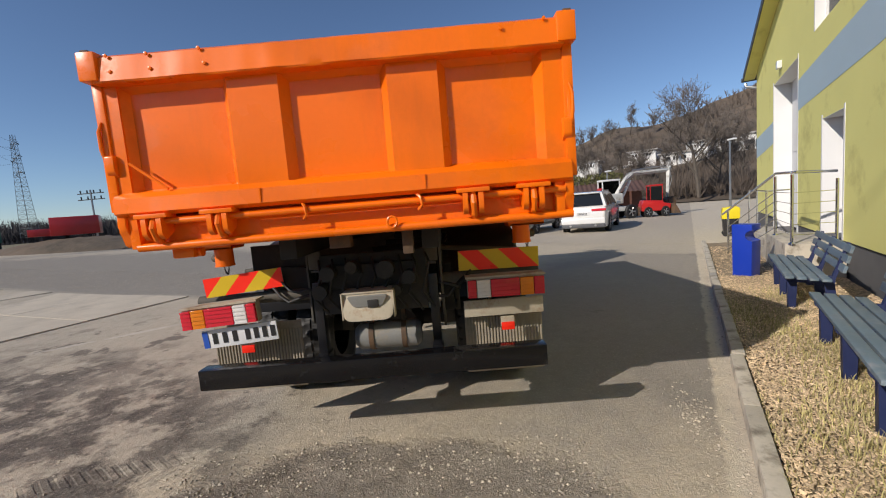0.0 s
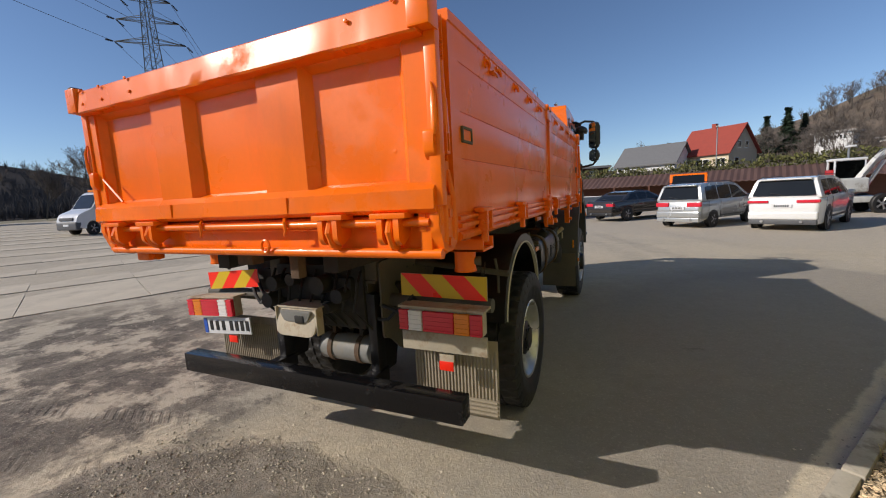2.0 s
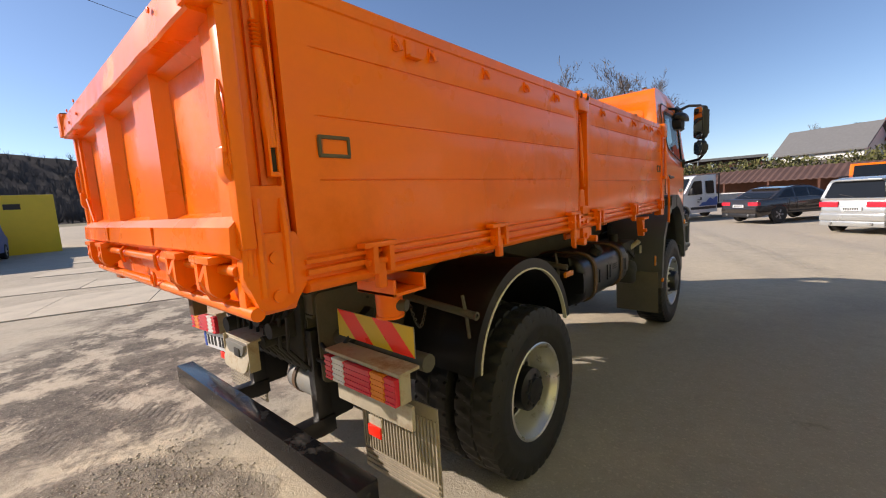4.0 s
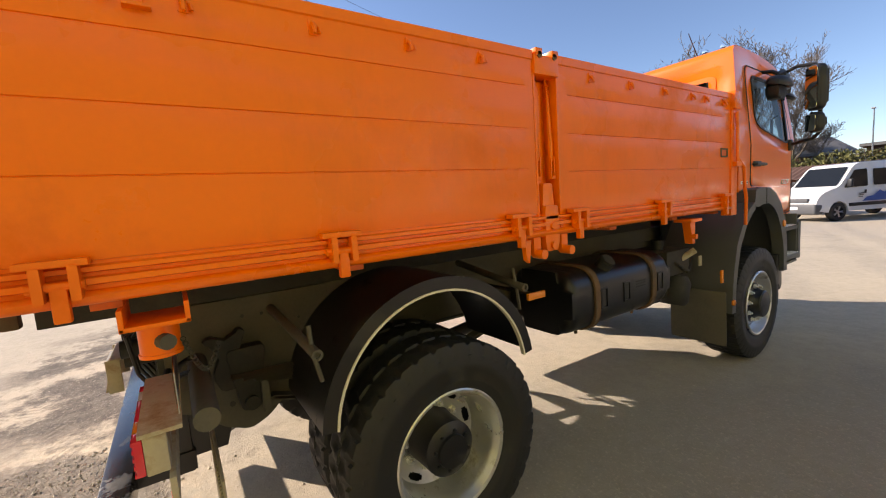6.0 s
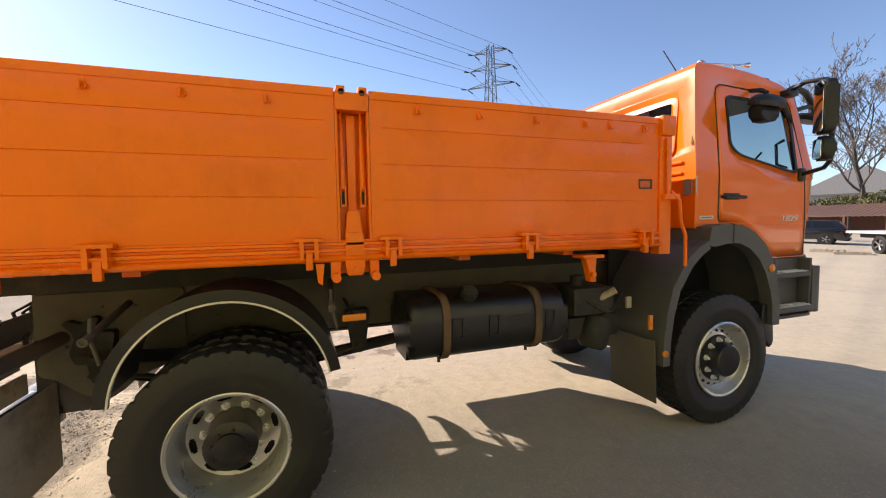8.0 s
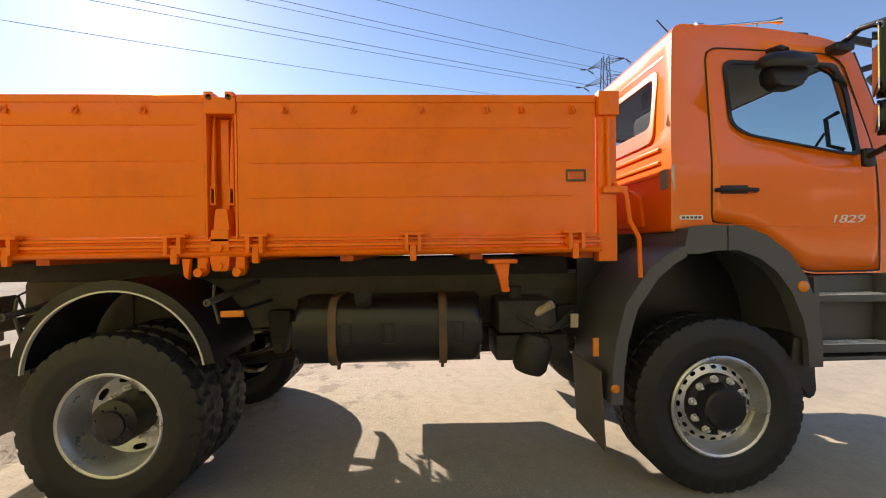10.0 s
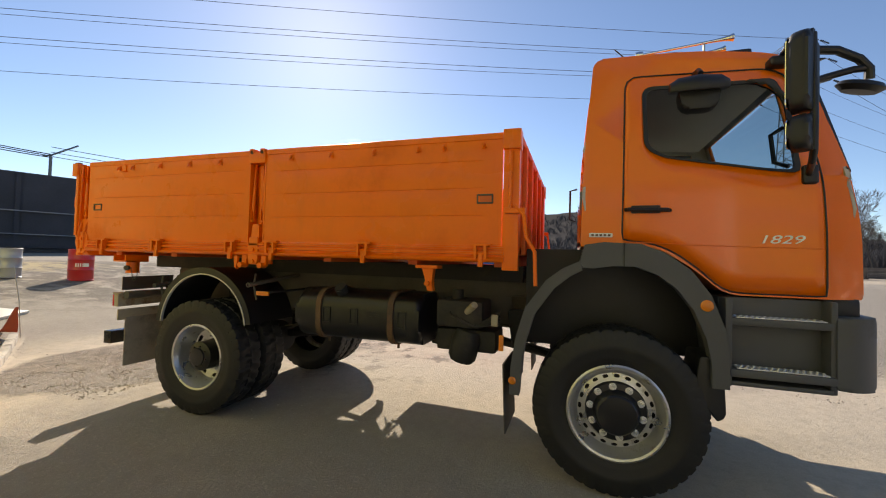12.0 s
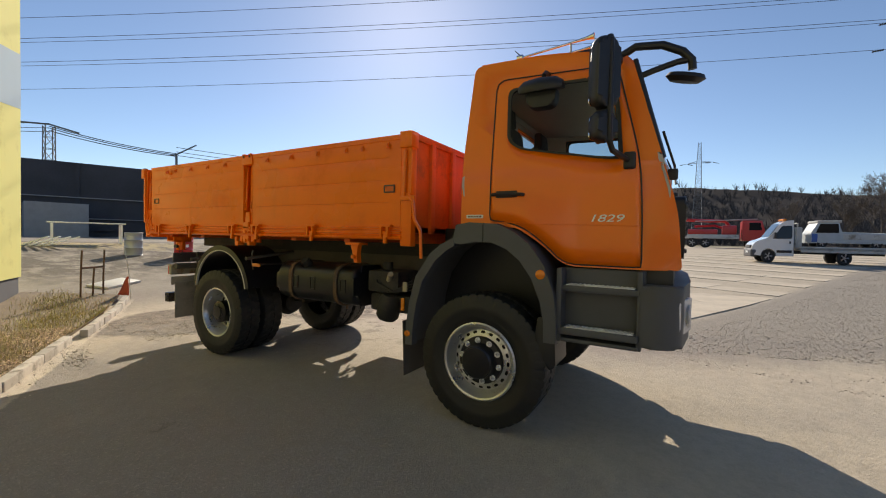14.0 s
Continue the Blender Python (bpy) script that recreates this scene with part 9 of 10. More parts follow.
HILL_R = [(20, 34), (35, 36), (48, 35), (56, 31), (62, 27), (68, 26), (74, 20), (80, 13), (90, 8), (100, 8), (112, 8)]
hill("backdrop_hillside", "scrubby brown hillside rising behind the yard", 20, 112, 46, 170, HILL_R, SCRUB, 0.6, 1)
RIDGE_FAR = [(105, 14), (125, 9), (140, 10), (152, 20), (165, 33), (180, 42), (195, 34), (215, 26), (240, 26), (262, 28)]
hill("backdrop_far_wood", "distant grey wooded ridge", 105, 262, 150, 330, RIDGE_FAR, FAR_WOOD, 1.2, 2)
hill("backdrop_east", "wooded slope behind the building", -90, 22, 90, 240, [(-90, 12), (-30, 20), (0, 26), (22, 34)], FAR_WOOD, 0.0, 3)


def leaf_cloud(count, centre, radii, size, seed, mtl, name="crown"):
    rnd = random.Random(seed)
    verts, faces = [], []
    for _ in range(count):
        while True:
            v = Vector((rnd.uniform(-1, 1), rnd.uniform(-1, 1), rnd.uniform(-1, 1)))
            if v.length < 1 and noise.noise(v * 2.2 + Vector((seed, 0, 0))) > -0.18:
                break
        p = Vector(centre) + Vector((v.x * radii[0], v.y * radii[1], v.z * radii[2]))
        e = Euler((rnd.random() * 6, rnd.random() * 6, rnd.random() * 6)).to_matrix()
        s = size * rnd.uniform(0.5, 1.3)
        k = len(verts)
        verts += [tuple(p + e @ Vector(q)) for q in ((-s, -s * 0.5, 0), (s, -s * 0.4, 0), (s * 0.8, s * 0.5, 0.2 * s), (-s * 0.7, s * 0.6, 0.1 * s))]
        faces.append((k, k + 1, k + 2, k + 3))
    me = bpy.data.meshes.new(name)
    me.from_pydata(verts, [], faces)
    me.materials.append(mtl)
    return me


def bare_tree(h, seed, spread=0.55, levels=4, thick=0.0145):
    """Trunk and limbs as one tapered mesh, the fine twigs as another."""
    rnd = random.Random(seed)
    bm, tv, tf = bm_new(), [], []

    def limb(p, d, ln, r, lv):
        pts, q, dd = [p.copy()], p.copy(), d.copy()
        n = 5 if lv < 2 else 4
        for k in range(n):
            dd = (dd + Vector((rnd.gauss(0, 0.13), rnd.gauss(0, 0.13), rnd.gauss(0.05, 0.08)))).normalized()
            q = q + dd * ln / n
            pts.append(q.copy())
        rad = [r * (1 - 0.55 * k / n) for k in range(n + 1)]
        if lv < 3:
            tube(bm, pts, r, 6 if lv < 2 else 4, radii=rad)
        else:
            for a, b, ra in zip(pts, pts[1:], rad):
                w = (b - a).cross(Vector((rnd.gauss(0, 1), rnd.gauss(0, 1), rnd.gauss(0, 1)))).normalized() * max(ra, 0.018)
                k = len(tv)
                tv.extend([tuple(a - w), tuple(a + w), tuple(b + w * 0.6), tuple(b - w * 0.6)])
                tf.append((k, k + 1, k + 2, k + 3))
        if lv >= levels:
            return
        kids = (9, 7, 6, 6)[min(lv, 3)]
        for k in range(kids):
            t = 0.30 + 0.70 * (k + rnd.random() * 0.8) / kids
            i = min(int(t * n), n - 1)
            base = pts[i].lerp(pts[i + 1], t * n - i)
            side = Vector((rnd.gauss(0, 1), rnd.gauss(0, 1), rnd.gauss(0.1, 0.5))).normalized()
            nd = (dd * (1 - spread) + side * spread + Vector((0, 0, 0.22))).normalized()
            limb(base, nd, ln * rnd.uniform(0.42, 0.62), rad[i] * 0.55, lv + 1)

    limb(Vector((0, 0, -0.2)), Vector((0, 0, 1)), h * 0.55, h * thick, 0)
    tm = bpy.data.meshes.new("twigs")
    tm.from_pydata(tv, [], tf)
    tm.materials.append(TWIG)
    return mesh_of("trunk", bm, BARK, 50), tm


def scrub(name, label, az0, az1, d0, d1, ridge, base, seed, count, lo, hi, mtl, twigs=20, width=0.014):
    """Leafless shrubs and small trees as fans of thin twigs, scattered over a slope."""
    rnd = random.Random(seed + 70)
    verts, faces = [], []
    for _ in range(count):
        az, t = rnd.uniform(az0, az1), rnd.random() ** 1.3
        x, y = around(az, d0 + (d1 - d0) * t)
        if noise.noise(Vector((x * 0.06, y * 0.06, seed + 9))) < -0.25:
            continue
        z = slope_z(x, y, at_u(ridge, az), t, base, seed) - 0.3
        s = rnd.uniform(lo, hi)
        for k in range(twigs):
            a, lean = rnd.random() * 6.28, rnd.uniform(0.05, 0.75)
            p = Vector((x, y, z + s * 0.25 * rnd.random()))
            q = p + Vector((math.cos(a) * lean, math.sin(a) * lean, 1.0)).normalized() * s * rnd.uniform(0.5, 1.0)
            side = Vector((math.sin(a + 1.0), -math.cos(a + 1.0), 0.2)) * s * width
            m = p.lerp(q, 0.55) + side * rnd.uniform(-2, 2)
            i = len(verts)
            verts += [tuple(p - side * 0.5), tuple(p + side * 0.5), tuple(m + side), tuple(m - side), tuple(q)]
            faces += [(i, i + 1, i + 2, i + 3), (i + 3, i + 2, i + 4)]
    me = bpy.data.meshes.new(name)
    me.from_pydata(verts, [], faces)
    me.materials.append(mtl)
    tagged(new(name, me), label, "shrubs", kind="stuff")


SHRUB = mat("bare_shrub_twigs", (0.120, 0.094, 0.074), 0.95, vary=0.3, scale=0.1, bump=0.0)
FAR_SHRUB = mat("far_bare_tree_twigs", (0.082, 0.075, 0.074), 0.95, spec=0.1, vary=0.25, scale=0.05, bump=0.0)
scrub("shrubs", "leafless brown scrub and saplings covering the hillside", 22, 110, 48, 168, HILL_R, 0.6, 1, 6500, 0.8, 3.2, SHRUB)
scrub("far_trees", "grey leafless woodland on the distant ridge", 106, 260, 155, 330, RIDGE_FAR, 1.2, 2, 9500, 2.6, 7.0, FAR_SHRUB, 18, 0.014)
TREES = [bare_tree(11, 4), bare_tree(10, 9, 0.62), bare_tree(9, 21, 0.5)]


def plant_tree(k, x, y, z, s, rot, label="bare leafless tree with fine spreading twigs", group="bare trees round the yard"):
    t = thing("tree", label, "tree", group, m=pose(x, y, z, 0, 0, rot) @ Matrix.Scale(s, 4))
    shared("trunk", TREES[k][0], t)
    shared("crown", TREES[k][1], t)


for k, az, d, z, s, rot in ((0, 113.8, 52, 1.0, 1.45, 190), (0, 109.6, 46, 1.0, 1.35, 80), (0, 106.6, 47, 1.0, 1.10, 300), (2, 104.0, 50, 1.0, 0.7, 190), (1, 57.6, 45, 0.8, 1.40, 40), (0, 71.5, 150, 20.0, 0.9, 10), (2, 69.6, 155, 20.0, 0.95, 80), (1, 67.6, 150, 20.0, 0.9, 160), (0, 65.2, 156, 20.0, 1.0, 250), (2, 62.4, 150, 20.0, 0.9, 30), (1, 55.6, 52, 1.0, 1.0, 210), (2, 70.5, 80, 7.0, 1.0, 100), (0, 66.5, 84, 7.0, 0.85, 200),
                            (1, 73.0, 80, 6.5, 0.85, 300), (0, 53.0, 60, 3.0, 0.9, 20), (2, 63.5, 78, 6.5, 0.95, 60), (0, 60.0, 95, 11.0, 0.7, 15), (1, 68.5, 72, 5.0, 0.8, 140), (0, 61.5, 74, 6.0, 0.75, 230), (2, 65.0, 70, 5.0, 0.8, 320), (1, 55.0, 80, 7.5, 0.8, 10), (0, 156.5, 62, 1.6, 0.95, 33), (1, 158.5, 66, 1.6, 1.0, 120),
                            (2, 154.0, 60, 1.6, 0.8, 250), (0, 151.0, 64, 1.6, 0.9, 70), (1, 148.5, 58, 1.6, 0.7, 170), (2, 162.0, 75, 1.6, 0.9, 10), (0, 145.0, 70, 1.6, 0.9, 190), (1, 128.0, 70, 1.6, 0.7, 90), (2, 165.5, 70, 1.6, 0.75, 210), (1, 76.0, 100, 11.0, 0.9, 45), (0, 89.0, 110, 8.0, 0.9, 45), (2, 80.0, 95, 9.0, 0.8, 130)):
    x, y = around(az, d)
    if az < 100 and d > 48:
        z = slope_z(x, y, at_u(HILL_R, az), (d - 46) / 124, 0.6, 1) - 0.3
    plant_tree(k, x, y, z, s, rot)


def conifer(x, y, z, h, seed):
    t = thing("conifer", "dark green conifer on the slope", "tree", "conifers on the slope", m=pose(x, y, z))
    bm = bm_new()
    cyl(bm, (0, 0, -0.3), (0, 0, h * 0.95), h * 0.02, 8, r2=0.02)
    part("trunk", bm, BARK, t)
    rnd = random.Random(seed)
    verts, faces = [], []
    for _ in range(1600):
        tt = rnd.random() ** 0.8
        r = (1 - tt) * h * 0.30 * rnd.uniform(0.3, 1.05)
        a = rnd.random() * 6.28
        p = Vector((r * math.cos(a), r * math.sin(a), h * (0.08 + 0.92 * tt) - 0.12 * r))
        s = h * 0.055 * rnd.uniform(0.5, 1.3)
        d = Vector((math.cos(a), math.sin(a), -0.3))
        w = Vector((-math.sin(a), math.cos(a), rnd.uniform(-0.4, 0.4)))
        k = len(verts)
        verts += [tuple(p - d * s - w * s * 0.5), tuple(p + d * s), tuple(p - d * s + w * s * 0.5)]
        faces.append((k, k + 1, k + 2))
    me = bpy.data.meshes.new("crown")
    me.from_pydata(verts, [], faces)
    me.materials.append(CONIFER)
    shared("crown", me, t)


for az, d, top, sd in ((76.4, 106, 14.5, 1), (74.6, 104, 15.5, 2), (73.2, 108, 14.5, 3), (86.0, 104, 11.0, 4)):
    x, y = around(az, d)
    z = slope_z(x, y, at_u(HILL_R, az), (d - 46) / 124, 0.6, 1) - 0.3
    conifer(x, y, z, top - z, sd)


def house(name, label, az, d, z, w, dep, wall_h, roof_h, rot, wall_m, roof_m, windows, chimney=False, group="houses on the slope"):
    x, y = around(az, d)
    h = thing(name, label, "house", group, m=pose(x, y, z, 0, 0, rot))
    bm = bm_new()
    box(bm, -w / 2, w / 2, -dep / 2, dep / 2, -2.0, wall_h)
    hipped = name == "bungalow"
    if roof_h > 1 and not hipped:
        prism(bm, [(-dep / 2, wall_h), (dep / 2, wall_h), (0, wall_h + roof_h * 0.97)], -w / 2, w / 2, "x")
    part("wall", bm, wall_m, h, smooth=0)
    bm = bm_new()
    e = 0.5
    if roof_h > 1:
        k = roof_h / (dep / 2)
        prism(bm, [(-dep / 2 - e, wall_h - e * k), (0, wall_h + roof_h), (dep / 2 + e, wall_h - e * k), (dep / 2 + e, wall_h - e * k + 0.25), (0, wall_h + roof_h + 0.28), (-dep / 2 - e, wall_h - e * k + 0.25)], -w / 2 - e, w / 2 + e, "x")
    else:
        box(bm, -w / 2 - e, w / 2 + e, -dep / 2 - e, dep / 2 + e, wall_h, wall_h + 0.3)
    if hipped:
        for v in bm.verts:
            if v.co.z > wall_h + roof_h - 0.01:
                v.co.x *= 0.12
    r = part("roof", bm, roof_m, h, smooth=0)
    if chimney:
        bm = bm_new()
        box(bm, -w * 0.1, -w * 0.1 + 0.7, -0.4, 0.3, wall_h + roof_h * 0.6, wall_h + roof_h + 0.9)
        part("chimney", bm, TIMBER if wall_m is not HOUSE_CREAM else ROOF_RED, r, smooth=0)
    for (fx, fz, fw, fh, face) in windows:
        bm = bm_new()
        if face == "front":
            box(bm, fx - fw / 2, fx + fw / 2, -dep / 2 - 0.03, -dep / 2 + 0.05, fz - fh / 2, fz + fh / 2)
            wn = part("window", bm, WHITE_PAINT, h, smooth=0)
            bm = bm_new()
            for q in (-1, 1):
                box(bm, fx + q * fw / 4 - fw / 4 + 0.08, fx + q * fw / 4 + fw / 4 - 0.08, -dep / 2 - 0.05, -dep / 2 - 0.03, fz - fh / 2 + 0.1, fz + fh / 2 - 0.1)
            part("pane", bm, DARK_GLASS, wn, smooth=0)
        else:
            box(bm, w / 2 - 0.05, w / 2 + 0.03, fx - fw / 2, fx + fw / 2, fz - fh / 2, fz + fh / 2)
            wn = part("window", bm, WHITE_PAINT, h, smooth=0)
            bm = bm_new()
            box(bm, w / 2 + 0.03, w / 2 + 0.05, fx - fw / 2 + 0.1, fx + fw / 2 - 0.1, fz - fh / 2 + 0.1, fz + fh / 2 - 0.1)
            part("pane", bm, DARK_GLASS, wn, smooth=0)


house("house", "cream house with a steep red tiled roof and chimney", 81.0, 84, 3.4, 8.4, 8, 3.4, 4.2, -40, HOUSE_CREAM, ROOF_RED, [(-3, 1.6, 1.4, 1.4, "front"), (0, 1.6, 2.2, 1.4, "front"), (3, 1.6, 1.4, 1.4, "front"), (-1.2, 4.4, 1.0, 1.2, "side"), (0.9, 4.4, 1.0, 1.2, "side"), (-1.8, 1.6, 1.2, 1.4, "side")], True)
house("house", "white house with a grey pitched roof", 87.8, 82, 3.0, 10, 8, 2.6, 3.2, -25, HOUSE_WHITE, ROOF_GREY, [(-2, 1.3, 1.2, 1.0, "front"), (2, 1.3, 1.2, 1.0, "front")])
house("hut", "brown timber hut with a shallow roof", 97.0, 62, 2.6, 7, 5, 2.0, 0.5, 5, TIMBER, ROOF_GREY, [(-1.5, 1.2, 1.0, 0.8, "front"), (1.6, 1.2, 1.0, 0.8, "front")])
house("hut", "brown timber cabin with a gable roof", 105.3, 52, 2.2, 4.5, 4.5, 1.8, 1.3, 55, TIMBER, ROOF_GREY, [(-1.0, 1.0, 0.9, 0.7, "front"), (1.0, 1.0, 0.9, 0.7, "front"), (0, 1.0, 0.9, 0.8, "side")])
house("bungalow", "low building with a wide grey hipped roof", 114.3, 75, 2.2, 11, 9.5, 2.4, 3.2, 20, HOUSE_WHITE, ROOF_GREY, [(-3, 1.2, 1.4, 0.8, "front"), (2, 1.2, 1.4, 0.8, "front")])
for az, d, z, w, dep, hh in ((51.6, 104, 4.9, 17, 9, 6.6), (59.8, 100, 6.2, 6, 6, 3.0), (63.7, 106, 8.4, 6, 6, 2.6), (70.6, 98, 6.6, 5, 5, 2.6), (57.6, 100, 8.6, 4, 5, 2.4), (66.5, 104, 6.0, 3.5, 4, 1.8)):
    house("house", "white flat-roofed modern house on the slope", az, d, z, w, dep, hh, 0.3, az - 90 - 12, HOUSE_WHITE, HOUSE_GREY, [(k * w / 4 - w * 0.25, hh * 0.68, w / 5.2, hh * 0.32, "front") for k in range(3)] + ([(k * w / 4 - w * 0.25, hh * 0.24, w / 5.2, hh * 0.30, "front") for k in range(3)] if hh > 3 else []))

# long low shed with a corrugated red-brown roof along the back of the yard
shed = thing("long_shed", "long open shed with a rusty red-brown corrugated roof", "shed", kind="structure")
S0, S1 = Vector((-30.0, 46.0, 0)), Vector((19.6, 34.06, 0))
sd_, sn_ = (S1 - S0).normalized(), None
sn_ = Vector((-sd_.y, sd_.x, 0))
SL = (S1 - S0).length
bm = bm_new()
n = int(SL / 0.22)
ra, rb2, rc = [], [], []
for i in range(n + 1):
    p = S0 + sd_ * (SL * i / n)
    w = 0.035 * (1 if i % 2 else -1)
    ra.append(bm.verts.new(p + Vector((0, 0, 1.75 + w))))
    rb2.append(bm.verts.new(p + sn_ * 2.6 + Vector((0, 0, 2.75 + w))))
    rc.append(bm.verts.new(p + Vector((0, 0, 1.70 + w))))
for i in range(n):
    bm.faces.new((ra[i], ra[i + 1], rb2[i + 1], rb2[i]))
    bm.faces.new((rc[i], rc[i + 1], ra[i + 1], ra[i]))
part("roof", bm, ROOF_RUSTY, shed, smooth=0)
bm = bm_new()
box(bm, 0, SL, 2.5, 2.7, -0.2, 2.7)
bm.transform(Matrix.Translation(S0) @ Matrix(((sd_.x, sn_.x, 0, 0), (sd_.y, sn_.y, 0, 0), (0, 0, 1, 0), (0, 0, 0, 1))))
part("back_wall", bm, TIMBER, shed, smooth=0)
for i in range(17):
    p = S0 + sd_ * (SL * (i + 0.5) / 17)
    bm = bm_new()
    box(bm, p.x - 0.07, p.x + 0.07, p.y - 0.07, p.y + 0.07, -0.2, 1.72)
    part("post", bm, TIMBER, shed)
rnd = random.Random(8)
for i in range(26):
    p = S0 + sd_ * (SL * (0.05 + 0.9 * i / 25)) + sn_ * rnd.uniform(3.4, 4.6)
    b_ = new("hedge_bush", leaf_cloud(420, (0, 0, 0), (1.5, 1.1, 0.75), 0.10, i + 40, BUSH))
    b_.matrix_world = pose(p.x, p.y, 2.9 + rnd.uniform(-0.2, 0.3))
    tagged(b_, "yellow-green hedge bush above the long shed", "bush", "hedge above the shed")

# low earth bank under the hedge
bm = bm_new()
prism(bm, [(2.75, -0.5), (2.75, 2.3), (6.0, 2.9), (12, 3.4), (12, -0.5)], 0, SL, "x")
bm.transform(Matrix.Translation(S0) @ Matrix(((sd_.x, sn_.x, 0, 0), (sd_.y, sn_.y, 0, 0), (0, 0, 1, 0), (0, 0, 0, 1))))
solo("ground_bank", bm, SCRUB, "earth bank behind the long shed", "bank", kind="structure")

# dark railway embankment wall and pale block hut on the other side
def walled(name, label, a, b, z0, z1, mtl, ribs, cat):
    A, B = Vector((*a, 0)), Vector((*b, 0))
    d = (B - A).normalized()
    nn = Vector((-d.y, d.x, 0))
    ln = (B - A).length
    M = Matrix.Translation(A) @ Matrix(((d.x, nn.x, 0, 0), (d.y, nn.y, 0, 0), (0, 0, 1, 0), (0, 0, 0, 1)))
    w = thing(name, label, cat, m=M, kind="structure")
    bm = bm_new()
    box(bm, 0, ln, 0, 0.5, z0, z1)
    part("panel_wall", bm, mtl, w, smooth=0)
    for z, h in ribs:
        bm = bm_new()
        box(bm, 0, ln, 0.503, 0.68, z, z + h)
        part("ledge", bm, WALL_GREY if h < 0.3 else mtl, w, smooth=0)
    k = int(ln / 4)
    for i in range(k + 1):
        bm = bm_new()
        box(bm, ln * i / k - 0.12, ln * i / k + 0.12, 0.502, 0.62, z0, z1 - 0.05)
        part("pier", bm, mtl, w, smooth=0)


walled("embankment_wall", "tall black weathered railway embankment wall with ledges", (-36, -21), (8, -40), 0.0, 6.45, DARK_CLAD, ((3.9, 0.07), (2.4, 0.06), (1.55, 0.5)), "wall")
bm = bm_new()
box(bm, -1.3, 1.7, -1.5, 1.5, 0.6, 3.3, 0.02)
solo("block_hut", bm, WALL_GREY, "pale grey windowless block hut by the embankment", "hut", m=pose(-6.2, -30.5, 0, 0, 0, -12))


def lattice(base, top, w0, w1, steps, r):
    bm = bm_new()
    base, top = Vector(base), Vector(top)
    lv = []
    for k in range(steps + 1):
        t = k / steps
        c, w = base.lerp(top, t), (w0 + (w1 - w0) * t) / 2
        lv.append([c + Vector((sx0 * w, sy0 * w, 0)) for sx0, sy0 in ((1, 1), (-1, 1), (-1, -1), (1, -1))])
    for k in range(steps):
        for i in range(4):
            j = (i + 1) % 4
            tube(bm, [lv[k][i], lv[k + 1][i]], r, 4)
            tube(bm, [lv[k][i], lv[k + 1][j]] if k % 2 else [lv[k][j], lv[k + 1][i]], r * 0.55, 4)
            tube(bm, [lv[k][i], lv[k][j]], r * 0.5, 4)
    return bm


def pylon(x, y, z, h, arms, arm_dir, label):
    p = thing("power_pylon", label, "pylon", "power line pylons", m=pose(x, y, z))
    part("mast", lattice((0, 0, -0.5), (0, 0, h), 2.0 * h / 19, 0.5 * h / 19, 22, 0.045 * h / 19), PYLON, p, smooth=0)
    d = Vector(arm_dir).normalized()
    for az_, half in arms:
        for sgn in (-1, 1):
            tip = d * (sgn * half) + Vector((0, 0, az_))
            bm = bm_new()
            for o in (-0.22, 0.22):
                q = Vector((-d.y, d.x, 0)) * o * h / 19
                tube(bm, [d * (sgn * 0.25) + q + Vector((0, 0, az_)), tip], 0.035 * h / 19, 4)
                tube(bm, [d * (sgn * 0.25) + q + Vector((0, 0, az_ + 0.45 * h / 19)), tip], 0.03 * h / 19, 4)
            arm_ = part("cross_arm", bm, PYLON, p, smooth=0)
            for e in (-1, 1):
                bm = bm_new()
                o = Vector((0.45, -0.89, 0)) * (0.5 * e)
                prof = [(0.0, 0.0)] + [(r_, 0.16 * k + d_) for k in range(5) for r_, d_ in ((0.03, 0.01), (0.075, 0.06), (0.03, 0.12))] + [(0.0, 0.82)]
                lathe(bm, prof, tip + o * 0.3 - Vector((0, 0, 0.03)), (*o.xy, -0.1), 8)
                part("insulator", bm, BLACK_PLASTIC, arm_)


pylon(-33.9, 19.0, 0.8, 18.6, ((14.6, 2.5), (16.3, 2.2), (17.9, 1.75)), (0.69, 0.72, 0), "tall lattice power pylon with three cross arms")
pylon(-82, 76, 3.0, 19.5, ((12.0, 3.2), (15.0, 4.2), (17.5, 3.2)), (0.8, -0.6, 0), "distant lattice power pylon")
pylon(-66, 7.5, 4.0, 12.5, ((9.5, 1.6),), (0.2, 1, 0), "narrow lattice mast behind the lorries")


def wire(p, q, sag, r=0.016):
    bm = bm_new()
    p, q = Vector(p), Vector(q)
    tube(bm, [p.lerp(q, k / 30) - Vector((0, 0, sag * 4 * (k / 30) * (1 - k / 30))) for k in range(31)], r, 4)
    return bm


wires = thing("power_line", "thin dark overhead power wires", "wires")
for zz, half in ((15.4, 2.5), (17.1, 2.2), (18.7, 1.75)):
    for sgn in (-1, 1):
        a = Vector((-33.9 + 0.69 * sgn * half, 19.0 + 0.72 * sgn * half, zz))
        part("wire", wire(a, a + Vector((0.45 * 170, -0.89 * 170, 1.0)), 3.4), WIRE, wires)
        part("wire", wire(a, (-82 + 3 * sgn, 76 - 2 * sgn, zz + 2), 3.0), WIRE, wires)

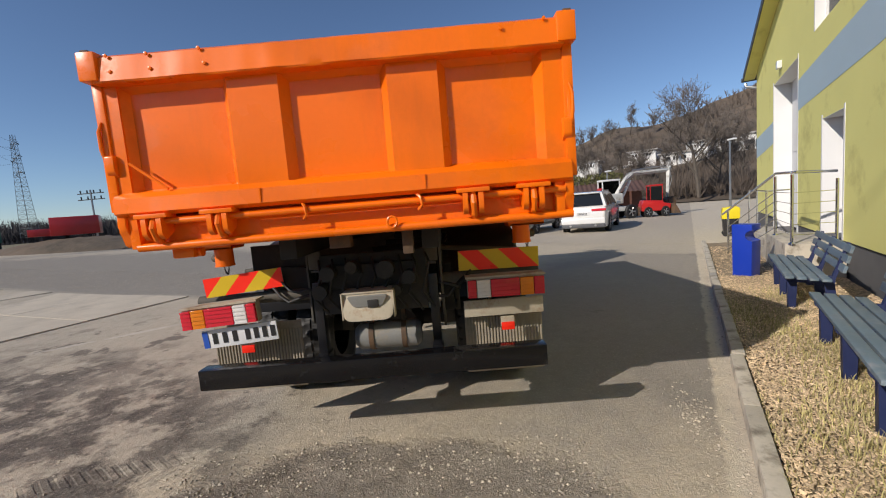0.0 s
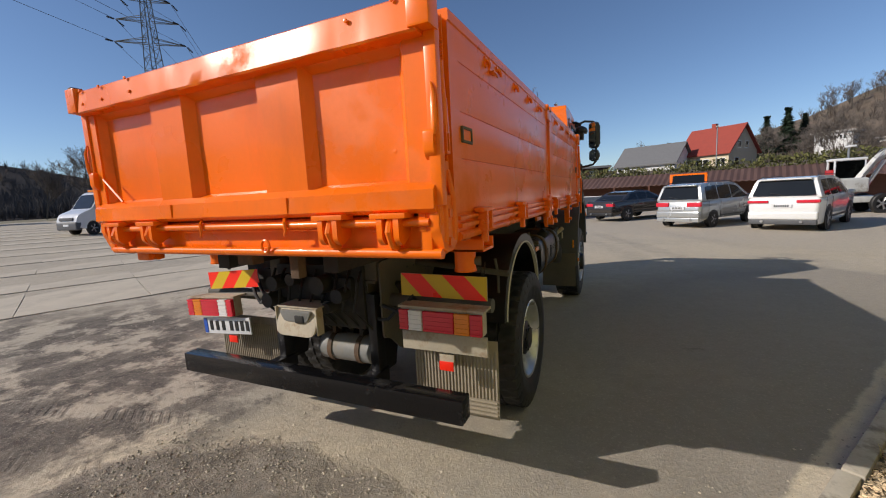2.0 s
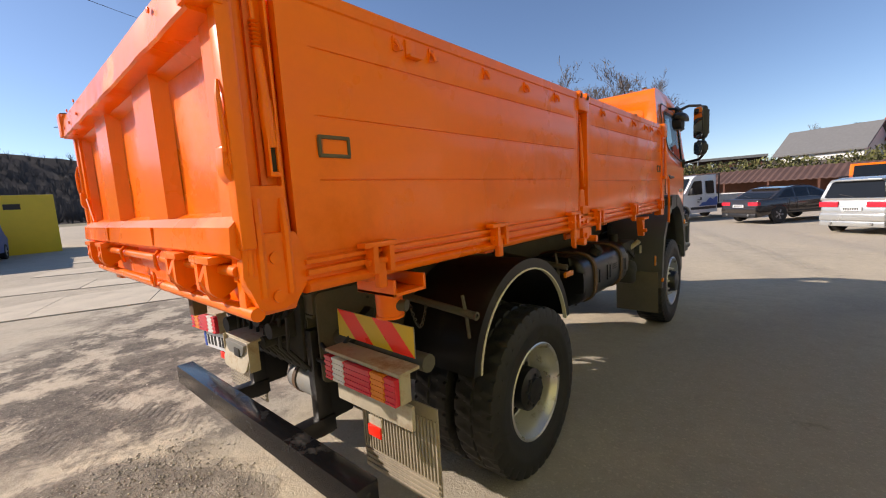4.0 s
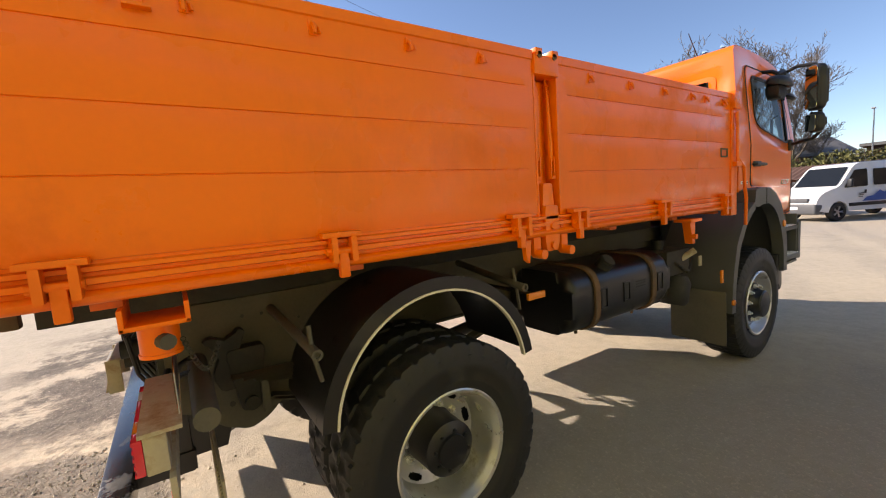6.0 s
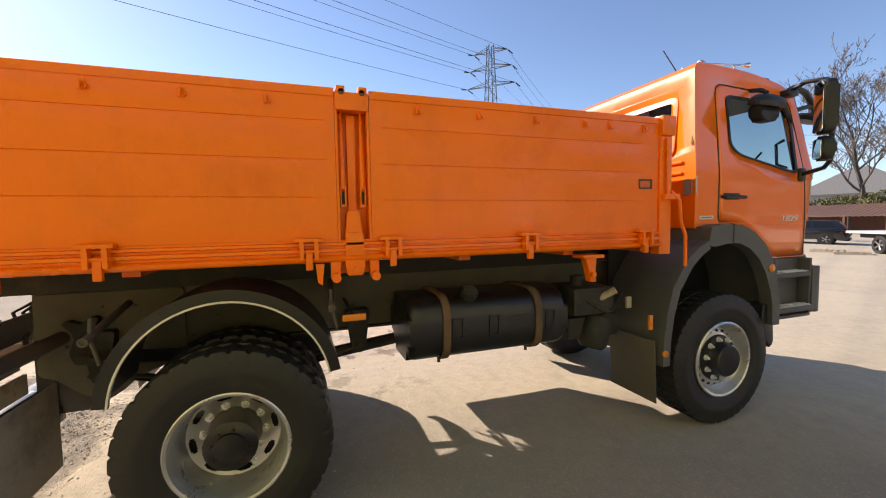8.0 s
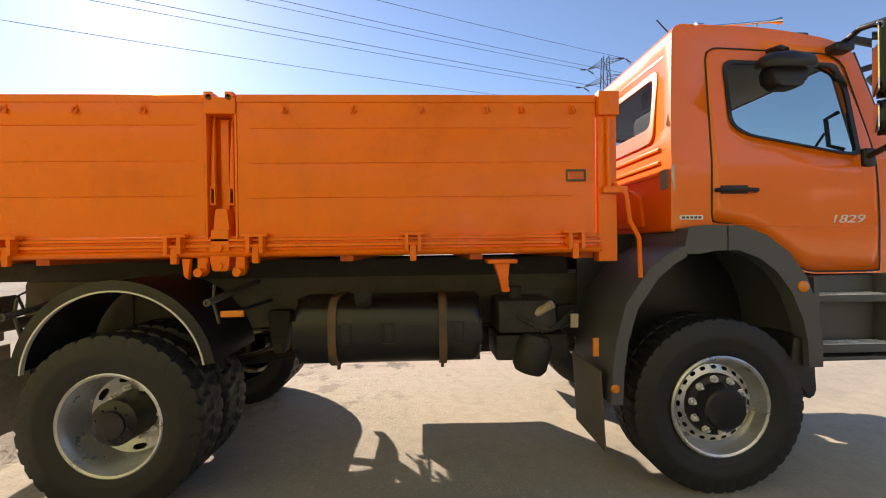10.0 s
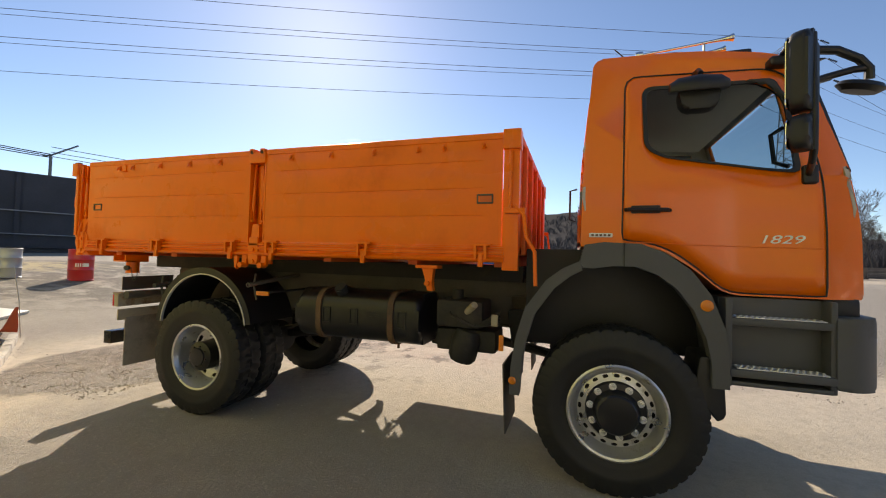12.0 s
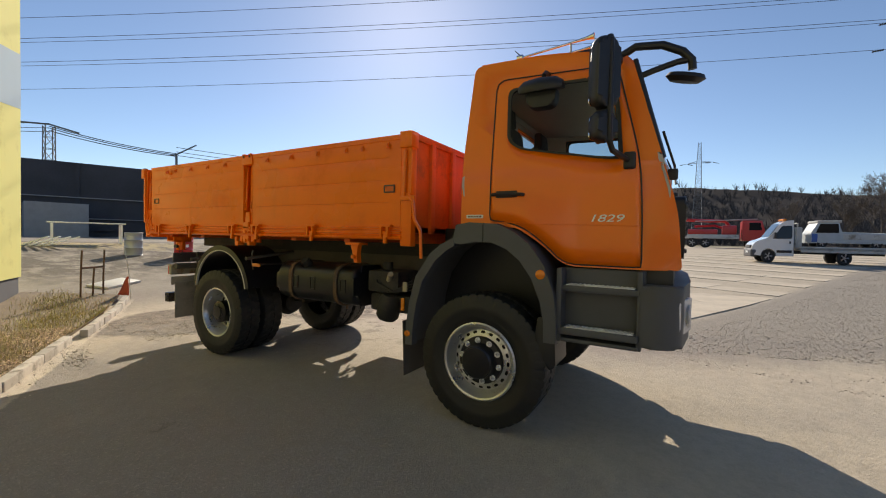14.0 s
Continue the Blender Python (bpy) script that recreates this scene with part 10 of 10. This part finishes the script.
# railway catenary masts and wires over the embankment
cat_ = thing("catenary", "railway catenary masts with wires above the embankment", "mast", kind="structure")
ga, gb, gc = around(-105.4, 62, 4.1, 5.1), around(-116.2, 55, 4.1, 5.1), around(-170, 75, 4.1, 5.1)
part("catenary_mast", lattice((*ga, 3.0), (*ga, 12.9), 0.9, 0.8, 8, 0.06), PYLON, cat_, smooth=0)
bm = bm_new()
tube(bm, [(ga[0] + 3.2, ga[1] - 0.9, 12.8), (ga[0], ga[1], 13.1), (ga[0] - 2.4, ga[1] + 0.6, 12.6)], 0.09, 4)
part("bracket_arm", bm, PYLON, cat_)
bm = bm_new()
cyl(bm, (*gb, 3.0), (*gb, 10.3), 0.13, 8)
tube(bm, [(gb[0] + 0.6, gb[1], 10.2), (gb[0], gb[1], 10.4), (gb[0] - 1.9, gb[1] + 0.5, 11.8)], 0.08, 4)
part("catenary_pole", bm, PYLON, cat_)
for z_a, z_b in ((12.9, 10.5), (12.4, 10.2), (12.7, 10.35)):
    part("contact_wire", wire((*ga, z_a), (*gb, z_b), 0.3, 0.045), WIRE, cat_)
for z_b in (11.2, 10.7, 10.3):
    part("contact_wire", wire((*gb, z_b), (*gc, z_b - 0.6), 0.8, 0.03), WIRE, cat_)
    part("contact_wire", wire((*around(-92, 75, 4.1, 5.1), z_b + 2.5), (*ga, z_b + 2.0), 0.5, 0.03), WIRE, cat_)

# lamp posts
for x, y, z, h in ((20.5, 24.5, 0.0, 4.6), (10.4, 49, 1.0, 6.5), (-6.2, 52, 1.5, 6.0), (12.6, 26, 0.2, 3.0), (-43.2, 33.9, 1.0, 5.0)):
    lp = thing("lamp_post", "slim galvanised lamp post", "lamp post", "lamp posts", m=pose(x, y, z))
    bm = bm_new()
    tube(bm, [(0, 0, -0.2), (0, 0, h * 0.6), (0, 0, h)], 0.06, 8, radii=[0.08, 0.06, 0.05])
    part("pole", bm, STEEL, lp)
    bm = bm_new()
    box(bm, -0.14, 0.14, -0.5, 0.1, h, h + 0.1, 0.03)
    part("lamp_head", bm, WHITE_PAINT, lp)


# ---- clutter round the yard ----
def oil_drum(label, m, paint, marks):
    dr = thing("oil_drum", label, "drum", "steel drums", m=m)
    bm = bm_new()
    lathe(bm, [(0, 0), (0.29, 0), (0.30, 0.02), (0.285, 0.04), (0.285, 0.28), (0.298, 0.30), (0.285, 0.32), (0.285, 0.57), (0.298, 0.59), (0.285, 0.61), (0.285, 0.84), (0.30, 0.87), (0.28, 0.88), (0.27, 0.86), (0, 0.86)], (0, 0, 0), (0, 0, 1), 28)
    part("drum_shell", bm, paint, dr)
    if marks:
        bm = bm_new()
        for k in range(6):
            a = radians(38 + 10 * k)
            c = Vector((0.287 * math.cos(a), 0.287 * math.sin(a), 0.44))
            w = 0.012 if k < 4 else 0.03
            box(bm, -0.003, 0.003, -w, w, -0.05, 0.05, m=Matrix.Translation(c) @ Matrix.Rotation(a, 4, "Z"))
        part("drum_marks", bm, WHITE_PAINT, dr)


oil_drum("red steel oil drum with a white band of marks", pose(-3.35, -9.6, gz(-3.35, -9.6) - 0.02) @ Matrix.Scale(0.98, 4), CAR_RED, True)
oil_drum("bare grey steel oil drum with pressed rings", pose(-2.16, -10.3, gz(-2.16, -10.3) - 0.02) @ Matrix.Scale(0.86, 4), mat("dull_zinc_drum", (0.42, 0.43, 0.43), 0.5, metal=0.5, vary=0.15, bump=0.1), False)
tb = thing("trestle_table", "long low trestle of white planks on legs", "trestle", m=pose(-1.9, -13.1, 1.08, 0, 0, -16))
bm = bm_new()
box(bm, -1.05, 1.05, -0.3, 0.3, 0.73, 0.77, 0.01)
part("tabletop", bm, WHITE_PAINT, tb)
for x in (-0.92, 0.92):
    for y in (-0.25, 0.25):
        bm = bm_new()
        box(bm, x - 0.035, x + 0.035, y - 0.035, y + 0.035, 0.0, 0.72)
        part("leg", bm, WHITE_PAINT, tb)
for k in range(4):
    bm = bm_new()
    box(bm, -0.035, 0.035, -0.5, 0.5, 0.0, 0.04)
    solo("timber_offcut", bm, WHITE_PAINT, "pale timber offcut leaning on the ground", "timber", "timber offcuts", m=pose(-0.2 - 0.22 * k, -12.0, gz(-0.5, -12.0) + 0.15, 20, 0, 35 + 8 * k))
wf = thing("sack_trolley", "rusty tubular sack trolley frame stuck upright in the ground", "trolley", m=pose(0.63, -5.33, gz(0.63, -5.33) - 0.02, 0, 0, 25) @ Matrix.Diagonal((0.72, 1.0, 1.08, 1.0)))
for a, b in (((-0.38, 0.0, 0.0), (-0.42, 0.0, 0.95)), ((0.30, 0.0, 0.0), (0.26, 0.0, 0.95)), ((-0.06, 0, 0.0), (-0.10, 0, 0.62)), ((-0.41, 0, 0.62), (0.28, 0, 0.62))):
    bm = bm_new()
    tube(bm, [a, Vector(a).lerp(Vector(b), 0.5) + Vector((0.012, 0, 0)), b], 0.02, 8)
    part("tube", bm, RUST, wf)
bm = bm_new()
box(bm, -0.8, 0.8, -0.5, 0.5, 0.0, 0.05, 0.005)
solo("board", bm, TRIM_CREAM, "pale plywood board lying on the asphalt", "board", m=pose(-0.2, -6.45, gz(-0.2, -6.45) + 0.005, -7.4) @ pose(0, 0, 0, 0, 0, 30) @ Matrix.Diagonal((0.62, 0.5, 1.0, 1.0)))
fl = thing("marker_flag", "faded red marker flag on a thin wire rod", "flag", m=pose(0.06, -5.0, gz(0.06, -5.0) - 0.01))
bm = bm_new()
tube(bm, [(0, 0, 0), (0.03, -0.02, 0.6), (0.10, -0.05, 1.15)], 0.007, 6)
part("rod", bm, STEEL, fl)
bm = bm_new()
gvv = [[bm.verts.new((0.03 + 0.012 * i * (1 - j / 7) * 3, -0.02 - 0.24 * (1 - j / 7) * i / 3 + 0.015 * math.sin(i * 2 + j), 0.10 + 0.40 * j / 6)) for i in range(4)] for j in range(7)]
for j in range(6):
    for i in range(3):
        bm.faces.new((gvv[j][i], gvv[j][i + 1], gvv[j + 1][i + 1], gvv[j + 1][i]))
fc = part("flag_cloth", bm, mat("faded_red_cloth", (0.42, 0.08, 0.045), 0.85, vary=0.15, bump=0.2), fl)
fc.modifiers.new("thickness", "SOLIDIFY").thickness = 0.003

# yellow advertising trailer with a blue van and a striped barrier, across the yard
YAD = mat("yellow_sheet", (0.72, 0.50, 0.02), 0.4, vary=0.06, bump=0.03)
ad = thing("advertising_container", "yellow container with dark lettering and coloured panels", "container", m=pose(-24, -4.3, 0.45, 0, 0, 92))
bm = bm_new()
box(bm, -4.5, 4.5, 0, 2.4, 0.0, 2.7, 0.03)
part("container_shell", bm, YAD, ad)
bm = bm_new()
for k in range(9):
    box(bm, -4.0 + 0.85 * k, -3.45 + 0.85 * k, -0.012, 0.0, 2.05, 2.3)
part("lettering_bars", bm, INK, ad)
bm = bm_new()
box(bm, -4.4, 1.5, -0.014, 0.0, 0.8, 1.5)
part("colour_panel", bm, CAR_RED, ad)
bv = thing("blue_van", "blue delivery van beside the yellow container", "van", m=pose(-21.5, -2.8, 0.4, 0, 0, 80))
bm = bm_new()
prism(bm, rounded([(-2.2, 0.3), (2.0, 0.3), (2.2, 0.9), (1.5, 1.1), (1.0, 1.75), (-2.2, 1.8)], 0.1, 3), -0.9, 0.9, "x", 0.06)
part("body", bm, CAR_BLUE, bv)
add_wheels(bv, 0.33, 0.2, 0.82, (-1.4, 1.4))
ba = thing("striped_barrier", "red and white striped barrier board", "barrier", m=pose(-18.5, -4.6, 0.3, 0, 0, 85))
bm = bm_new()
box(bm, -1.6, 1.6, -0.03, 0.03, 0.25, 0.85, 0.01)
part("barrier_board", bm, WHITE_PAINT, ba)
bm = bm_new()
for k in range(6):
    x = -1.5 + 0.52 * k
    for s_ in (-1, 1):
        bm.faces.new([bm.verts.new(p) for p in ((x, s_ * 0.034, 0.26), (x + 0.25, s_ * 0.034, 0.26), (x + 0.55, s_ * 0.034, 0.84), (x + 0.30, s_ * 0.034, 0.84))])
part("stripe", bm, REFLEX_RED, ba, smooth=0)
for x in (-0.92, 0.92):
    bm = bm_new()
    box(bm, x - 0.05, x + 0.05, -0.3, 0.3, 0.0, 0.25, 0.01)
    part("barrier_foot", bm, RUBBER, ba)

# red trailer on an earth heap at the far corner
bm = bm_new()
n = 24
rings = []
for j in range(6):
    t = j / 5
    rings.append([bm.verts.new((9 * (1 - t * 0.75) * math.cos(2 * math.pi * i / n) * (1 + 0.15 * noise.noise(Vector((i * 0.6, j, 3)))), 5 * (1 - t * 0.75) * math.sin(2 * math.pi * i / n), 1.1 * t ** 0.7 + 0.15 * noise.noise(Vector((i, j * 0.7, 1))))) for i in range(n)])
for a, b in zip(rings, rings[1:]):
    for i in range(n):
        j = (i + 1) % n
        bm.faces.new((a[i], a[j], b[j], b[i]))
bm.faces.new(rings[-1])
solo("ground_heap", bm, SCRUB, "low heap of earth with dry grass", "earth heap", kind="structure", m=pose(-31, 30.5, 0.5), smooth=60)
rt_ = thing("red_trailer", "red covered trailer standing on the earth heap", "trailer", m=pose(-31.5, 31.2, 1.35, 0, 0, 35))
bm = bm_new()
box(bm, -1.6, 1.6, -1.0, 1.0, 0.55, 2.1, 0.06)
part("trailer_body", bm, CAR_RED, rt_)
bm = bm_new()
box(bm, -3.0, -1.5, -0.9, 0.9, 0.6, 1.2, 0.05)
part("drawbar_box", bm, CAR_RED, rt_)
add_wheels(rt_, 0.42, 0.25, 0.85, (-0.5, 0.5))
for x, y, z, h in ((-34, 36, 1.2, 5.0), (-28, 33.5, 1.2, 4.6)):
    sp = thing("utility_pole", "thin utility pole with cross arms", "pole", "utility poles", m=pose(x, y, z))
    bm = bm_new()
    cyl(bm, (0, 0, 0), (0, 0, h), 0.08, 8)
    part("pole", bm, STEEL, sp)
    if x < -30:
        bm = bm_new()
        for k in range(2):
            box(bm, -1.3, 1.3, -0.04, 0.04, h - 0.4 - 0.6 * k, h - 0.32 - 0.6 * k)
            for q in range(4):
                cyl(bm, (-1.0 + 0.66 * q, 0, h - 0.32 - 0.6 * k), (-1.0 + 0.66 * q, 0, h - 0.05 - 0.6 * k), 0.06, 6)
        part("cross_arm", bm, BLACK_PLASTIC, sp)

# green container lorry and stacks of old timber on the far side of the yard
GREEN = mat("dark_green_machine_paint", (0.030, 0.115, 0.060), 0.45, vary=0.12, bump=0.06, dirt=(0.08, 0.09, 0.06), dirt_amount=0.3)
gl_ = thing("container_lorry", "dark green container lorry at the far edge of the yard", "truck", m=pose(-44.7, 35.3, 0.95, 0, 0, 52))
bm = bm_new()
prism(bm, rounded([(-1.6, 0.75), (1.0, 0.75), (1.0, 2.3), (-1.3, 2.3)], 0.06, 3), -1.15, 1.15, "x", 0.05)
part("container", bm, GREEN, gl_)
bm = bm_new()
prism(bm, rounded([(1.15, 0.6), (2.6, 0.6), (2.55, 1.5), (2.3, 2.1), (1.15, 2.1)], 0.10, 3), -1.1, 1.1, "x", 0.06)
part("cab", bm, GREEN, gl_)
for a in (-1, 1):
    bm = bm_new()
    bm.faces.new([bm.verts.new((a * 1.108, y, z)) for y, z in ((1.4, 1.35), (2.4, 1.35), (2.22, 1.95), (1.4, 1.95))])
    part("side_window", bm, DARK_GLASS, gl_, smooth=0)
add_wheels(gl_, 0.45, 0.28, 0.92, (-0.8, 1.9))
OLD_WOOD = mat("old_grey_timber", (0.16, 0.135, 0.105), 0.9, vary=0.25, scale=3, fine=40, bump=0.3, per_object=0.25)
for q, (ox, oy) in enumerate(((-40.5, 27.2), (-38.4, 24.0))):
    stack = thing("timber_stack", "long stack of weathered grey timber on bearers", "timber", "timber stacks", m=pose(ox, oy, gz(ox, oy) - 0.02, 0, 0, 54))
    bm = bm_new()
    box(bm, -1.9, 1.9, -0.10, 0.10, -0.07, 0.07, 0.006, 1)
    plank_me = mesh_of("beam", bm, OLD_WOOD)
    rnd = random.Random(31 + q)
    for i in range(4):
        for j in range(6):
            shared("beam", plank_me, stack, pose(rnd.uniform(-0.12, 0.12), -0.55 + 0.22 * i, 0.09 + 0.15 * j, 0, 0, rnd.uniform(-0.8, 0.8)))
